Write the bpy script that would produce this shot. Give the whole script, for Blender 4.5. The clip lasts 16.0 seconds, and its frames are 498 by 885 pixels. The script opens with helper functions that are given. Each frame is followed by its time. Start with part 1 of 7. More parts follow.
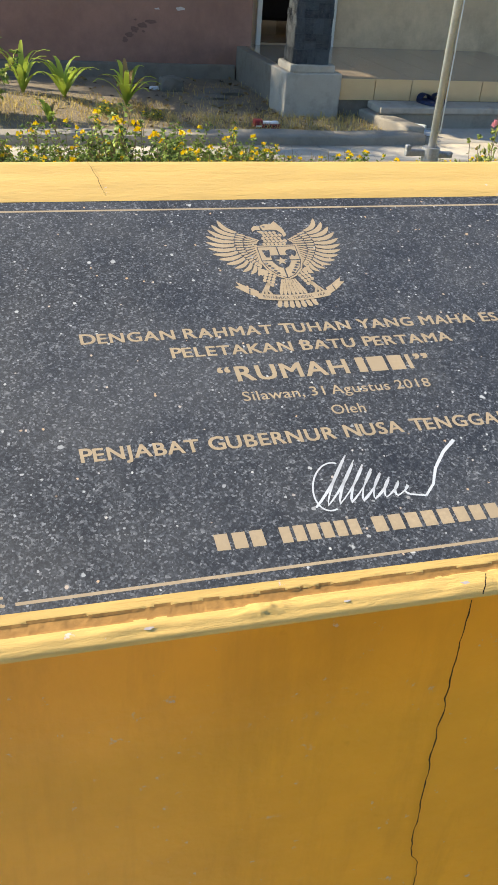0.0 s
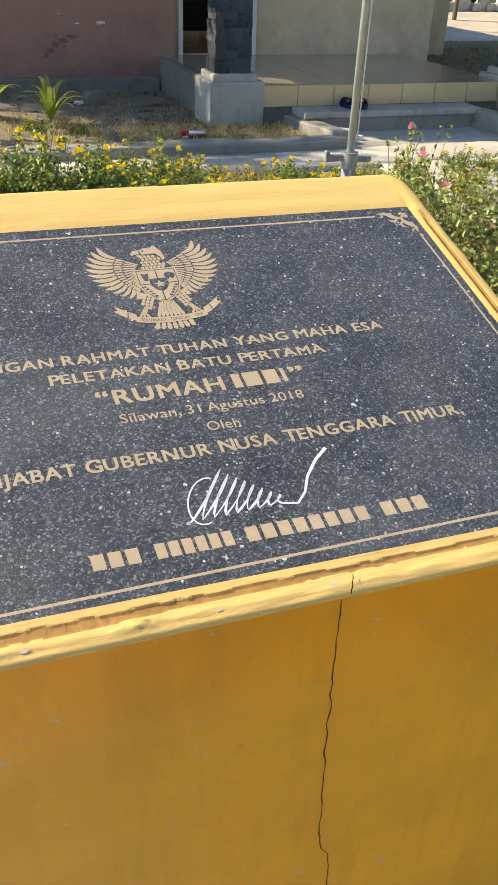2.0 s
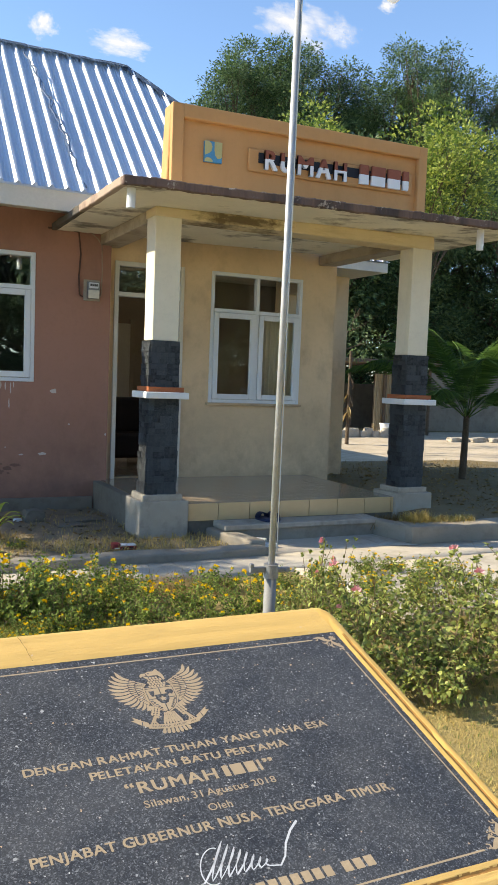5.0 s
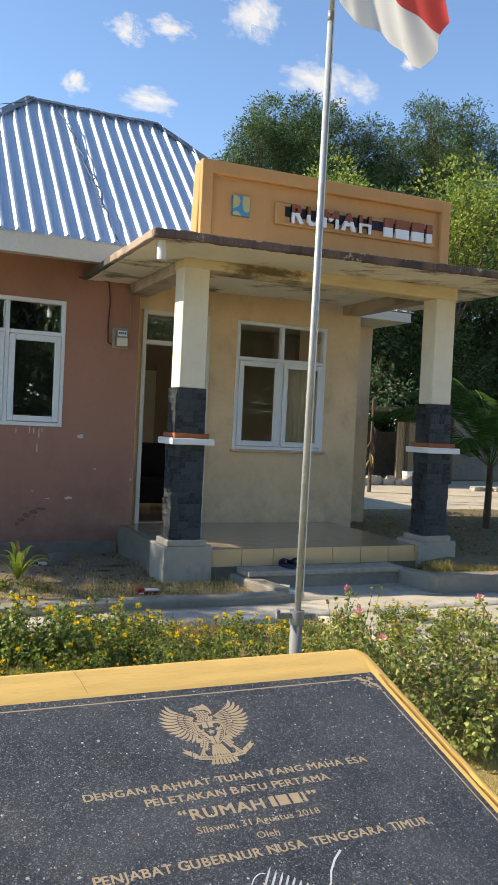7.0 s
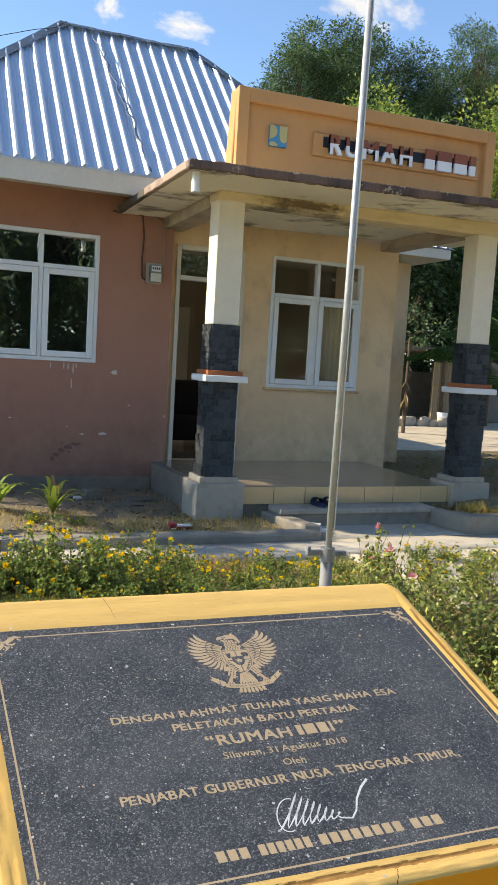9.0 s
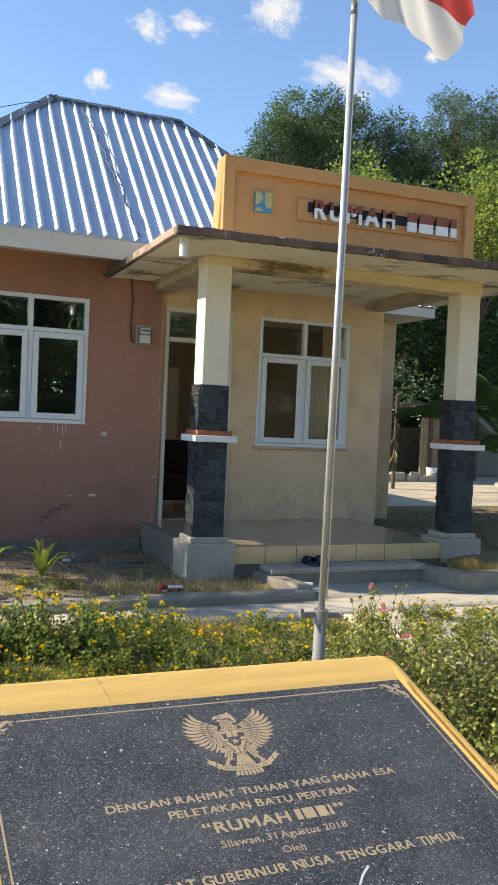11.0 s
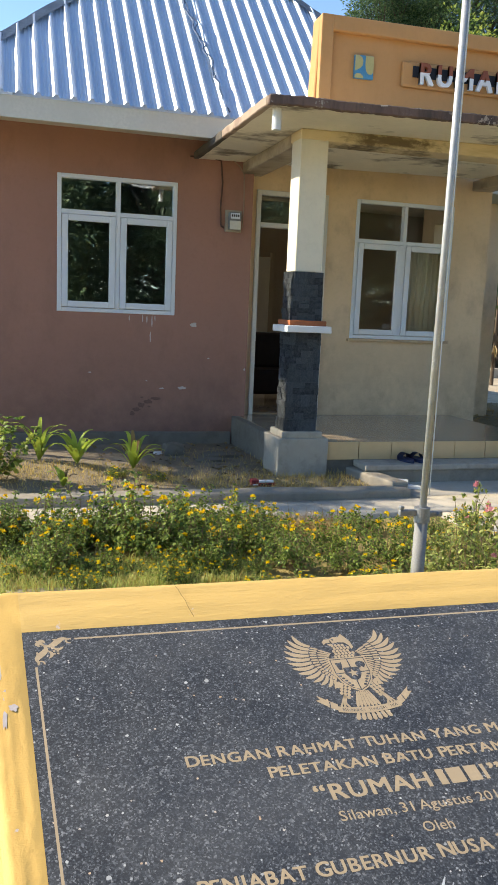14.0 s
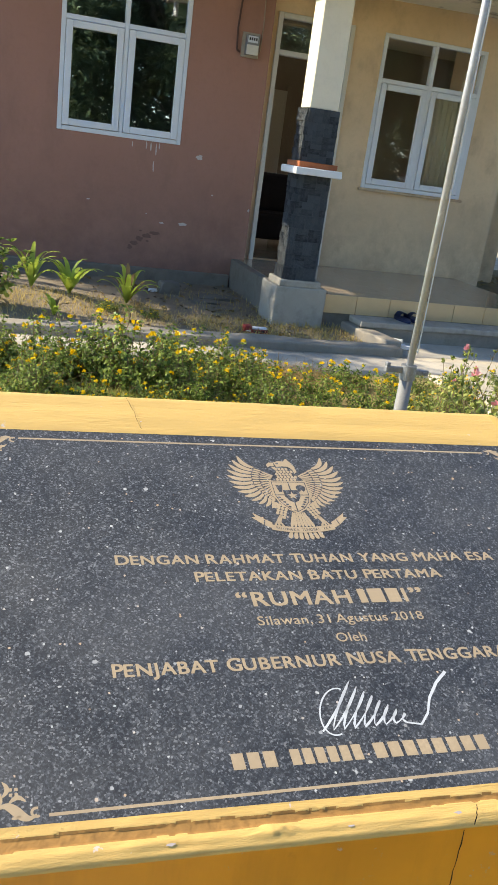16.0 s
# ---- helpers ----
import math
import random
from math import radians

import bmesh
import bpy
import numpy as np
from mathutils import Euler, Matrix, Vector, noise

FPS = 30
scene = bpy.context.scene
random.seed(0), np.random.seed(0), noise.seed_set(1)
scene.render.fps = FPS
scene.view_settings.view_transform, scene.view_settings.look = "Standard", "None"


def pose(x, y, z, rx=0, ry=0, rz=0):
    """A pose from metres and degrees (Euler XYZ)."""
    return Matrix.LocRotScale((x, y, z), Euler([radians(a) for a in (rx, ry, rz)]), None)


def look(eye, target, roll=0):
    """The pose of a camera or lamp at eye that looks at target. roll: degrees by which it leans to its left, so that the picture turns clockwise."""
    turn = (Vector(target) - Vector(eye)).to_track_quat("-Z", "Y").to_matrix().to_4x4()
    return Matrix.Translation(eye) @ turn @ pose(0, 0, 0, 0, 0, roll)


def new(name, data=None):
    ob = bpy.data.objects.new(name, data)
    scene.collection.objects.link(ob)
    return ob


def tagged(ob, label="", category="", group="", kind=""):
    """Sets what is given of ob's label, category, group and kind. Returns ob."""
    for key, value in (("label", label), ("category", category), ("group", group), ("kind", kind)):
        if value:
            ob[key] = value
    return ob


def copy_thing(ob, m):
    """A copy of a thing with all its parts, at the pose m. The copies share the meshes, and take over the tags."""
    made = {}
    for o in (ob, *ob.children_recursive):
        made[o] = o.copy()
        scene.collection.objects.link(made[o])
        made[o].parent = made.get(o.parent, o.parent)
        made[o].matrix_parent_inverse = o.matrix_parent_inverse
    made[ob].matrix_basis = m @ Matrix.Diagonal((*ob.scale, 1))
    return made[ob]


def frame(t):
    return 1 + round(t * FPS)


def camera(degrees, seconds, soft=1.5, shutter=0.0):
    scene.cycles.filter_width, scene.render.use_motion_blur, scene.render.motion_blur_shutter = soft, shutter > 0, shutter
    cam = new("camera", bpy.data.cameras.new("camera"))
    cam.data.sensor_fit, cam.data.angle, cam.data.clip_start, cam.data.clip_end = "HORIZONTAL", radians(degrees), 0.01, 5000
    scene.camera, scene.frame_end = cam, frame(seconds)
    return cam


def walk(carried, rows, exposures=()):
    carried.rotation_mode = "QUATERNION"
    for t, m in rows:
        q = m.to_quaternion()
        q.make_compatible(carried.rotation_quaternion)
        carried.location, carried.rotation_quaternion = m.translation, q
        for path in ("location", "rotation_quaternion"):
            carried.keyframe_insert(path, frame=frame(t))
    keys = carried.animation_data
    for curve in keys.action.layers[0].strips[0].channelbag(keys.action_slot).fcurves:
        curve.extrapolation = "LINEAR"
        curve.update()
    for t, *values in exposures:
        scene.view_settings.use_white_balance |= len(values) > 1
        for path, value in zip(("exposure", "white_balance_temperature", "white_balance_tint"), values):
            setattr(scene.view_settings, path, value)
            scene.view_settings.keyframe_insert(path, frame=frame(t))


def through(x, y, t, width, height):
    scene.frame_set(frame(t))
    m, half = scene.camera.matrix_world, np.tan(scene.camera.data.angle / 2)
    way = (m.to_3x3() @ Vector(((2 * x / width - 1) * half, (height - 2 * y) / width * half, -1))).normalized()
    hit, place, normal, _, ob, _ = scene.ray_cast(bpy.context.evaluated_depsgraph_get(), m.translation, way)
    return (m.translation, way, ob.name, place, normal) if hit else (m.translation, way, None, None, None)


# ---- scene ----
cam = camera(34.06, 16.0)
# seconds, eye in metres, yaw, pitch, roll
PATH = [
    (0, 0.1982, 0.2061, 1.3849, -15.53, -32.76, -3.50),
    (0.5, 0.2111, 0.2023, 1.3791, -15.80, -34.07, -3.11),
    (1, 0.2210, 0.2000, 1.3768, -16.48, -34.90, -2.45),
    (1.5, 0.2322, 0.1949, 1.3814, -17.74, -34.80, -2.16),
    (2, 0.2456, 0.1753, 1.4063, -20.27, -32.08, -2.17),
    (2.5, 0.2655, 0.1451, 1.4398, -23.11, -27.31, -2.26),
    (3, 0.2666, 0.1233, 1.4551, -24.17, -22.54, -1.88),
    (3.5, 0.2636, 0.1227, 1.4772, -24.04, -17.47, -1.52),
    (4, 0.2447, 0.0944, 1.4916, -24.67, -12.79, -1.84),
    (4.5, 0.1550, 0.0100, 1.5169, -25.52, -8.30, -2.22),
    (4.7, 0.1162, -0.0228, 1.5219, -26.00, -6.48, -2.46),
    (6.8, 0.0249, -0.0925, 1.5308, -25.29, -0.84, -2.67),
    (7, 0.0248, -0.0945, 1.5286, -24.57, -1.27, -2.74),
    (7.5, 0.0159, -0.0894, 1.5265, -23.16, -2.49, -3.20),
    (8, 0.0191, -0.0726, 1.5186, -22.57, -3.83, -3.82),
    (8.5, 0.0243, -0.0705, 1.5166, -22.27, -4.89, -3.98),
    (9, 0.0373, -0.0737, 1.5145, -22.18, -5.67, -3.36),
    (9.2, 0.0410, -0.0751, 1.5157, -22.23, -5.83, -3.11),
    (11.3, 0.0255, -0.0742, 1.5387, -23.00, -1.37, -2.55),
    (11.5, 0.0142, -0.0584, 1.5334, -22.09, -1.85, -2.85),
    (12, -0.0029, -0.0253, 1.5265, -20.17, -3.18, -3.44),
    (12.5, 0.0001, 0.0000, 1.5231, -19.11, -4.58, -3.82),
    (13, 0.0511, 0.0451, 1.5095, -18.37, -5.77, -2.91),
    (13.5, 0.0872, 0.1106, 1.4990, -17.22, -6.86, -2.31),
    (14, 0.1016, 0.1707, 1.4761, -16.63, -9.14, -2.40),
    (14.5, 0.0809, 0.1989, 1.4553, -15.45, -12.53, -3.88),
    (15, 0.1048, 0.1842, 1.4404, -14.08, -16.70, -6.04),
    (15.5, 0.1266, 0.1740, 1.4366, -14.31, -19.42, -7.47),
    (16, 0.1434, 0.1643, 1.4477, -15.74, -19.78, -7.41),
]
walk(cam, [(t, pose(x, y, z, 90 + pitch, roll, yaw)) for t, x, y, z, yaw, pitch, roll in PATH],
     [(0, 1.70, 7500, 8), (1.5, 1.74, 7500, 8), (3.5, 1.70, 7450, 8), (4.7, 1.58, 7450, 8), (6.8, 1.38, 7450, 8), (9.0, 1.46, 7450, 8), (12.5, 1.42, 7450, 8), (14.0, 1.55, 7400, 8), (16, 1.66, 7350, 8)])

# ---- light: late sun from behind the left of the house, clear blue sky ----
SUN_TO = Vector((-0.934, 0.357, 0.67)).normalized()
world = bpy.data.worlds.new("sky")
scene.world = world
world.use_nodes = True
wn = world.node_tree.nodes
sky = wn.new("ShaderNodeTexSky")
sky.sky_type = "NISHITA"
sky.sun_disc = False
sky.sun_elevation = math.asin(SUN_TO.z)
sky.sun_rotation = math.atan2(SUN_TO.x, SUN_TO.y) % (2 * math.pi)
sky.air_density, sky.dust_density, sky.ozone_density = 0.85, 0.0, 5.0
wn["Background"].inputs["Strength"].default_value = 0.113
world.node_tree.links.new(sky.outputs["Color"], wn["Background"].inputs["Color"])
sun_data = bpy.data.lights.new("sun", "SUN")
sun_data.energy, sun_data.angle, sun_data.color = 3.2, radians(0.6), (1.0, 0.93, 0.80)
sun = new("sun", sun_data)
sun.matrix_world = look(SUN_TO * 40, (0, 0, 0))

# ---- materials ----
class Nodes:
    """A small wrapper to write node trees in a few lines."""

    def __init__(self, name):
        self.m = bpy.data.materials.new(name)
        self.m.use_nodes = True
        self.t = self.m.node_tree
        self.b = self.t.nodes["Principled BSDF"]
        self.co = self.t.nodes.new("ShaderNodeTexCoord").outputs["Object"]

    def link(self, a, b):
        self.t.links.new(a, b)
        return b

    def node(self, kind, **values):
        n = self.t.nodes.new(kind)
        for k, v in values.items():
            n.inputs[k.replace("_", " ")].default_value = v
        return n

    def noise(self, scale, detail=4.0, rough=0.55, stretch=None, warp=0.0):
        n = self.node("ShaderNodeTexNoise", Scale=scale, Detail=detail, Roughness=rough, Distortion=warp)
        co = self.co
        if stretch:
            mp = self.t.nodes.new("ShaderNodeMapping")
            mp.inputs["Scale"].default_value = stretch
            self.link(co, mp.inputs["Vector"])
            co = mp.outputs["Vector"]
        self.link(co, n.inputs["Vector"])
        return n.outputs["Fac"]

    def voronoi(self, scale, feature="F1"):
        n = self.node("ShaderNodeTexVoronoi", Scale=scale)
        n.feature = feature
        self.link(self.co, n.inputs["Vector"])
        return n

    def ramp(self, fac, stops):
        r = self.t.nodes.new("ShaderNodeValToRGB")
        e = r.color_ramp.elements
        while len(e) < len(stops):
            e.new(0.5)
        for el, (p, c) in zip(e, stops):
            el.position = p
            el.color = (*c, 1) if isinstance(c, tuple) else (c, c, c, 1)
        self.link(fac, r.inputs["Fac"])
        return r.outputs["Color"]

    def mix(self, fac, a, b, mode="MIX"):
        n = self.t.nodes.new("ShaderNodeMix")
        n.data_type, n.blend_type = "RGBA", mode
        for sock, v in ((n.inputs["Factor"], fac), (n.inputs["A"], a), (n.inputs["B"], b)):
            if isinstance(v, bpy.types.NodeSocket):
                self.link(v, sock)
            elif isinstance(v, tuple):
                sock.default_value = (*v, 1)
            elif sock.type == "RGBA":
                sock.default_value = (v, v, v, 1)
            else:
                sock.default_value = v
        for o in n.outputs:
            if o.type == "RGBA":
                return o

    def math(self, op, a, b=0.0):
        n = self.t.nodes.new("ShaderNodeMath")
        n.operation = op
        for sock, v in zip(n.inputs, (a, b)):
            if isinstance(v, bpy.types.NodeSocket):
                self.link(v, sock)
            else:
                sock.default_value = v
        return n.outputs[0]

    def axis(self, k):
        n = self.t.nodes.new("ShaderNodeSeparateXYZ")
        self.link(self.co, n.inputs[0])
        return n.outputs[k]

    def random(self):
        return self.t.nodes.new("ShaderNodeObjectInfo").outputs["Random"]

    def island(self):
        return self.t.nodes.new("ShaderNodeNewGeometry").outputs["Random Per Island"]

    def bump(self, height, strength=0.3, distance=0.01):
        n = self.node("ShaderNodeBump", Strength=strength, Distance=distance)
        self.link(height, n.inputs["Height"])
        self.link(n.outputs["Normal"], self.b.inputs["Normal"])
        return n

    def done(self, color, rough=0.7, metal=0.0, spec=0.5):
        if isinstance(color, tuple):
            self.b.inputs["Base Color"].default_value = (*color, 1)
        else:
            self.link(color, self.b.inputs["Base Color"])
        if isinstance(rough, bpy.types.NodeSocket):
            self.link(rough, self.b.inputs["Roughness"])
        else:
            self.b.inputs["Roughness"].default_value = rough
        self.b.inputs["Metallic"].default_value = metal
        self.b.inputs["Specular IOR Level"].default_value = spec
        return self.m


def shade(c, k):
    return tuple(min(1.0, v * k) for v in c)


def plain(name, color, rough=0.7, metal=0.0, large=3.0, fine=60.0, var=0.18, bump=0.25, dist=0.004, spec=0.4, rnd=0.0):
    """Paint, mortar, wood and the like: colour that varies at two scales and a fine relief."""
    n = Nodes(name)
    c = n.mix(n.ramp(n.noise(large, 5), [(0.3, 0.0), (0.7, 1.0)]), shade(color, 1 - var), shade(color, 1 + var * 0.6))
    f = n.noise(fine, 4)
    c = n.mix(n.ramp(f, [(0.35, 1.0), (0.75, 0.0)]), c, shade(color, 1 - var * 0.8))
    if rnd:
        c = n.mix(n.math("MULTIPLY", n.random(), rnd), c, shade(color, 0.35))
    n.bump(f, bump, dist)
    return n.done(c, rough, metal, spec)


def weathered(name, color, stain, rough=0.8, streak=0.35, big=0.9, amount=(0.52, 0.72), chips=None, low=None, grain=(3.0, 3.0, 0.5), chip_at=0.735):
    """House paint with stains, rain streaks, flaked spots and, if asked, the stain colour denser towards the foot."""
    n = Nodes(name)
    c = n.mix(n.ramp(n.noise(big, 6, 0.6), [(0.3, 0.0), (0.75, 1.0)]), shade(color, 0.88), shade(color, 1.1))
    c = n.mix(n.math("MULTIPLY", n.ramp(n.noise(1.4, 6, 0.65, grain), [(amount[0], 0.0), (amount[1], 1.0)]), streak), c, stain)
    c = n.mix(n.math("MULTIPLY", n.ramp(n.noise(22.0, 5, 0.7), [(0.5, 0.0), (0.8, 1.0)]), 0.3), c, shade(color, 0.7))
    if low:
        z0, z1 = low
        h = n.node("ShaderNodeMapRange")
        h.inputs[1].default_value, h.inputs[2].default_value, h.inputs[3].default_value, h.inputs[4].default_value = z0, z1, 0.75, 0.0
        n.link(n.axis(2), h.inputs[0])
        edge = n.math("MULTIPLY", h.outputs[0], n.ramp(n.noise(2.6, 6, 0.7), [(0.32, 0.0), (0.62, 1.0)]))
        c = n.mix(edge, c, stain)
    if chips:
        v = n.noise(7.0, 8, 0.75)
        c = n.mix(n.ramp(v, [(chip_at, 0.0), (chip_at + 0.01, 1.0)]), c, chips)
    f = n.noise(130.0, 4)
    n.bump(n.mix(0.5, f, n.noise(9.0, 5)), 0.35, 0.004)
    return n.done(c, rough, 0.0, 0.35)


def leaf_mat(name, dark, light, through=0.35, dry=None):
    n = Nodes(name)
    c = n.mix(n.ramp(n.island(), [(0.0, 0.0), (0.4, 0.18), (0.8, 0.75), (1.0, 1.0)]), dark, light)
    if dry:
        c = n.mix(n.ramp(n.island(), [(0.94, 0.0), (0.95, 1.0)]), c, dry)
    c = n.mix(n.math("MULTIPLY", n.noise(1.6, 3), 0.5), c, shade(dark, 0.8))
    n.done(c, 0.5, 0.0, 0.35)
    tr = n.t.nodes.new("ShaderNodeBsdfTranslucent")
    n.link(c, tr.inputs["Color"])
    ms = n.t.nodes.new("ShaderNodeMixShader")
    ms.inputs[0].default_value = through
    n.link(n.b.outputs[0], ms.inputs[1])
    n.link(tr.outputs[0], ms.inputs[2])
    n.link(ms.outputs[0], n.t.nodes["Material Output"].inputs["Surface"])
    return n.m


def granite_mat():
    n = Nodes("speckled_granite")
    v = n.voronoi(760.0)
    sep = n.t.nodes.new("ShaderNodeSeparateColor")
    n.link(v.outputs["Color"], sep.inputs[0])
    c = n.ramp(sep.outputs[0], [(0.0, (0.008, 0.008, 0.009)), (0.40, (0.019, 0.020, 0.022)), (0.68, (0.043, 0.046, 0.050)), (0.88, (0.096, 0.100, 0.106)), (1.0, (0.21, 0.21, 0.21))])
    c = n.mix(n.ramp(n.noise(560.0, 5, 0.75), [(0.52, 0.0), (0.68, 0.5)]), c, (0.112, 0.117, 0.124))
    c = n.mix(n.ramp(n.noise(260.0, 5, 0.75, None, 0.8), [(0.50, 0.0), (0.60, 0.8)]), c, (0.010, 0.0105, 0.0115))
    for scale, rare, size, chan in ((105.0, 0.960, 0.36, 1), (165.0, 0.925, 0.38, 1), (280.0, 0.87, 0.42, 2)):
        w = n.voronoi(scale)
        sw = n.t.nodes.new("ShaderNodeSeparateColor")
        n.link(w.outputs["Color"], sw.inputs[0])
        near = n.ramp(n.math("ADD", w.outputs["Distance"], n.math("MULTIPLY", n.noise(scale * 3.2, 2), 0.4)), [(size, 1.0), (size + 0.07, 0.0)])
        fleck = n.math("MULTIPLY", near, n.ramp(sw.outputs[chan], [(rare, 0.0), (rare + 0.015, 1.0)]))
        c = n.mix(fleck, c, n.ramp(sw.outputs[0], [(0.0, (0.10, 0.105, 0.11)), (0.55, (0.24, 0.245, 0.25)), (0.85, (0.56, 0.55, 0.52)), (0.97, (0.55, 0.36, 0.20))]))
    dust = n.ramp(n.noise(7.0, 7, 0.72), [(0.42, 0.0), (0.78, 0.34)])
    c = n.mix(dust, c, (0.145, 0.148, 0.155))
    rough = n.ramp(n.noise(14.0, 5), [(0.3, 0.50), (0.7, 0.66)])
    n.bump(n.noise(520.0, 4, 0.7), 0.25, 0.001)
    return n.done(c, rough, 0.0, 0.6)


def rim_paint(name, color, run=(0.8, 9.0, 9.0), relief=0.65):
    """Thick brushed paint on mortar, streaked along its run and flaked to a grey undercoat in spots."""
    n = Nodes(name)
    br = n.noise(7.0, 7, 0.72, run, 0.6)
    c = n.mix(n.ramp(br, [(0.32, 0.0), (0.62, 1.0)]), shade(color, 0.93), shade(color, 1.04))
    fine = n.noise(42.0, 7, 0.75, tuple(v * 0.62 for v in run), 0.8)
    c = n.mix(n.ramp(fine, [(0.60, 0.0), (0.66, 0.35)]), c, (0.50, 0.25, 0.06))
    c = n.mix(n.ramp(n.noise(11.0, 5, 0.6), [(0.5, 0.0), (0.8, 0.5)]), c, shade(color, 1.15))
    c = n.mix(n.ramp(n.noise(34.0, 6, 0.72), [(0.660, 0.0), (0.672, 0.8)]), c, (0.58, 0.50, 0.46))
    n.bump(n.mix(0.6, br, n.mix(0.5, fine, n.noise(140.0, 6, 0.7, (0.6, 2.0, 2.0)))), relief, 0.004)
    return n.done(c, 0.6, 0.0, 0.3)


def front_paint():
    n = Nodes("mustard_wall_paint")
    col = (0.70, 0.315, 0.022)
    c = n.mix(n.ramp(n.noise(5.0, 5, 0.6), [(0.3, 0.0), (0.7, 1.0)]), shade(col, 0.85), shade(col, 1.12))
    c = n.mix(n.ramp(n.noise(75.0, 6, 0.75), [(0.645, 0.0), (0.665, 0.75)]), c, (0.46, 0.40, 0.38))
    c = n.mix(n.ramp(n.noise(4.0, 7, 0.7, (5.0, 1.0, 0.7)), [(0.5, 0.0), (0.75, 0.5)]), c, shade(col, 0.62))
    c = n.mix(n.ramp(n.noise(18.0, 6, 0.7), [(0.64, 0.0), (0.78, 0.5)]), c, shade(col, 0.5))
    n.bump(n.noise(60.0, 5), 0.25, 0.003)
    return n.done(c, 0.5, 0.0, 0.4)


def roof_mat():
    n = Nodes("zinc_roof_sheet")
    c = n.mix(n.ramp(n.noise(1.2, 5, 0.6, (1.0, 0.3, 0.3)), [(0.3, 0.0), (0.7, 1.0)]), (0.50, 0.57, 0.66), (0.64, 0.70, 0.78))
    c = n.mix(n.ramp(n.noise(35.0, 5, 0.7), [(0.6, 0.0), (0.8, 0.4)]), c, (0.36, 0.41, 0.48))
    c = n.mix(n.ramp(n.noise(3.0, 6, 0.7, (6.0, 0.6, 0.6)), [(0.55, 0.0), (0.75, 0.35)]), c, (0.42, 0.43, 0.44))
    n.bump(n.noise(6.0, 3), 0.15, 0.01)
    return n.done(c, n.ramp(n.noise(5.0, 5), [(0.3, 0.36), (0.7, 0.52)]), 0.6, 0.5)


def beam_mat():
    """Yellowed paint with one long brown mould patch and a few small ones."""
    n = Nodes("yellowed_beam_paint")
    col = (0.68, 0.56, 0.36)
    c = n.mix(n.ramp(n.noise(1.4, 6, 0.6), [(0.3, 0.0), (0.75, 1.0)]), shade(col, 0.85), shade(col, 1.08))
    c = n.mix(n.ramp(n.noise(2.2, 6, 0.7, (0.7, 1.0, 4.0)), [(0.52, 0.0), (0.72, 0.55)]), c, (0.40, 0.30, 0.15))
    lump_x = n.math("SUBTRACT", 1.0, n.math("ABSOLUTE", n.math("MULTIPLY", n.math("ADD", n.axis(0), 0.72), 1.5)))
    lump_z = n.math("SUBTRACT", 1.0, n.math("ABSOLUTE", n.math("MULTIPLY", n.math("SUBTRACT", n.axis(2), 0.09), 11.0)))
    patch = n.math("ADD", n.math("MINIMUM", lump_x, lump_z), n.math("MULTIPLY", n.math("SUBTRACT", n.noise(4.5, 7, 0.75, (1.0, 1.0, 2.5)), 0.5), 2.6))
    c = n.mix(n.ramp(patch, [(0.25, 0.0), (0.75, 0.9)]), c, (0.115, 0.080, 0.042))
    c = n.mix(n.ramp(n.noise(3.2, 7, 0.72, (0.6, 1.0, 3.0)), [(0.66, 0.0), (0.72, 0.8)]), c, (0.13, 0.09, 0.05))
    n.bump(n.mix(0.5, n.noise(130.0, 4), n.noise(9.0, 5)), 0.35, 0.004)
    return n.done(c, 0.85, 0.0, 0.3)


def stone_mat():
    n = Nodes("dark_slate")
    col = (0.078, 0.093, 0.107)
    c = n.mix(n.random(), shade(col, 0.55), shade(col, 1.9))
    c = n.mix(n.ramp(n.noise(1.3, 6, 0.7), [(0.42, 0.0), (0.70, 0.85)]), c, (0.165, 0.185, 0.205))
    n.bump(n.noise(2.6, 8, 0.75), 1.0, 0.4)
    return n.done(c, 0.7, 0.0, 0.4)


def concrete_mat(name, col, dirt=(0.13, 0.115, 0.095), joint=0.0):
    n = Nodes(name)
    c = n.mix(n.ramp(n.noise(1.1, 7, 0.65), [(0.3, 0.0), (0.7, 1.0)]), shade(col, 0.78), shade(col, 1.12))
    c = n.mix(n.math("MULTIPLY", n.ramp(n.noise(5.0, 7, 0.7), [(0.48, 0.0), (0.7, 1.0)]), 0.5), c, dirt)
    c = n.mix(n.ramp(n.noise(95.0, 5, 0.7), [(0.58, 0.0), (0.8, 0.5)]), c, shade(col, 0.5))
    if joint:
        cr = n.voronoi(joint, "DISTANCE_TO_EDGE")
        c = n.mix(n.ramp(n.math("ADD", cr.outputs["Distance"], n.math("MULTIPLY", n.noise(9.0, 5), 0.03)), [(0.012, 0.4), (0.02, 0.0)]), c, shade(dirt, 0.5))
    n.bump(n.noise(70.0, 6, 0.7), 0.5, 0.006)
    return n.done(c, 0.88, 0.0, 0.25)


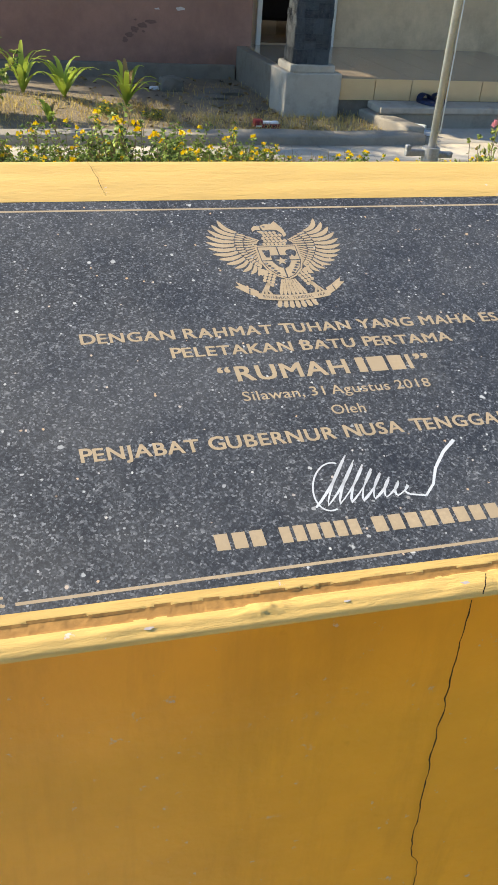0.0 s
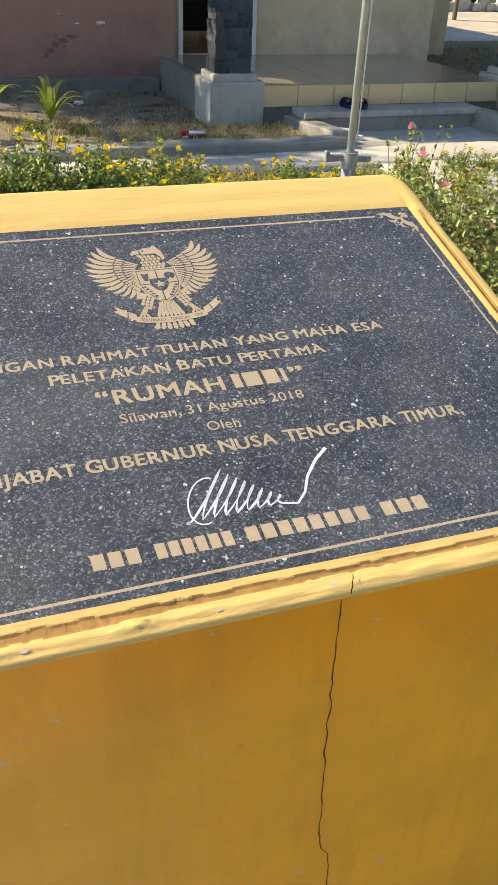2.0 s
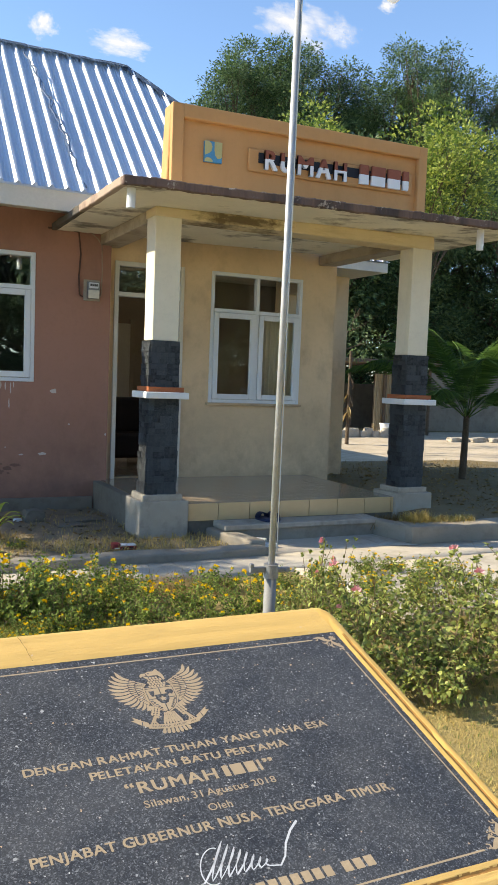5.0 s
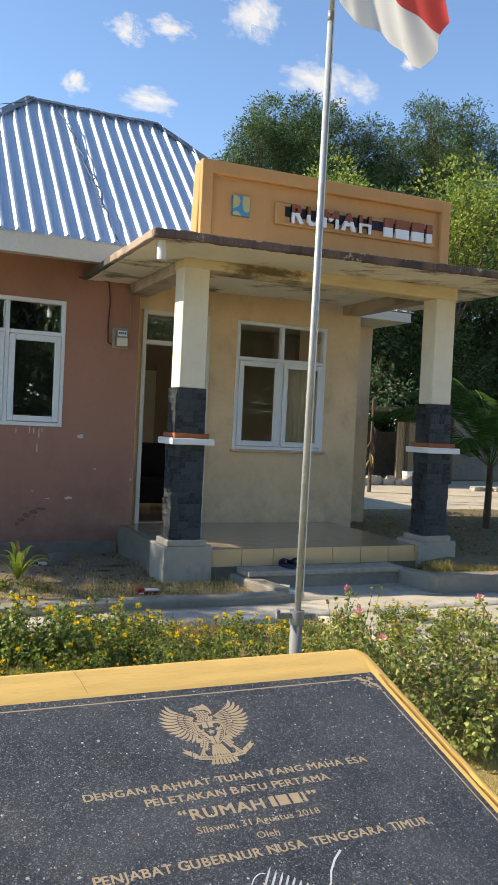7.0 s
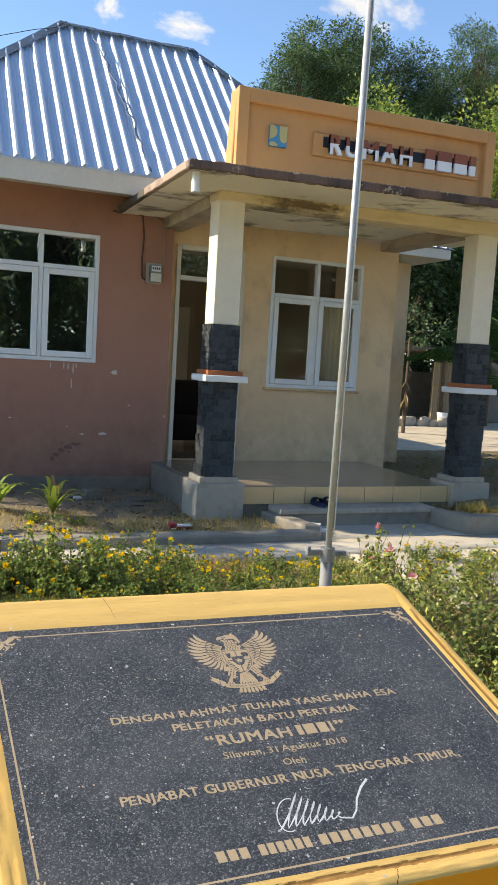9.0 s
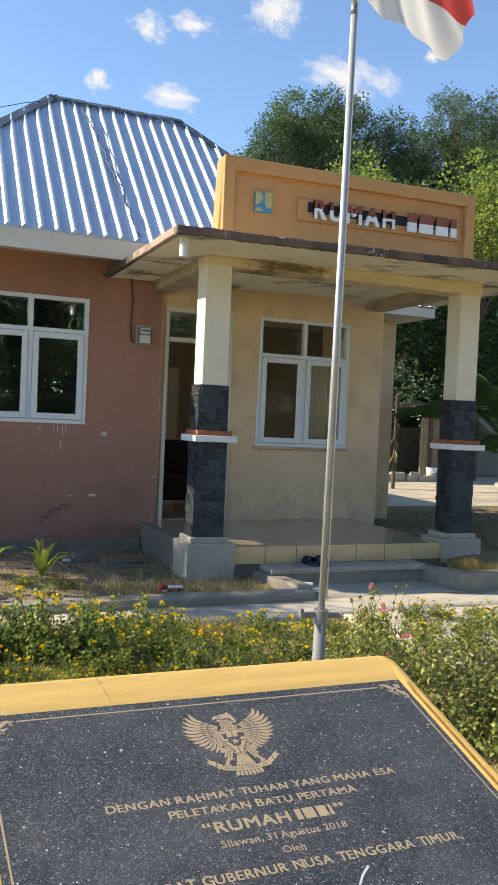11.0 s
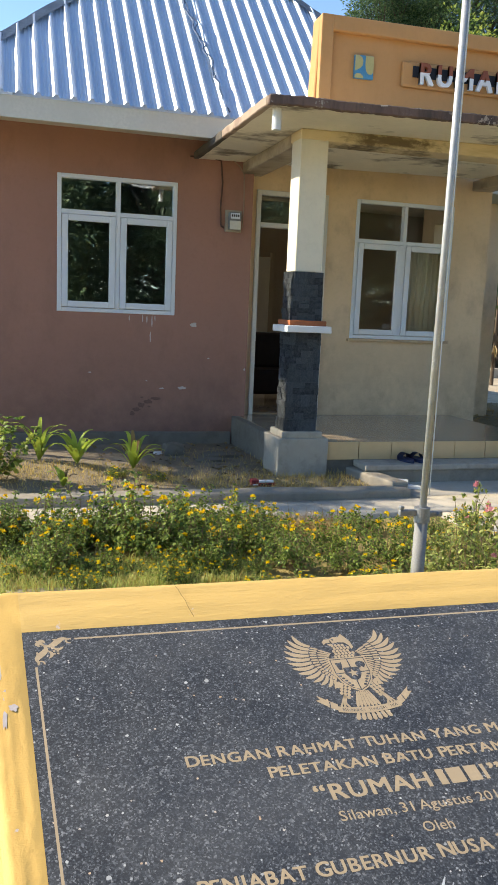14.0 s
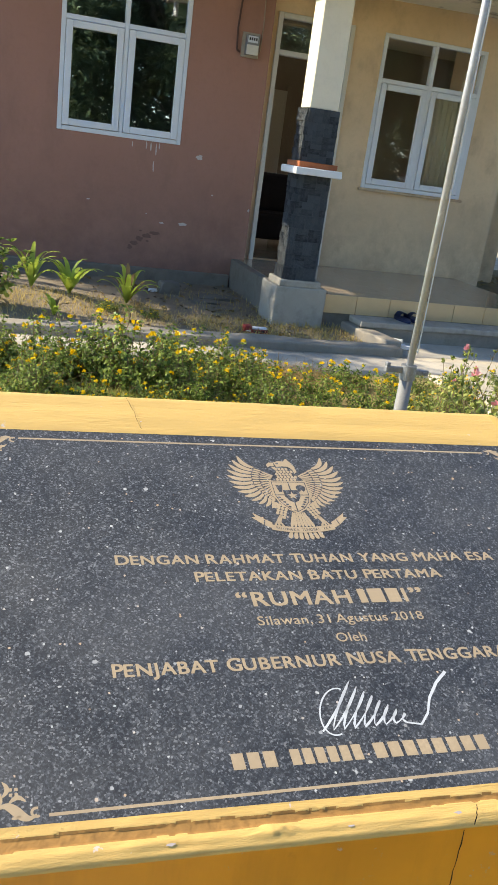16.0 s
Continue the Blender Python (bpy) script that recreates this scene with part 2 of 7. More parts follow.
def ground_mat():
    n = Nodes("dry_earth_and_grass")
    c = n.ramp(n.noise(1.3, 7, 0.7), [(0.3, (0.30, 0.235, 0.10)), (0.5, (0.38, 0.29, 0.12)), (0.7, (0.20, 0.185, 0.06))])
    c = n.mix(n.ramp(n.noise(38.0, 7, 0.75), [(0.45, 0.0), (0.8, 0.7)]), c, (0.16, 0.12, 0.06))
    c = n.mix(n.ramp(n.noise(160.0, 4, 0.7), [(0.55, 0.0), (0.75, 0.6)]), c, (0.36, 0.29, 0.17))
    n.bump(n.noise(50.0, 7, 0.75), 0.8, 0.02)
    return n.done(c, 0.95, 0.0, 0.1)


def glass_mat(name, tint, slope, least):
    n = Nodes(name)
    tr = n.t.nodes.new("ShaderNodeBsdfTransparent")
    tr.inputs["Color"].default_value = (*tint, 1)
    gl = n.t.nodes.new("ShaderNodeBsdfGlossy")
    gl.inputs["Roughness"].default_value = 0.015
    gl.inputs["Color"].default_value = (0.9, 0.95, 1.0, 1)
    w = n.noise(1.6, 2)
    bp = n.node("ShaderNodeBump", Strength=0.04, Distance=0.05)
    n.link(w, bp.inputs["Height"])
    n.link(bp.outputs["Normal"], gl.inputs["Normal"])
    fr = n.node("ShaderNodeLayerWeight", Blend=0.5)
    gloss = n.math("ADD", n.math("MULTIPLY", n.math("POWER", fr.outputs["Facing"], 2.0), slope), least)
    ms = n.t.nodes.new("ShaderNodeMixShader")
    n.link(gloss, ms.inputs[0])
    n.link(tr.outputs[0], ms.inputs[1])
    n.link(gl.outputs[0], ms.inputs[2])
    n.link(ms.outputs[0], n.t.nodes["Material Output"].inputs["Surface"])
    return n.m


def cloud_mat():
    n = Nodes("thin_cloud")
    v = n.t.nodes.new("ShaderNodeVectorMath")
    v.operation = "LENGTH"
    mp = n.t.nodes.new("ShaderNodeMapping")
    mp.inputs["Scale"].default_value = (1.0, 1.0, 1.0)
    n.link(n.co, mp.inputs["Vector"])
    n.link(mp.outputs["Vector"], v.inputs[0])
    nz = n.node("ShaderNodeTexNoise", Scale=1.7, Detail=8.0, Roughness=0.62)
    nz.noise_dimensions = "4D"
    n.link(n.co, nz.inputs["Vector"])
    n.link(n.math("MULTIPLY", n.random(), 40.0), nz.inputs["W"])
    f = n.math("SUBTRACT", n.math("MULTIPLY", nz.outputs["Fac"], 2.0), n.math("MULTIPLY", v.outputs["Value"], 0.95))
    a = n.ramp(f, [(0.22, 0.0), (0.85, 0.85)])
    em = n.t.nodes.new("ShaderNodeEmission")
    em.inputs["Color"].default_value = (0.94, 0.95, 1.0, 1)
    em.inputs["Strength"].default_value = 0.40
    tr = n.t.nodes.new("ShaderNodeBsdfTransparent")
    ms = n.t.nodes.new("ShaderNodeMixShader")
    n.link(a, ms.inputs[0])
    n.link(tr.outputs[0], ms.inputs[1])
    n.link(em.outputs[0], ms.inputs[2])
    n.link(ms.outputs[0], n.t.nodes["Material Output"].inputs["Surface"])
    return n.m


M_GRANITE = granite_mat()
M_RIM = rim_paint("yellow_rim_paint", (0.625, 0.40, 0.128))
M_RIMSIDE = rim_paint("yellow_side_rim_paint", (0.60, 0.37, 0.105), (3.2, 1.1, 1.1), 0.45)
# Second tone of one wall paint; the sunlit side's look is in the colour.
M_SIDE = plain("sun_toned_side_wall_paint", (0.44, 0.235, 0.042), 0.6, large=9, fine=90, var=0.2, bump=0.4)
M_FRONT = front_paint()
# Groove mortar, browned to the tone of the mustard paint in shade.
M_MORTAR = plain("shade_browned_mortar", (0.40, 0.205, 0.055), 0.8, large=20, fine=120, var=0.35, bump=0.35)
M_CHIP = plain("bared_pale_undercoat", (0.48, 0.42, 0.40), 0.8, large=60, fine=300, var=0.2, dist=0.001)
M_CRACK = plain("crack_shadow_dirt", (0.02, 0.013, 0.008), 0.95)
M_GOLD = plain("bronze_letter_paint", (0.44, 0.33, 0.205), 0.55, large=25, fine=400, var=0.2, bump=0.15, dist=0.0008)
M_PEN = plain("white_scratched_paint", (0.58, 0.59, 0.60), 0.7, large=60, fine=400, var=0.15, dist=0.0008)
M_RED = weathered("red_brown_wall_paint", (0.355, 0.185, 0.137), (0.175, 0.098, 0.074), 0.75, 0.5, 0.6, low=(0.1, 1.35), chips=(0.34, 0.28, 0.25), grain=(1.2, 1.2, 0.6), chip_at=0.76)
M_TAN = weathered("ochre_plaster_paint", (0.70, 0.53, 0.345), (0.36, 0.26, 0.175), 0.8, 0.55, 1.4, low=(0.33, 1.30), chips=(0.72, 0.62, 0.44), grain=(1.6, 1.6, 1.1), chip_at=0.70)
M_CREAM = weathered("cream_column_paint", (0.70, 0.645, 0.52), (0.42, 0.38, 0.30), 0.75, 0.3)
M_SLAB = weathered("mouldy_white_slab", (0.80, 0.75, 0.63), (0.12, 0.095, 0.07), 0.85, 0.85, 1.6, (0.54, 0.66), grain=(1.0, 1.6, 1.5))
M_BEAM = beam_mat()
M_EDGE = weathered("flaked_brown_edge", (0.165, 0.105, 0.085), (0.05, 0.04, 0.04), 0.85, 0.85, 5.0, (0.45, 0.6), chips=(0.36, 0.30, 0.25), chip_at=0.60)
M_SIDEBEAM = weathered("grey_side_beam", (0.46, 0.39, 0.30), (0.14, 0.105, 0.075), 0.85, 0.7, 1.6, (0.50, 0.66), grain=(1.0, 1.0, 1.5))
M_LIP = weathered("bleached_slab_edge", (0.36, 0.275, 0.215), (0.16, 0.11, 0.09), 0.85, 0.7, 4.0, (0.46, 0.62), grain=(3.0, 3.0, 3.0))
M_MOULD = weathered("mould_blackened_edge", (0.10, 0.088, 0.075), (0.035, 0.03, 0.026), 0.9, 0.8, 3.0, (0.42, 0.6), grain=(2.0, 2.0, 2.0))
M_SIGN = weathered("orange_sign_paint", (0.55, 0.285, 0.115), (0.42, 0.20, 0.06), 0.7, 0.3)
M_WHITE = plain("white_window_paint", (0.70, 0.74, 0.79), 0.4, large=4, fine=90, var=0.08, bump=0.1)
M_LEDGE = plain("white_ledge_paint", (0.74, 0.75, 0.76), 0.5, large=8, fine=120, var=0.12)
M_BRICK = plain("orange_brick", (0.42, 0.13, 0.05), 0.85, large=14, fine=120, var=0.3, bump=0.6)
M_STONE = stone_mat()
M_CONC = concrete_mat("grey_concrete", (0.40, 0.36, 0.30))
M_KERB = concrete_mat("weathered_kerb_concrete", (0.30, 0.265, 0.215), (0.13, 0.11, 0.085))
M_DARKCONC = concrete_mat("damp_dark_concrete", (0.19, 0.168, 0.135), (0.080, 0.066, 0.050))
M_OLDPAVE = concrete_mat("rough_grey_paving", (0.42, 0.375, 0.31), (0.15, 0.125, 0.10), joint=0.7)
M_PATH = concrete_mat("pale_cracked_paving", (0.48, 0.43, 0.355), (0.24, 0.205, 0.165), joint=0.5)
M_TILE = plain("glazed_cream_tile", (0.62, 0.43, 0.23), 0.22, large=3, fine=40, var=0.1, bump=0.05, spec=0.6)
M_FLOORTILE = plain("polished_floor_tile", (0.37, 0.29, 0.21), 0.13, large=3, fine=40, var=0.12, bump=0.03, spec=0.7)
M_ROOF = roof_mat()
M_CAP = plain("weathered_ridge_sheet", (0.32, 0.40, 0.50), 0.45, 0.5, large=4, fine=40, var=0.35)
M_BLUECABLE = plain("dark_blue_cable", (0.11, 0.16, 0.26), 0.55, var=0.4)
M_FASCIA = plain("white_fascia_board", (0.66, 0.64, 0.58), 0.6, large=2, fine=40, var=0.12)
M_STEEL = plain("galvanised_steel", (0.31, 0.32, 0.33), 0.55, 0.6, large=14, fine=110, var=0.36, bump=0.15)
M_POLE = plain("dull_zinc_pipe", (0.50, 0.51, 0.52), 0.5, 0.35, large=14, fine=110, var=0.3, bump=0.15)
M_GROUND = ground_mat()
M_SOIL = concrete_mat("dusty_grey_soil", (0.235, 0.19, 0.135), (0.09, 0.072, 0.05))
M_YARD = concrete_mat("dusty_sunlit_yard", (0.47, 0.395, 0.30), (0.22, 0.18, 0.12))
# The shade over this lawn is put into its dark base colour too.
M_LAWN = concrete_mat("shade_toned_lawn_earth", (0.17, 0.13, 0.07), (0.07, 0.065, 0.03))
M_GLASS = glass_mat("dark_window_glass", (0.88, 0.92, 0.93), 0.6, 0.26)
M_CLEAR = glass_mat("clear_window_glass", (0.97, 0.98, 0.97), 0.25, 0.055)
M_DARK = plain("black_plastic", (0.018, 0.018, 0.02), 0.5)
M_NAVY = plain("navy_rubber", (0.018, 0.028, 0.08), 0.6, var=0.2)
M_INSIDE = plain("dim_room_plaster", (0.40, 0.34, 0.27), 0.9)
M_SOFA = plain("dark_sofa_cloth", (0.03, 0.018, 0.016), 0.85, large=10, fine=200, var=0.4, bump=0.5)
M_CURTAIN = leaf_mat("beige_curtain_cloth", (0.86, 0.78, 0.60), (0.92, 0.86, 0.70), 0.12)
M_BARK = plain("grey_brown_bark", (0.13, 0.095, 0.065), 0.95, large=5, fine=45, var=0.4, bump=0.9, dist=0.02)
M_BLUE = plain("blue_sign_enamel", (0.06, 0.25, 0.45), 0.5)
M_YELLOWLOGO = plain("yellow_sign_enamel", (0.48, 0.43, 0.19), 0.5)
M_LETRED = plain("faded_red_letter_paint", (0.30, 0.085, 0.045), 0.6, var=0.25)
M_LETWHITE = plain("white_letter_paint", (0.78, 0.78, 0.80), 0.5, var=0.08)
M_BLACKBAR = plain("black_backing_board", (0.012, 0.014, 0.022), 0.6)
M_LANTANA = leaf_mat("lantana_leaf", (0.095, 0.135, 0.028), (0.66, 0.69, 0.20), 0.42, (0.28, 0.20, 0.06))
M_BED = leaf_mat("flower_bed_leaf", (0.075, 0.125, 0.026), (0.46, 0.55, 0.12), 0.38)
M_FRESH = leaf_mat("fresh_grass_blade", (0.34, 0.38, 0.09), (0.74, 0.76, 0.26), 0.45)
M_YFLOWER = leaf_mat("yellow_blossom", (0.86, 0.55, 0.01), (0.90, 0.72, 0.03), 0.25)
M_PFLOWER = leaf_mat("pink_blossom", (0.70, 0.24, 0.28), (0.85, 0.48, 0.50), 0.25)
M_STRAP = leaf_mat("strap_leaf", (0.34, 0.44, 0.06), (0.66, 0.70, 0.16), 0.45)
M_FARTREE = leaf_mat("dark_tree_leaf", (0.036, 0.080, 0.036), (0.23, 0.33, 0.125), 0.34)
M_ROADTREE = leaf_mat("roadside_tree_leaf", (0.055, 0.095, 0.055), (0.27, 0.36, 0.20), 0.4)
M_STEM = plain("woody_lantana_stem", (0.30, 0.22, 0.13), 0.9, large=20, fine=200, var=0.3)
M_LIME = leaf_mat("lime_green_leaf", (0.10, 0.18, 0.035), (0.62, 0.66, 0.14), 0.45)
M_PALM = leaf_mat("palm_leaf", (0.045, 0.10, 0.02), (0.14, 0.25, 0.05), 0.4)
M_STRAW = leaf_mat("dry_grass_blade", (0.46, 0.34, 0.10), (0.70, 0.55, 0.22), 0.4)
M_DRYLEAF = leaf_mat("withered_leaf", (0.22, 0.14, 0.05), (0.42, 0.30, 0.12), 0.3)
M_FLAGRED = leaf_mat("red_flag_cloth", (0.68, 0.09, 0.08), (0.74, 0.11, 0.09), 0.5)
M_FLAGWHITE = leaf_mat("white_flag_cloth", (0.78, 0.76, 0.74), (0.84, 0.82, 0.80), 0.45)
M_OLDPIPE = plain("dull_painted_pipe", (0.24, 0.24, 0.235), 0.7, 0.1, large=12, fine=140, var=0.3, bump=0.2)
M_THATCH = plain("weathered_thatch", (0.12, 0.10, 0.08), 0.95, large=4, fine=60, var=0.4, bump=0.9)
M_BAMBOO = plain("split_bamboo", (0.40, 0.32, 0.20), 0.8, large=6, fine=50, var=0.3, rnd=0.4)
M_PLASTICRED = plain("red_plastic", (0.26, 0.03, 0.03), 0.45)
M_CLOUD = cloud_mat()

# ---- building helpers ----
BASE = {}


def thing(name, base, label, category, group="", kind=""):
    ob = new(name)
    ob.location = base
    ob.empty_display_size = 0.1
    BASE[ob.name] = Vector(base)
    return tagged(ob, label, category, group, kind)


def mesh_of(name, bm, mats, base=Vector((0, 0, 0)), smooth=False):
    if base.length:
        bmesh.ops.translate(bm, verts=bm.verts, vec=-base)
    me = bpy.data.meshes.new(name)
    bm.to_mesh(me)
    bm.free()
    for m in mats if isinstance(mats, (list, tuple)) else [mats]:
        me.materials.append(m)
    if smooth:
        me.polygons.foreach_set("use_smooth", [True] * len(me.polygons))
    return me


def part(name, bm, mats, parent, label="", smooth=False):
    """One mesh under a thing or a part; the mesh comes in world coordinates."""
    base = BASE[parent.name]
    ob = new(name, mesh_of(name, bm, mats, base, smooth))
    ob.parent = parent
    BASE[ob.name] = base
    return tagged(ob, label)


def raw_part(name, verts, faces, mats, parent, label="", mat_index=None, smooth=False):
    base = BASE[parent.name]
    me = bpy.data.meshes.new(name)
    me.from_pydata((np.asarray(verts, float) - np.array(base)).tolist(), [], faces)
    for m in mats if isinstance(mats, (list, tuple)) else [mats]:
        me.materials.append(m)
    if mat_index is not None:
        me.polygons.foreach_set("material_index", mat_index)
    if smooth:
        me.polygons.foreach_set("use_smooth", [True] * len(me.polygons))
    me.update()
    ob = new(name, me)
    ob.parent = parent
    BASE[ob.name] = base
    return tagged(ob, label)


def solid(name, bm, mats, label, category, kind="", group="", smooth=False):
    """A top-level mesh with its origin at its foot."""
    xs = [v.co for v in bm.verts]
    base = Vector((sum(c.x for c in xs) / len(xs), sum(c.y for c in xs) / len(xs), min(c.z for c in xs)))
    ob = new(name, mesh_of(name, bm, mats, base, smooth))
    ob.location = base
    BASE[ob.name] = base
    return tagged(ob, label, category, group, kind)


def box(x0, x1, y0, y1, z0, z1, bev=0.0, seg=2, bm=None):
    own = bmesh.new()
    bmesh.ops.create_cube(own, size=1.0)
    for v in own.verts:
        v.co = Vector((x0 + (v.co.x + 0.5) * (x1 - x0), y0 + (v.co.y + 0.5) * (y1 - y0), z0 + (v.co.z + 0.5) * (z1 - z0)))
    if bev:
        bmesh.ops.bevel(own, geom=own.edges[:], offset=bev, segments=seg, affect="EDGES", profile=0.5)
    return merge(bm, own)


def merge(bm, own):
    if bm is None:
        return own
    me = bpy.data.meshes.new("tmp")
    own.to_mesh(me)
    own.free()
    bm.from_mesh(me)
    bpy.data.meshes.remove(me)
    return bm


def rod(a, b, r0, r1=None, seg=12, bm=None, caps=True):
    """A round bar from a to b."""
    own = bmesh.new()
    a, b = Vector(a), Vector(b)
    bmesh.ops.create_cone(own, cap_ends=caps, segments=seg, radius1=r0, radius2=r0 if r1 is None else r1, depth=(b - a).length)
    m = Matrix.Translation((a + b) / 2) @ (b - a).to_track_quat("Z", "Y").to_matrix().to_4x4()
    bmesh.ops.transform(own, matrix=m, verts=own.verts)
    return merge(bm, own)


def tube(points, r, seg=8, bm=None):
    for p, q in zip(points, points[1:]):
        bm = rod(p, q, r, seg=seg, bm=bm)
    return bm


def holed(x0, x1, z0, z1, y0, y1, holes):
    """A wall along x with openings that go right through it."""
    xs = sorted({x0, x1, *[h[0] for h in holes], *[h[1] for h in holes]})
    zs = sorted({z0, z1, *[h[2] for h in holes], *[h[3] for h in holes]})
    bm = bmesh.new()
    for xa, xb in zip(xs, xs[1:]):
        for za, zb in zip(zs, zs[1:]):
            if not any(h[0] <= xa and xb <= h[1] and h[2] <= za and zb <= h[3] for h in holes):
                box(xa, xb, y0, y1, za, zb, bm=bm)
    bmesh.ops.remove_doubles(bm, verts=bm.verts, dist=0.0005)
    bm.verts.index_update()
    twin = {}
    for f in bm.faces:
        twin.setdefault(tuple(sorted(v.index for v in f.verts)), []).append(f)
    dead = [f for fs in twin.values() if len(fs) > 1 for f in fs]
    if dead:
        bmesh.ops.delete(bm, geom=dead, context="FACES")
    return bm


def roughen(bm, amount, scale, cuts=0):
    if cuts:
        bmesh.ops.subdivide_edges(bm, edges=bm.edges[:], cuts=cuts, use_grid_fill=True)
    bm.normal_update()
    for v in bm.verts:
        v.co += v.normal * amount * noise.noise(v.co * scale)
    return bm


def letters(text, height, x=0.0, bold=0.0, depth=0.0, spacing=1.0):
    """The text as a flat or solid mesh, its baseline on y = 0, cap height as given; returns the bmesh and its width."""
    cu = bpy.data.curves.new("lettering", "FONT")
    cu.body, cu.size, cu.offset, cu.extrude, cu.resolution_u, cu.space_character = text, 1.0, bold, 0.0, 3, spacing
    ob = bpy.data.objects.new("lettering", cu)
    scene.collection.objects.link(ob)
    dg = bpy.context.evaluated_depsgraph_get()
    me = bpy.data.meshes.new_from_object(ob.evaluated_get(dg))
    bm = bmesh.new()
    bm.from_mesh(me)
    bpy.data.objects.remove(ob)
    bpy.data.curves.remove(cu)
    bpy.data.meshes.remove(me)
    k = height / 0.729
    for v in bm.verts:
        v.co = Vector((v.co.x * k, v.co.y * k, 0))
    if depth:
        r = bmesh.ops.extrude_face_region(bm, geom=bm.faces[:])
        bmesh.ops.translate(bm, verts=[e for e in r["geom"] if isinstance(e, bmesh.types.BMVert)], vec=(0, 0, depth))
        bmesh.ops.recalc_face_normals(bm, faces=bm.faces[:])
    lo = min(v.co.x for v in bm.verts)
    hi = max(v.co.x for v in bm.verts)
    bmesh.ops.translate(bm, verts=bm.verts, vec=(x - lo, 0, 0))
    return bm, hi - lo


def leaves(centres, axes, ups, length, width, fold=0.25, rng=None):
    """Pointed folded leaves: five corners and two bent halves each. centres (n,3), axes (n,3), ups (n,3)."""
    n = len(centres)
    side = np.cross(axes, ups)
    side /= np.linalg.norm(side, axis=1)[:, None] + 1e-9
    up = np.cross(side, axes)
    L = np.asarray(length).reshape(-1, 1) * np.ones((n, 1))
    W = np.asarray(width).reshape(-1, 1) * np.ones((n, 1))
    base = centres
    tip = centres + axes * L - up * L * 0.12
    mid = centres + axes * L * 0.45
    a = mid + side * W * 0.5 + up * W * fold
    b = mid - side * W * 0.5 + up * W * fold
    v = np.stack([base, a, tip, b], 1).reshape(-1, 3)
    i = np.arange(n)[:, None] * 4
    f = np.concatenate([i + [0, 1, 2], i + [0, 2, 3]], 0)
    return v, f


def oval_leaves(centres, axes, ups, length, width):
    """Oval leaves bent along their length: six corners and four triangles each."""
    n = len(centres)
    side = unit(np.cross(axes, ups))
    up = np.cross(side, axes)
    L = np.asarray(length).reshape(-1, 1) * np.ones((n, 1))
    W = np.asarray(width).reshape(-1, 1) * np.ones((n, 1))
    low, high = centres + axes * L * 0.30 + up * L * 0.07, centres + axes * L * 0.68 + up * L * 0.05
    tip = centres + axes * L - up * L * 0.10
    lift = up * W * 0.14
    v = np.stack([centres, low + side * W * 0.48 + lift, low - side * W * 0.48 + lift, high + side * W * 0.38 + lift, high - side * W * 0.38 + lift, tip], 1).reshape(-1, 3)
    i = np.arange(n)[:, None] * 6
    return v, np.concatenate([i + [0, 1, 2], i + [1, 3, 2], i + [2, 3, 4], i + [3, 5, 4]], 0)


def unit(v):
    return v / (np.linalg.norm(v, axis=1)[:, None] + 1e-9)


def join_raw(pieces):
    vs, fs, k = [], [], 0
    for v, f in pieces:
        vs.append(v)
        fs.append(np.asarray(f) + k)
        k += len(v)
    return np.concatenate(vs), np.concatenate(fs)

# ---- the monument with its granite plaque ----
SLOPE = math.atan2(0.118, 0.332)
DOWN = Vector((0, -math.cos(SLOPE), -math.sin(SLOPE)))
OUT = Vector((0, -math.sin(SLOPE), math.cos(SLOPE)))


def on_top(u, v, h=0.0):
    """A point of the sloping top: u along the world's x, v down the slope from the plaque's upper edge, h above it."""
    return Vector((u, 0.909, 1.174)) + DOWN * v + OUT * h


def on_plaque(a, b, h=0.0):
    """The plaque sits a little askew in its rim."""
    return on_top(0.114 + a + 0.049 * b, -0.0045 + b + 0.010 * a, h)


PW, PH = 0.587, 0.384
monument = thing("monument", (0.41, 0.75, 0.0), "yellow painted concrete lectern monument with a sloping granite plaque", "monument")


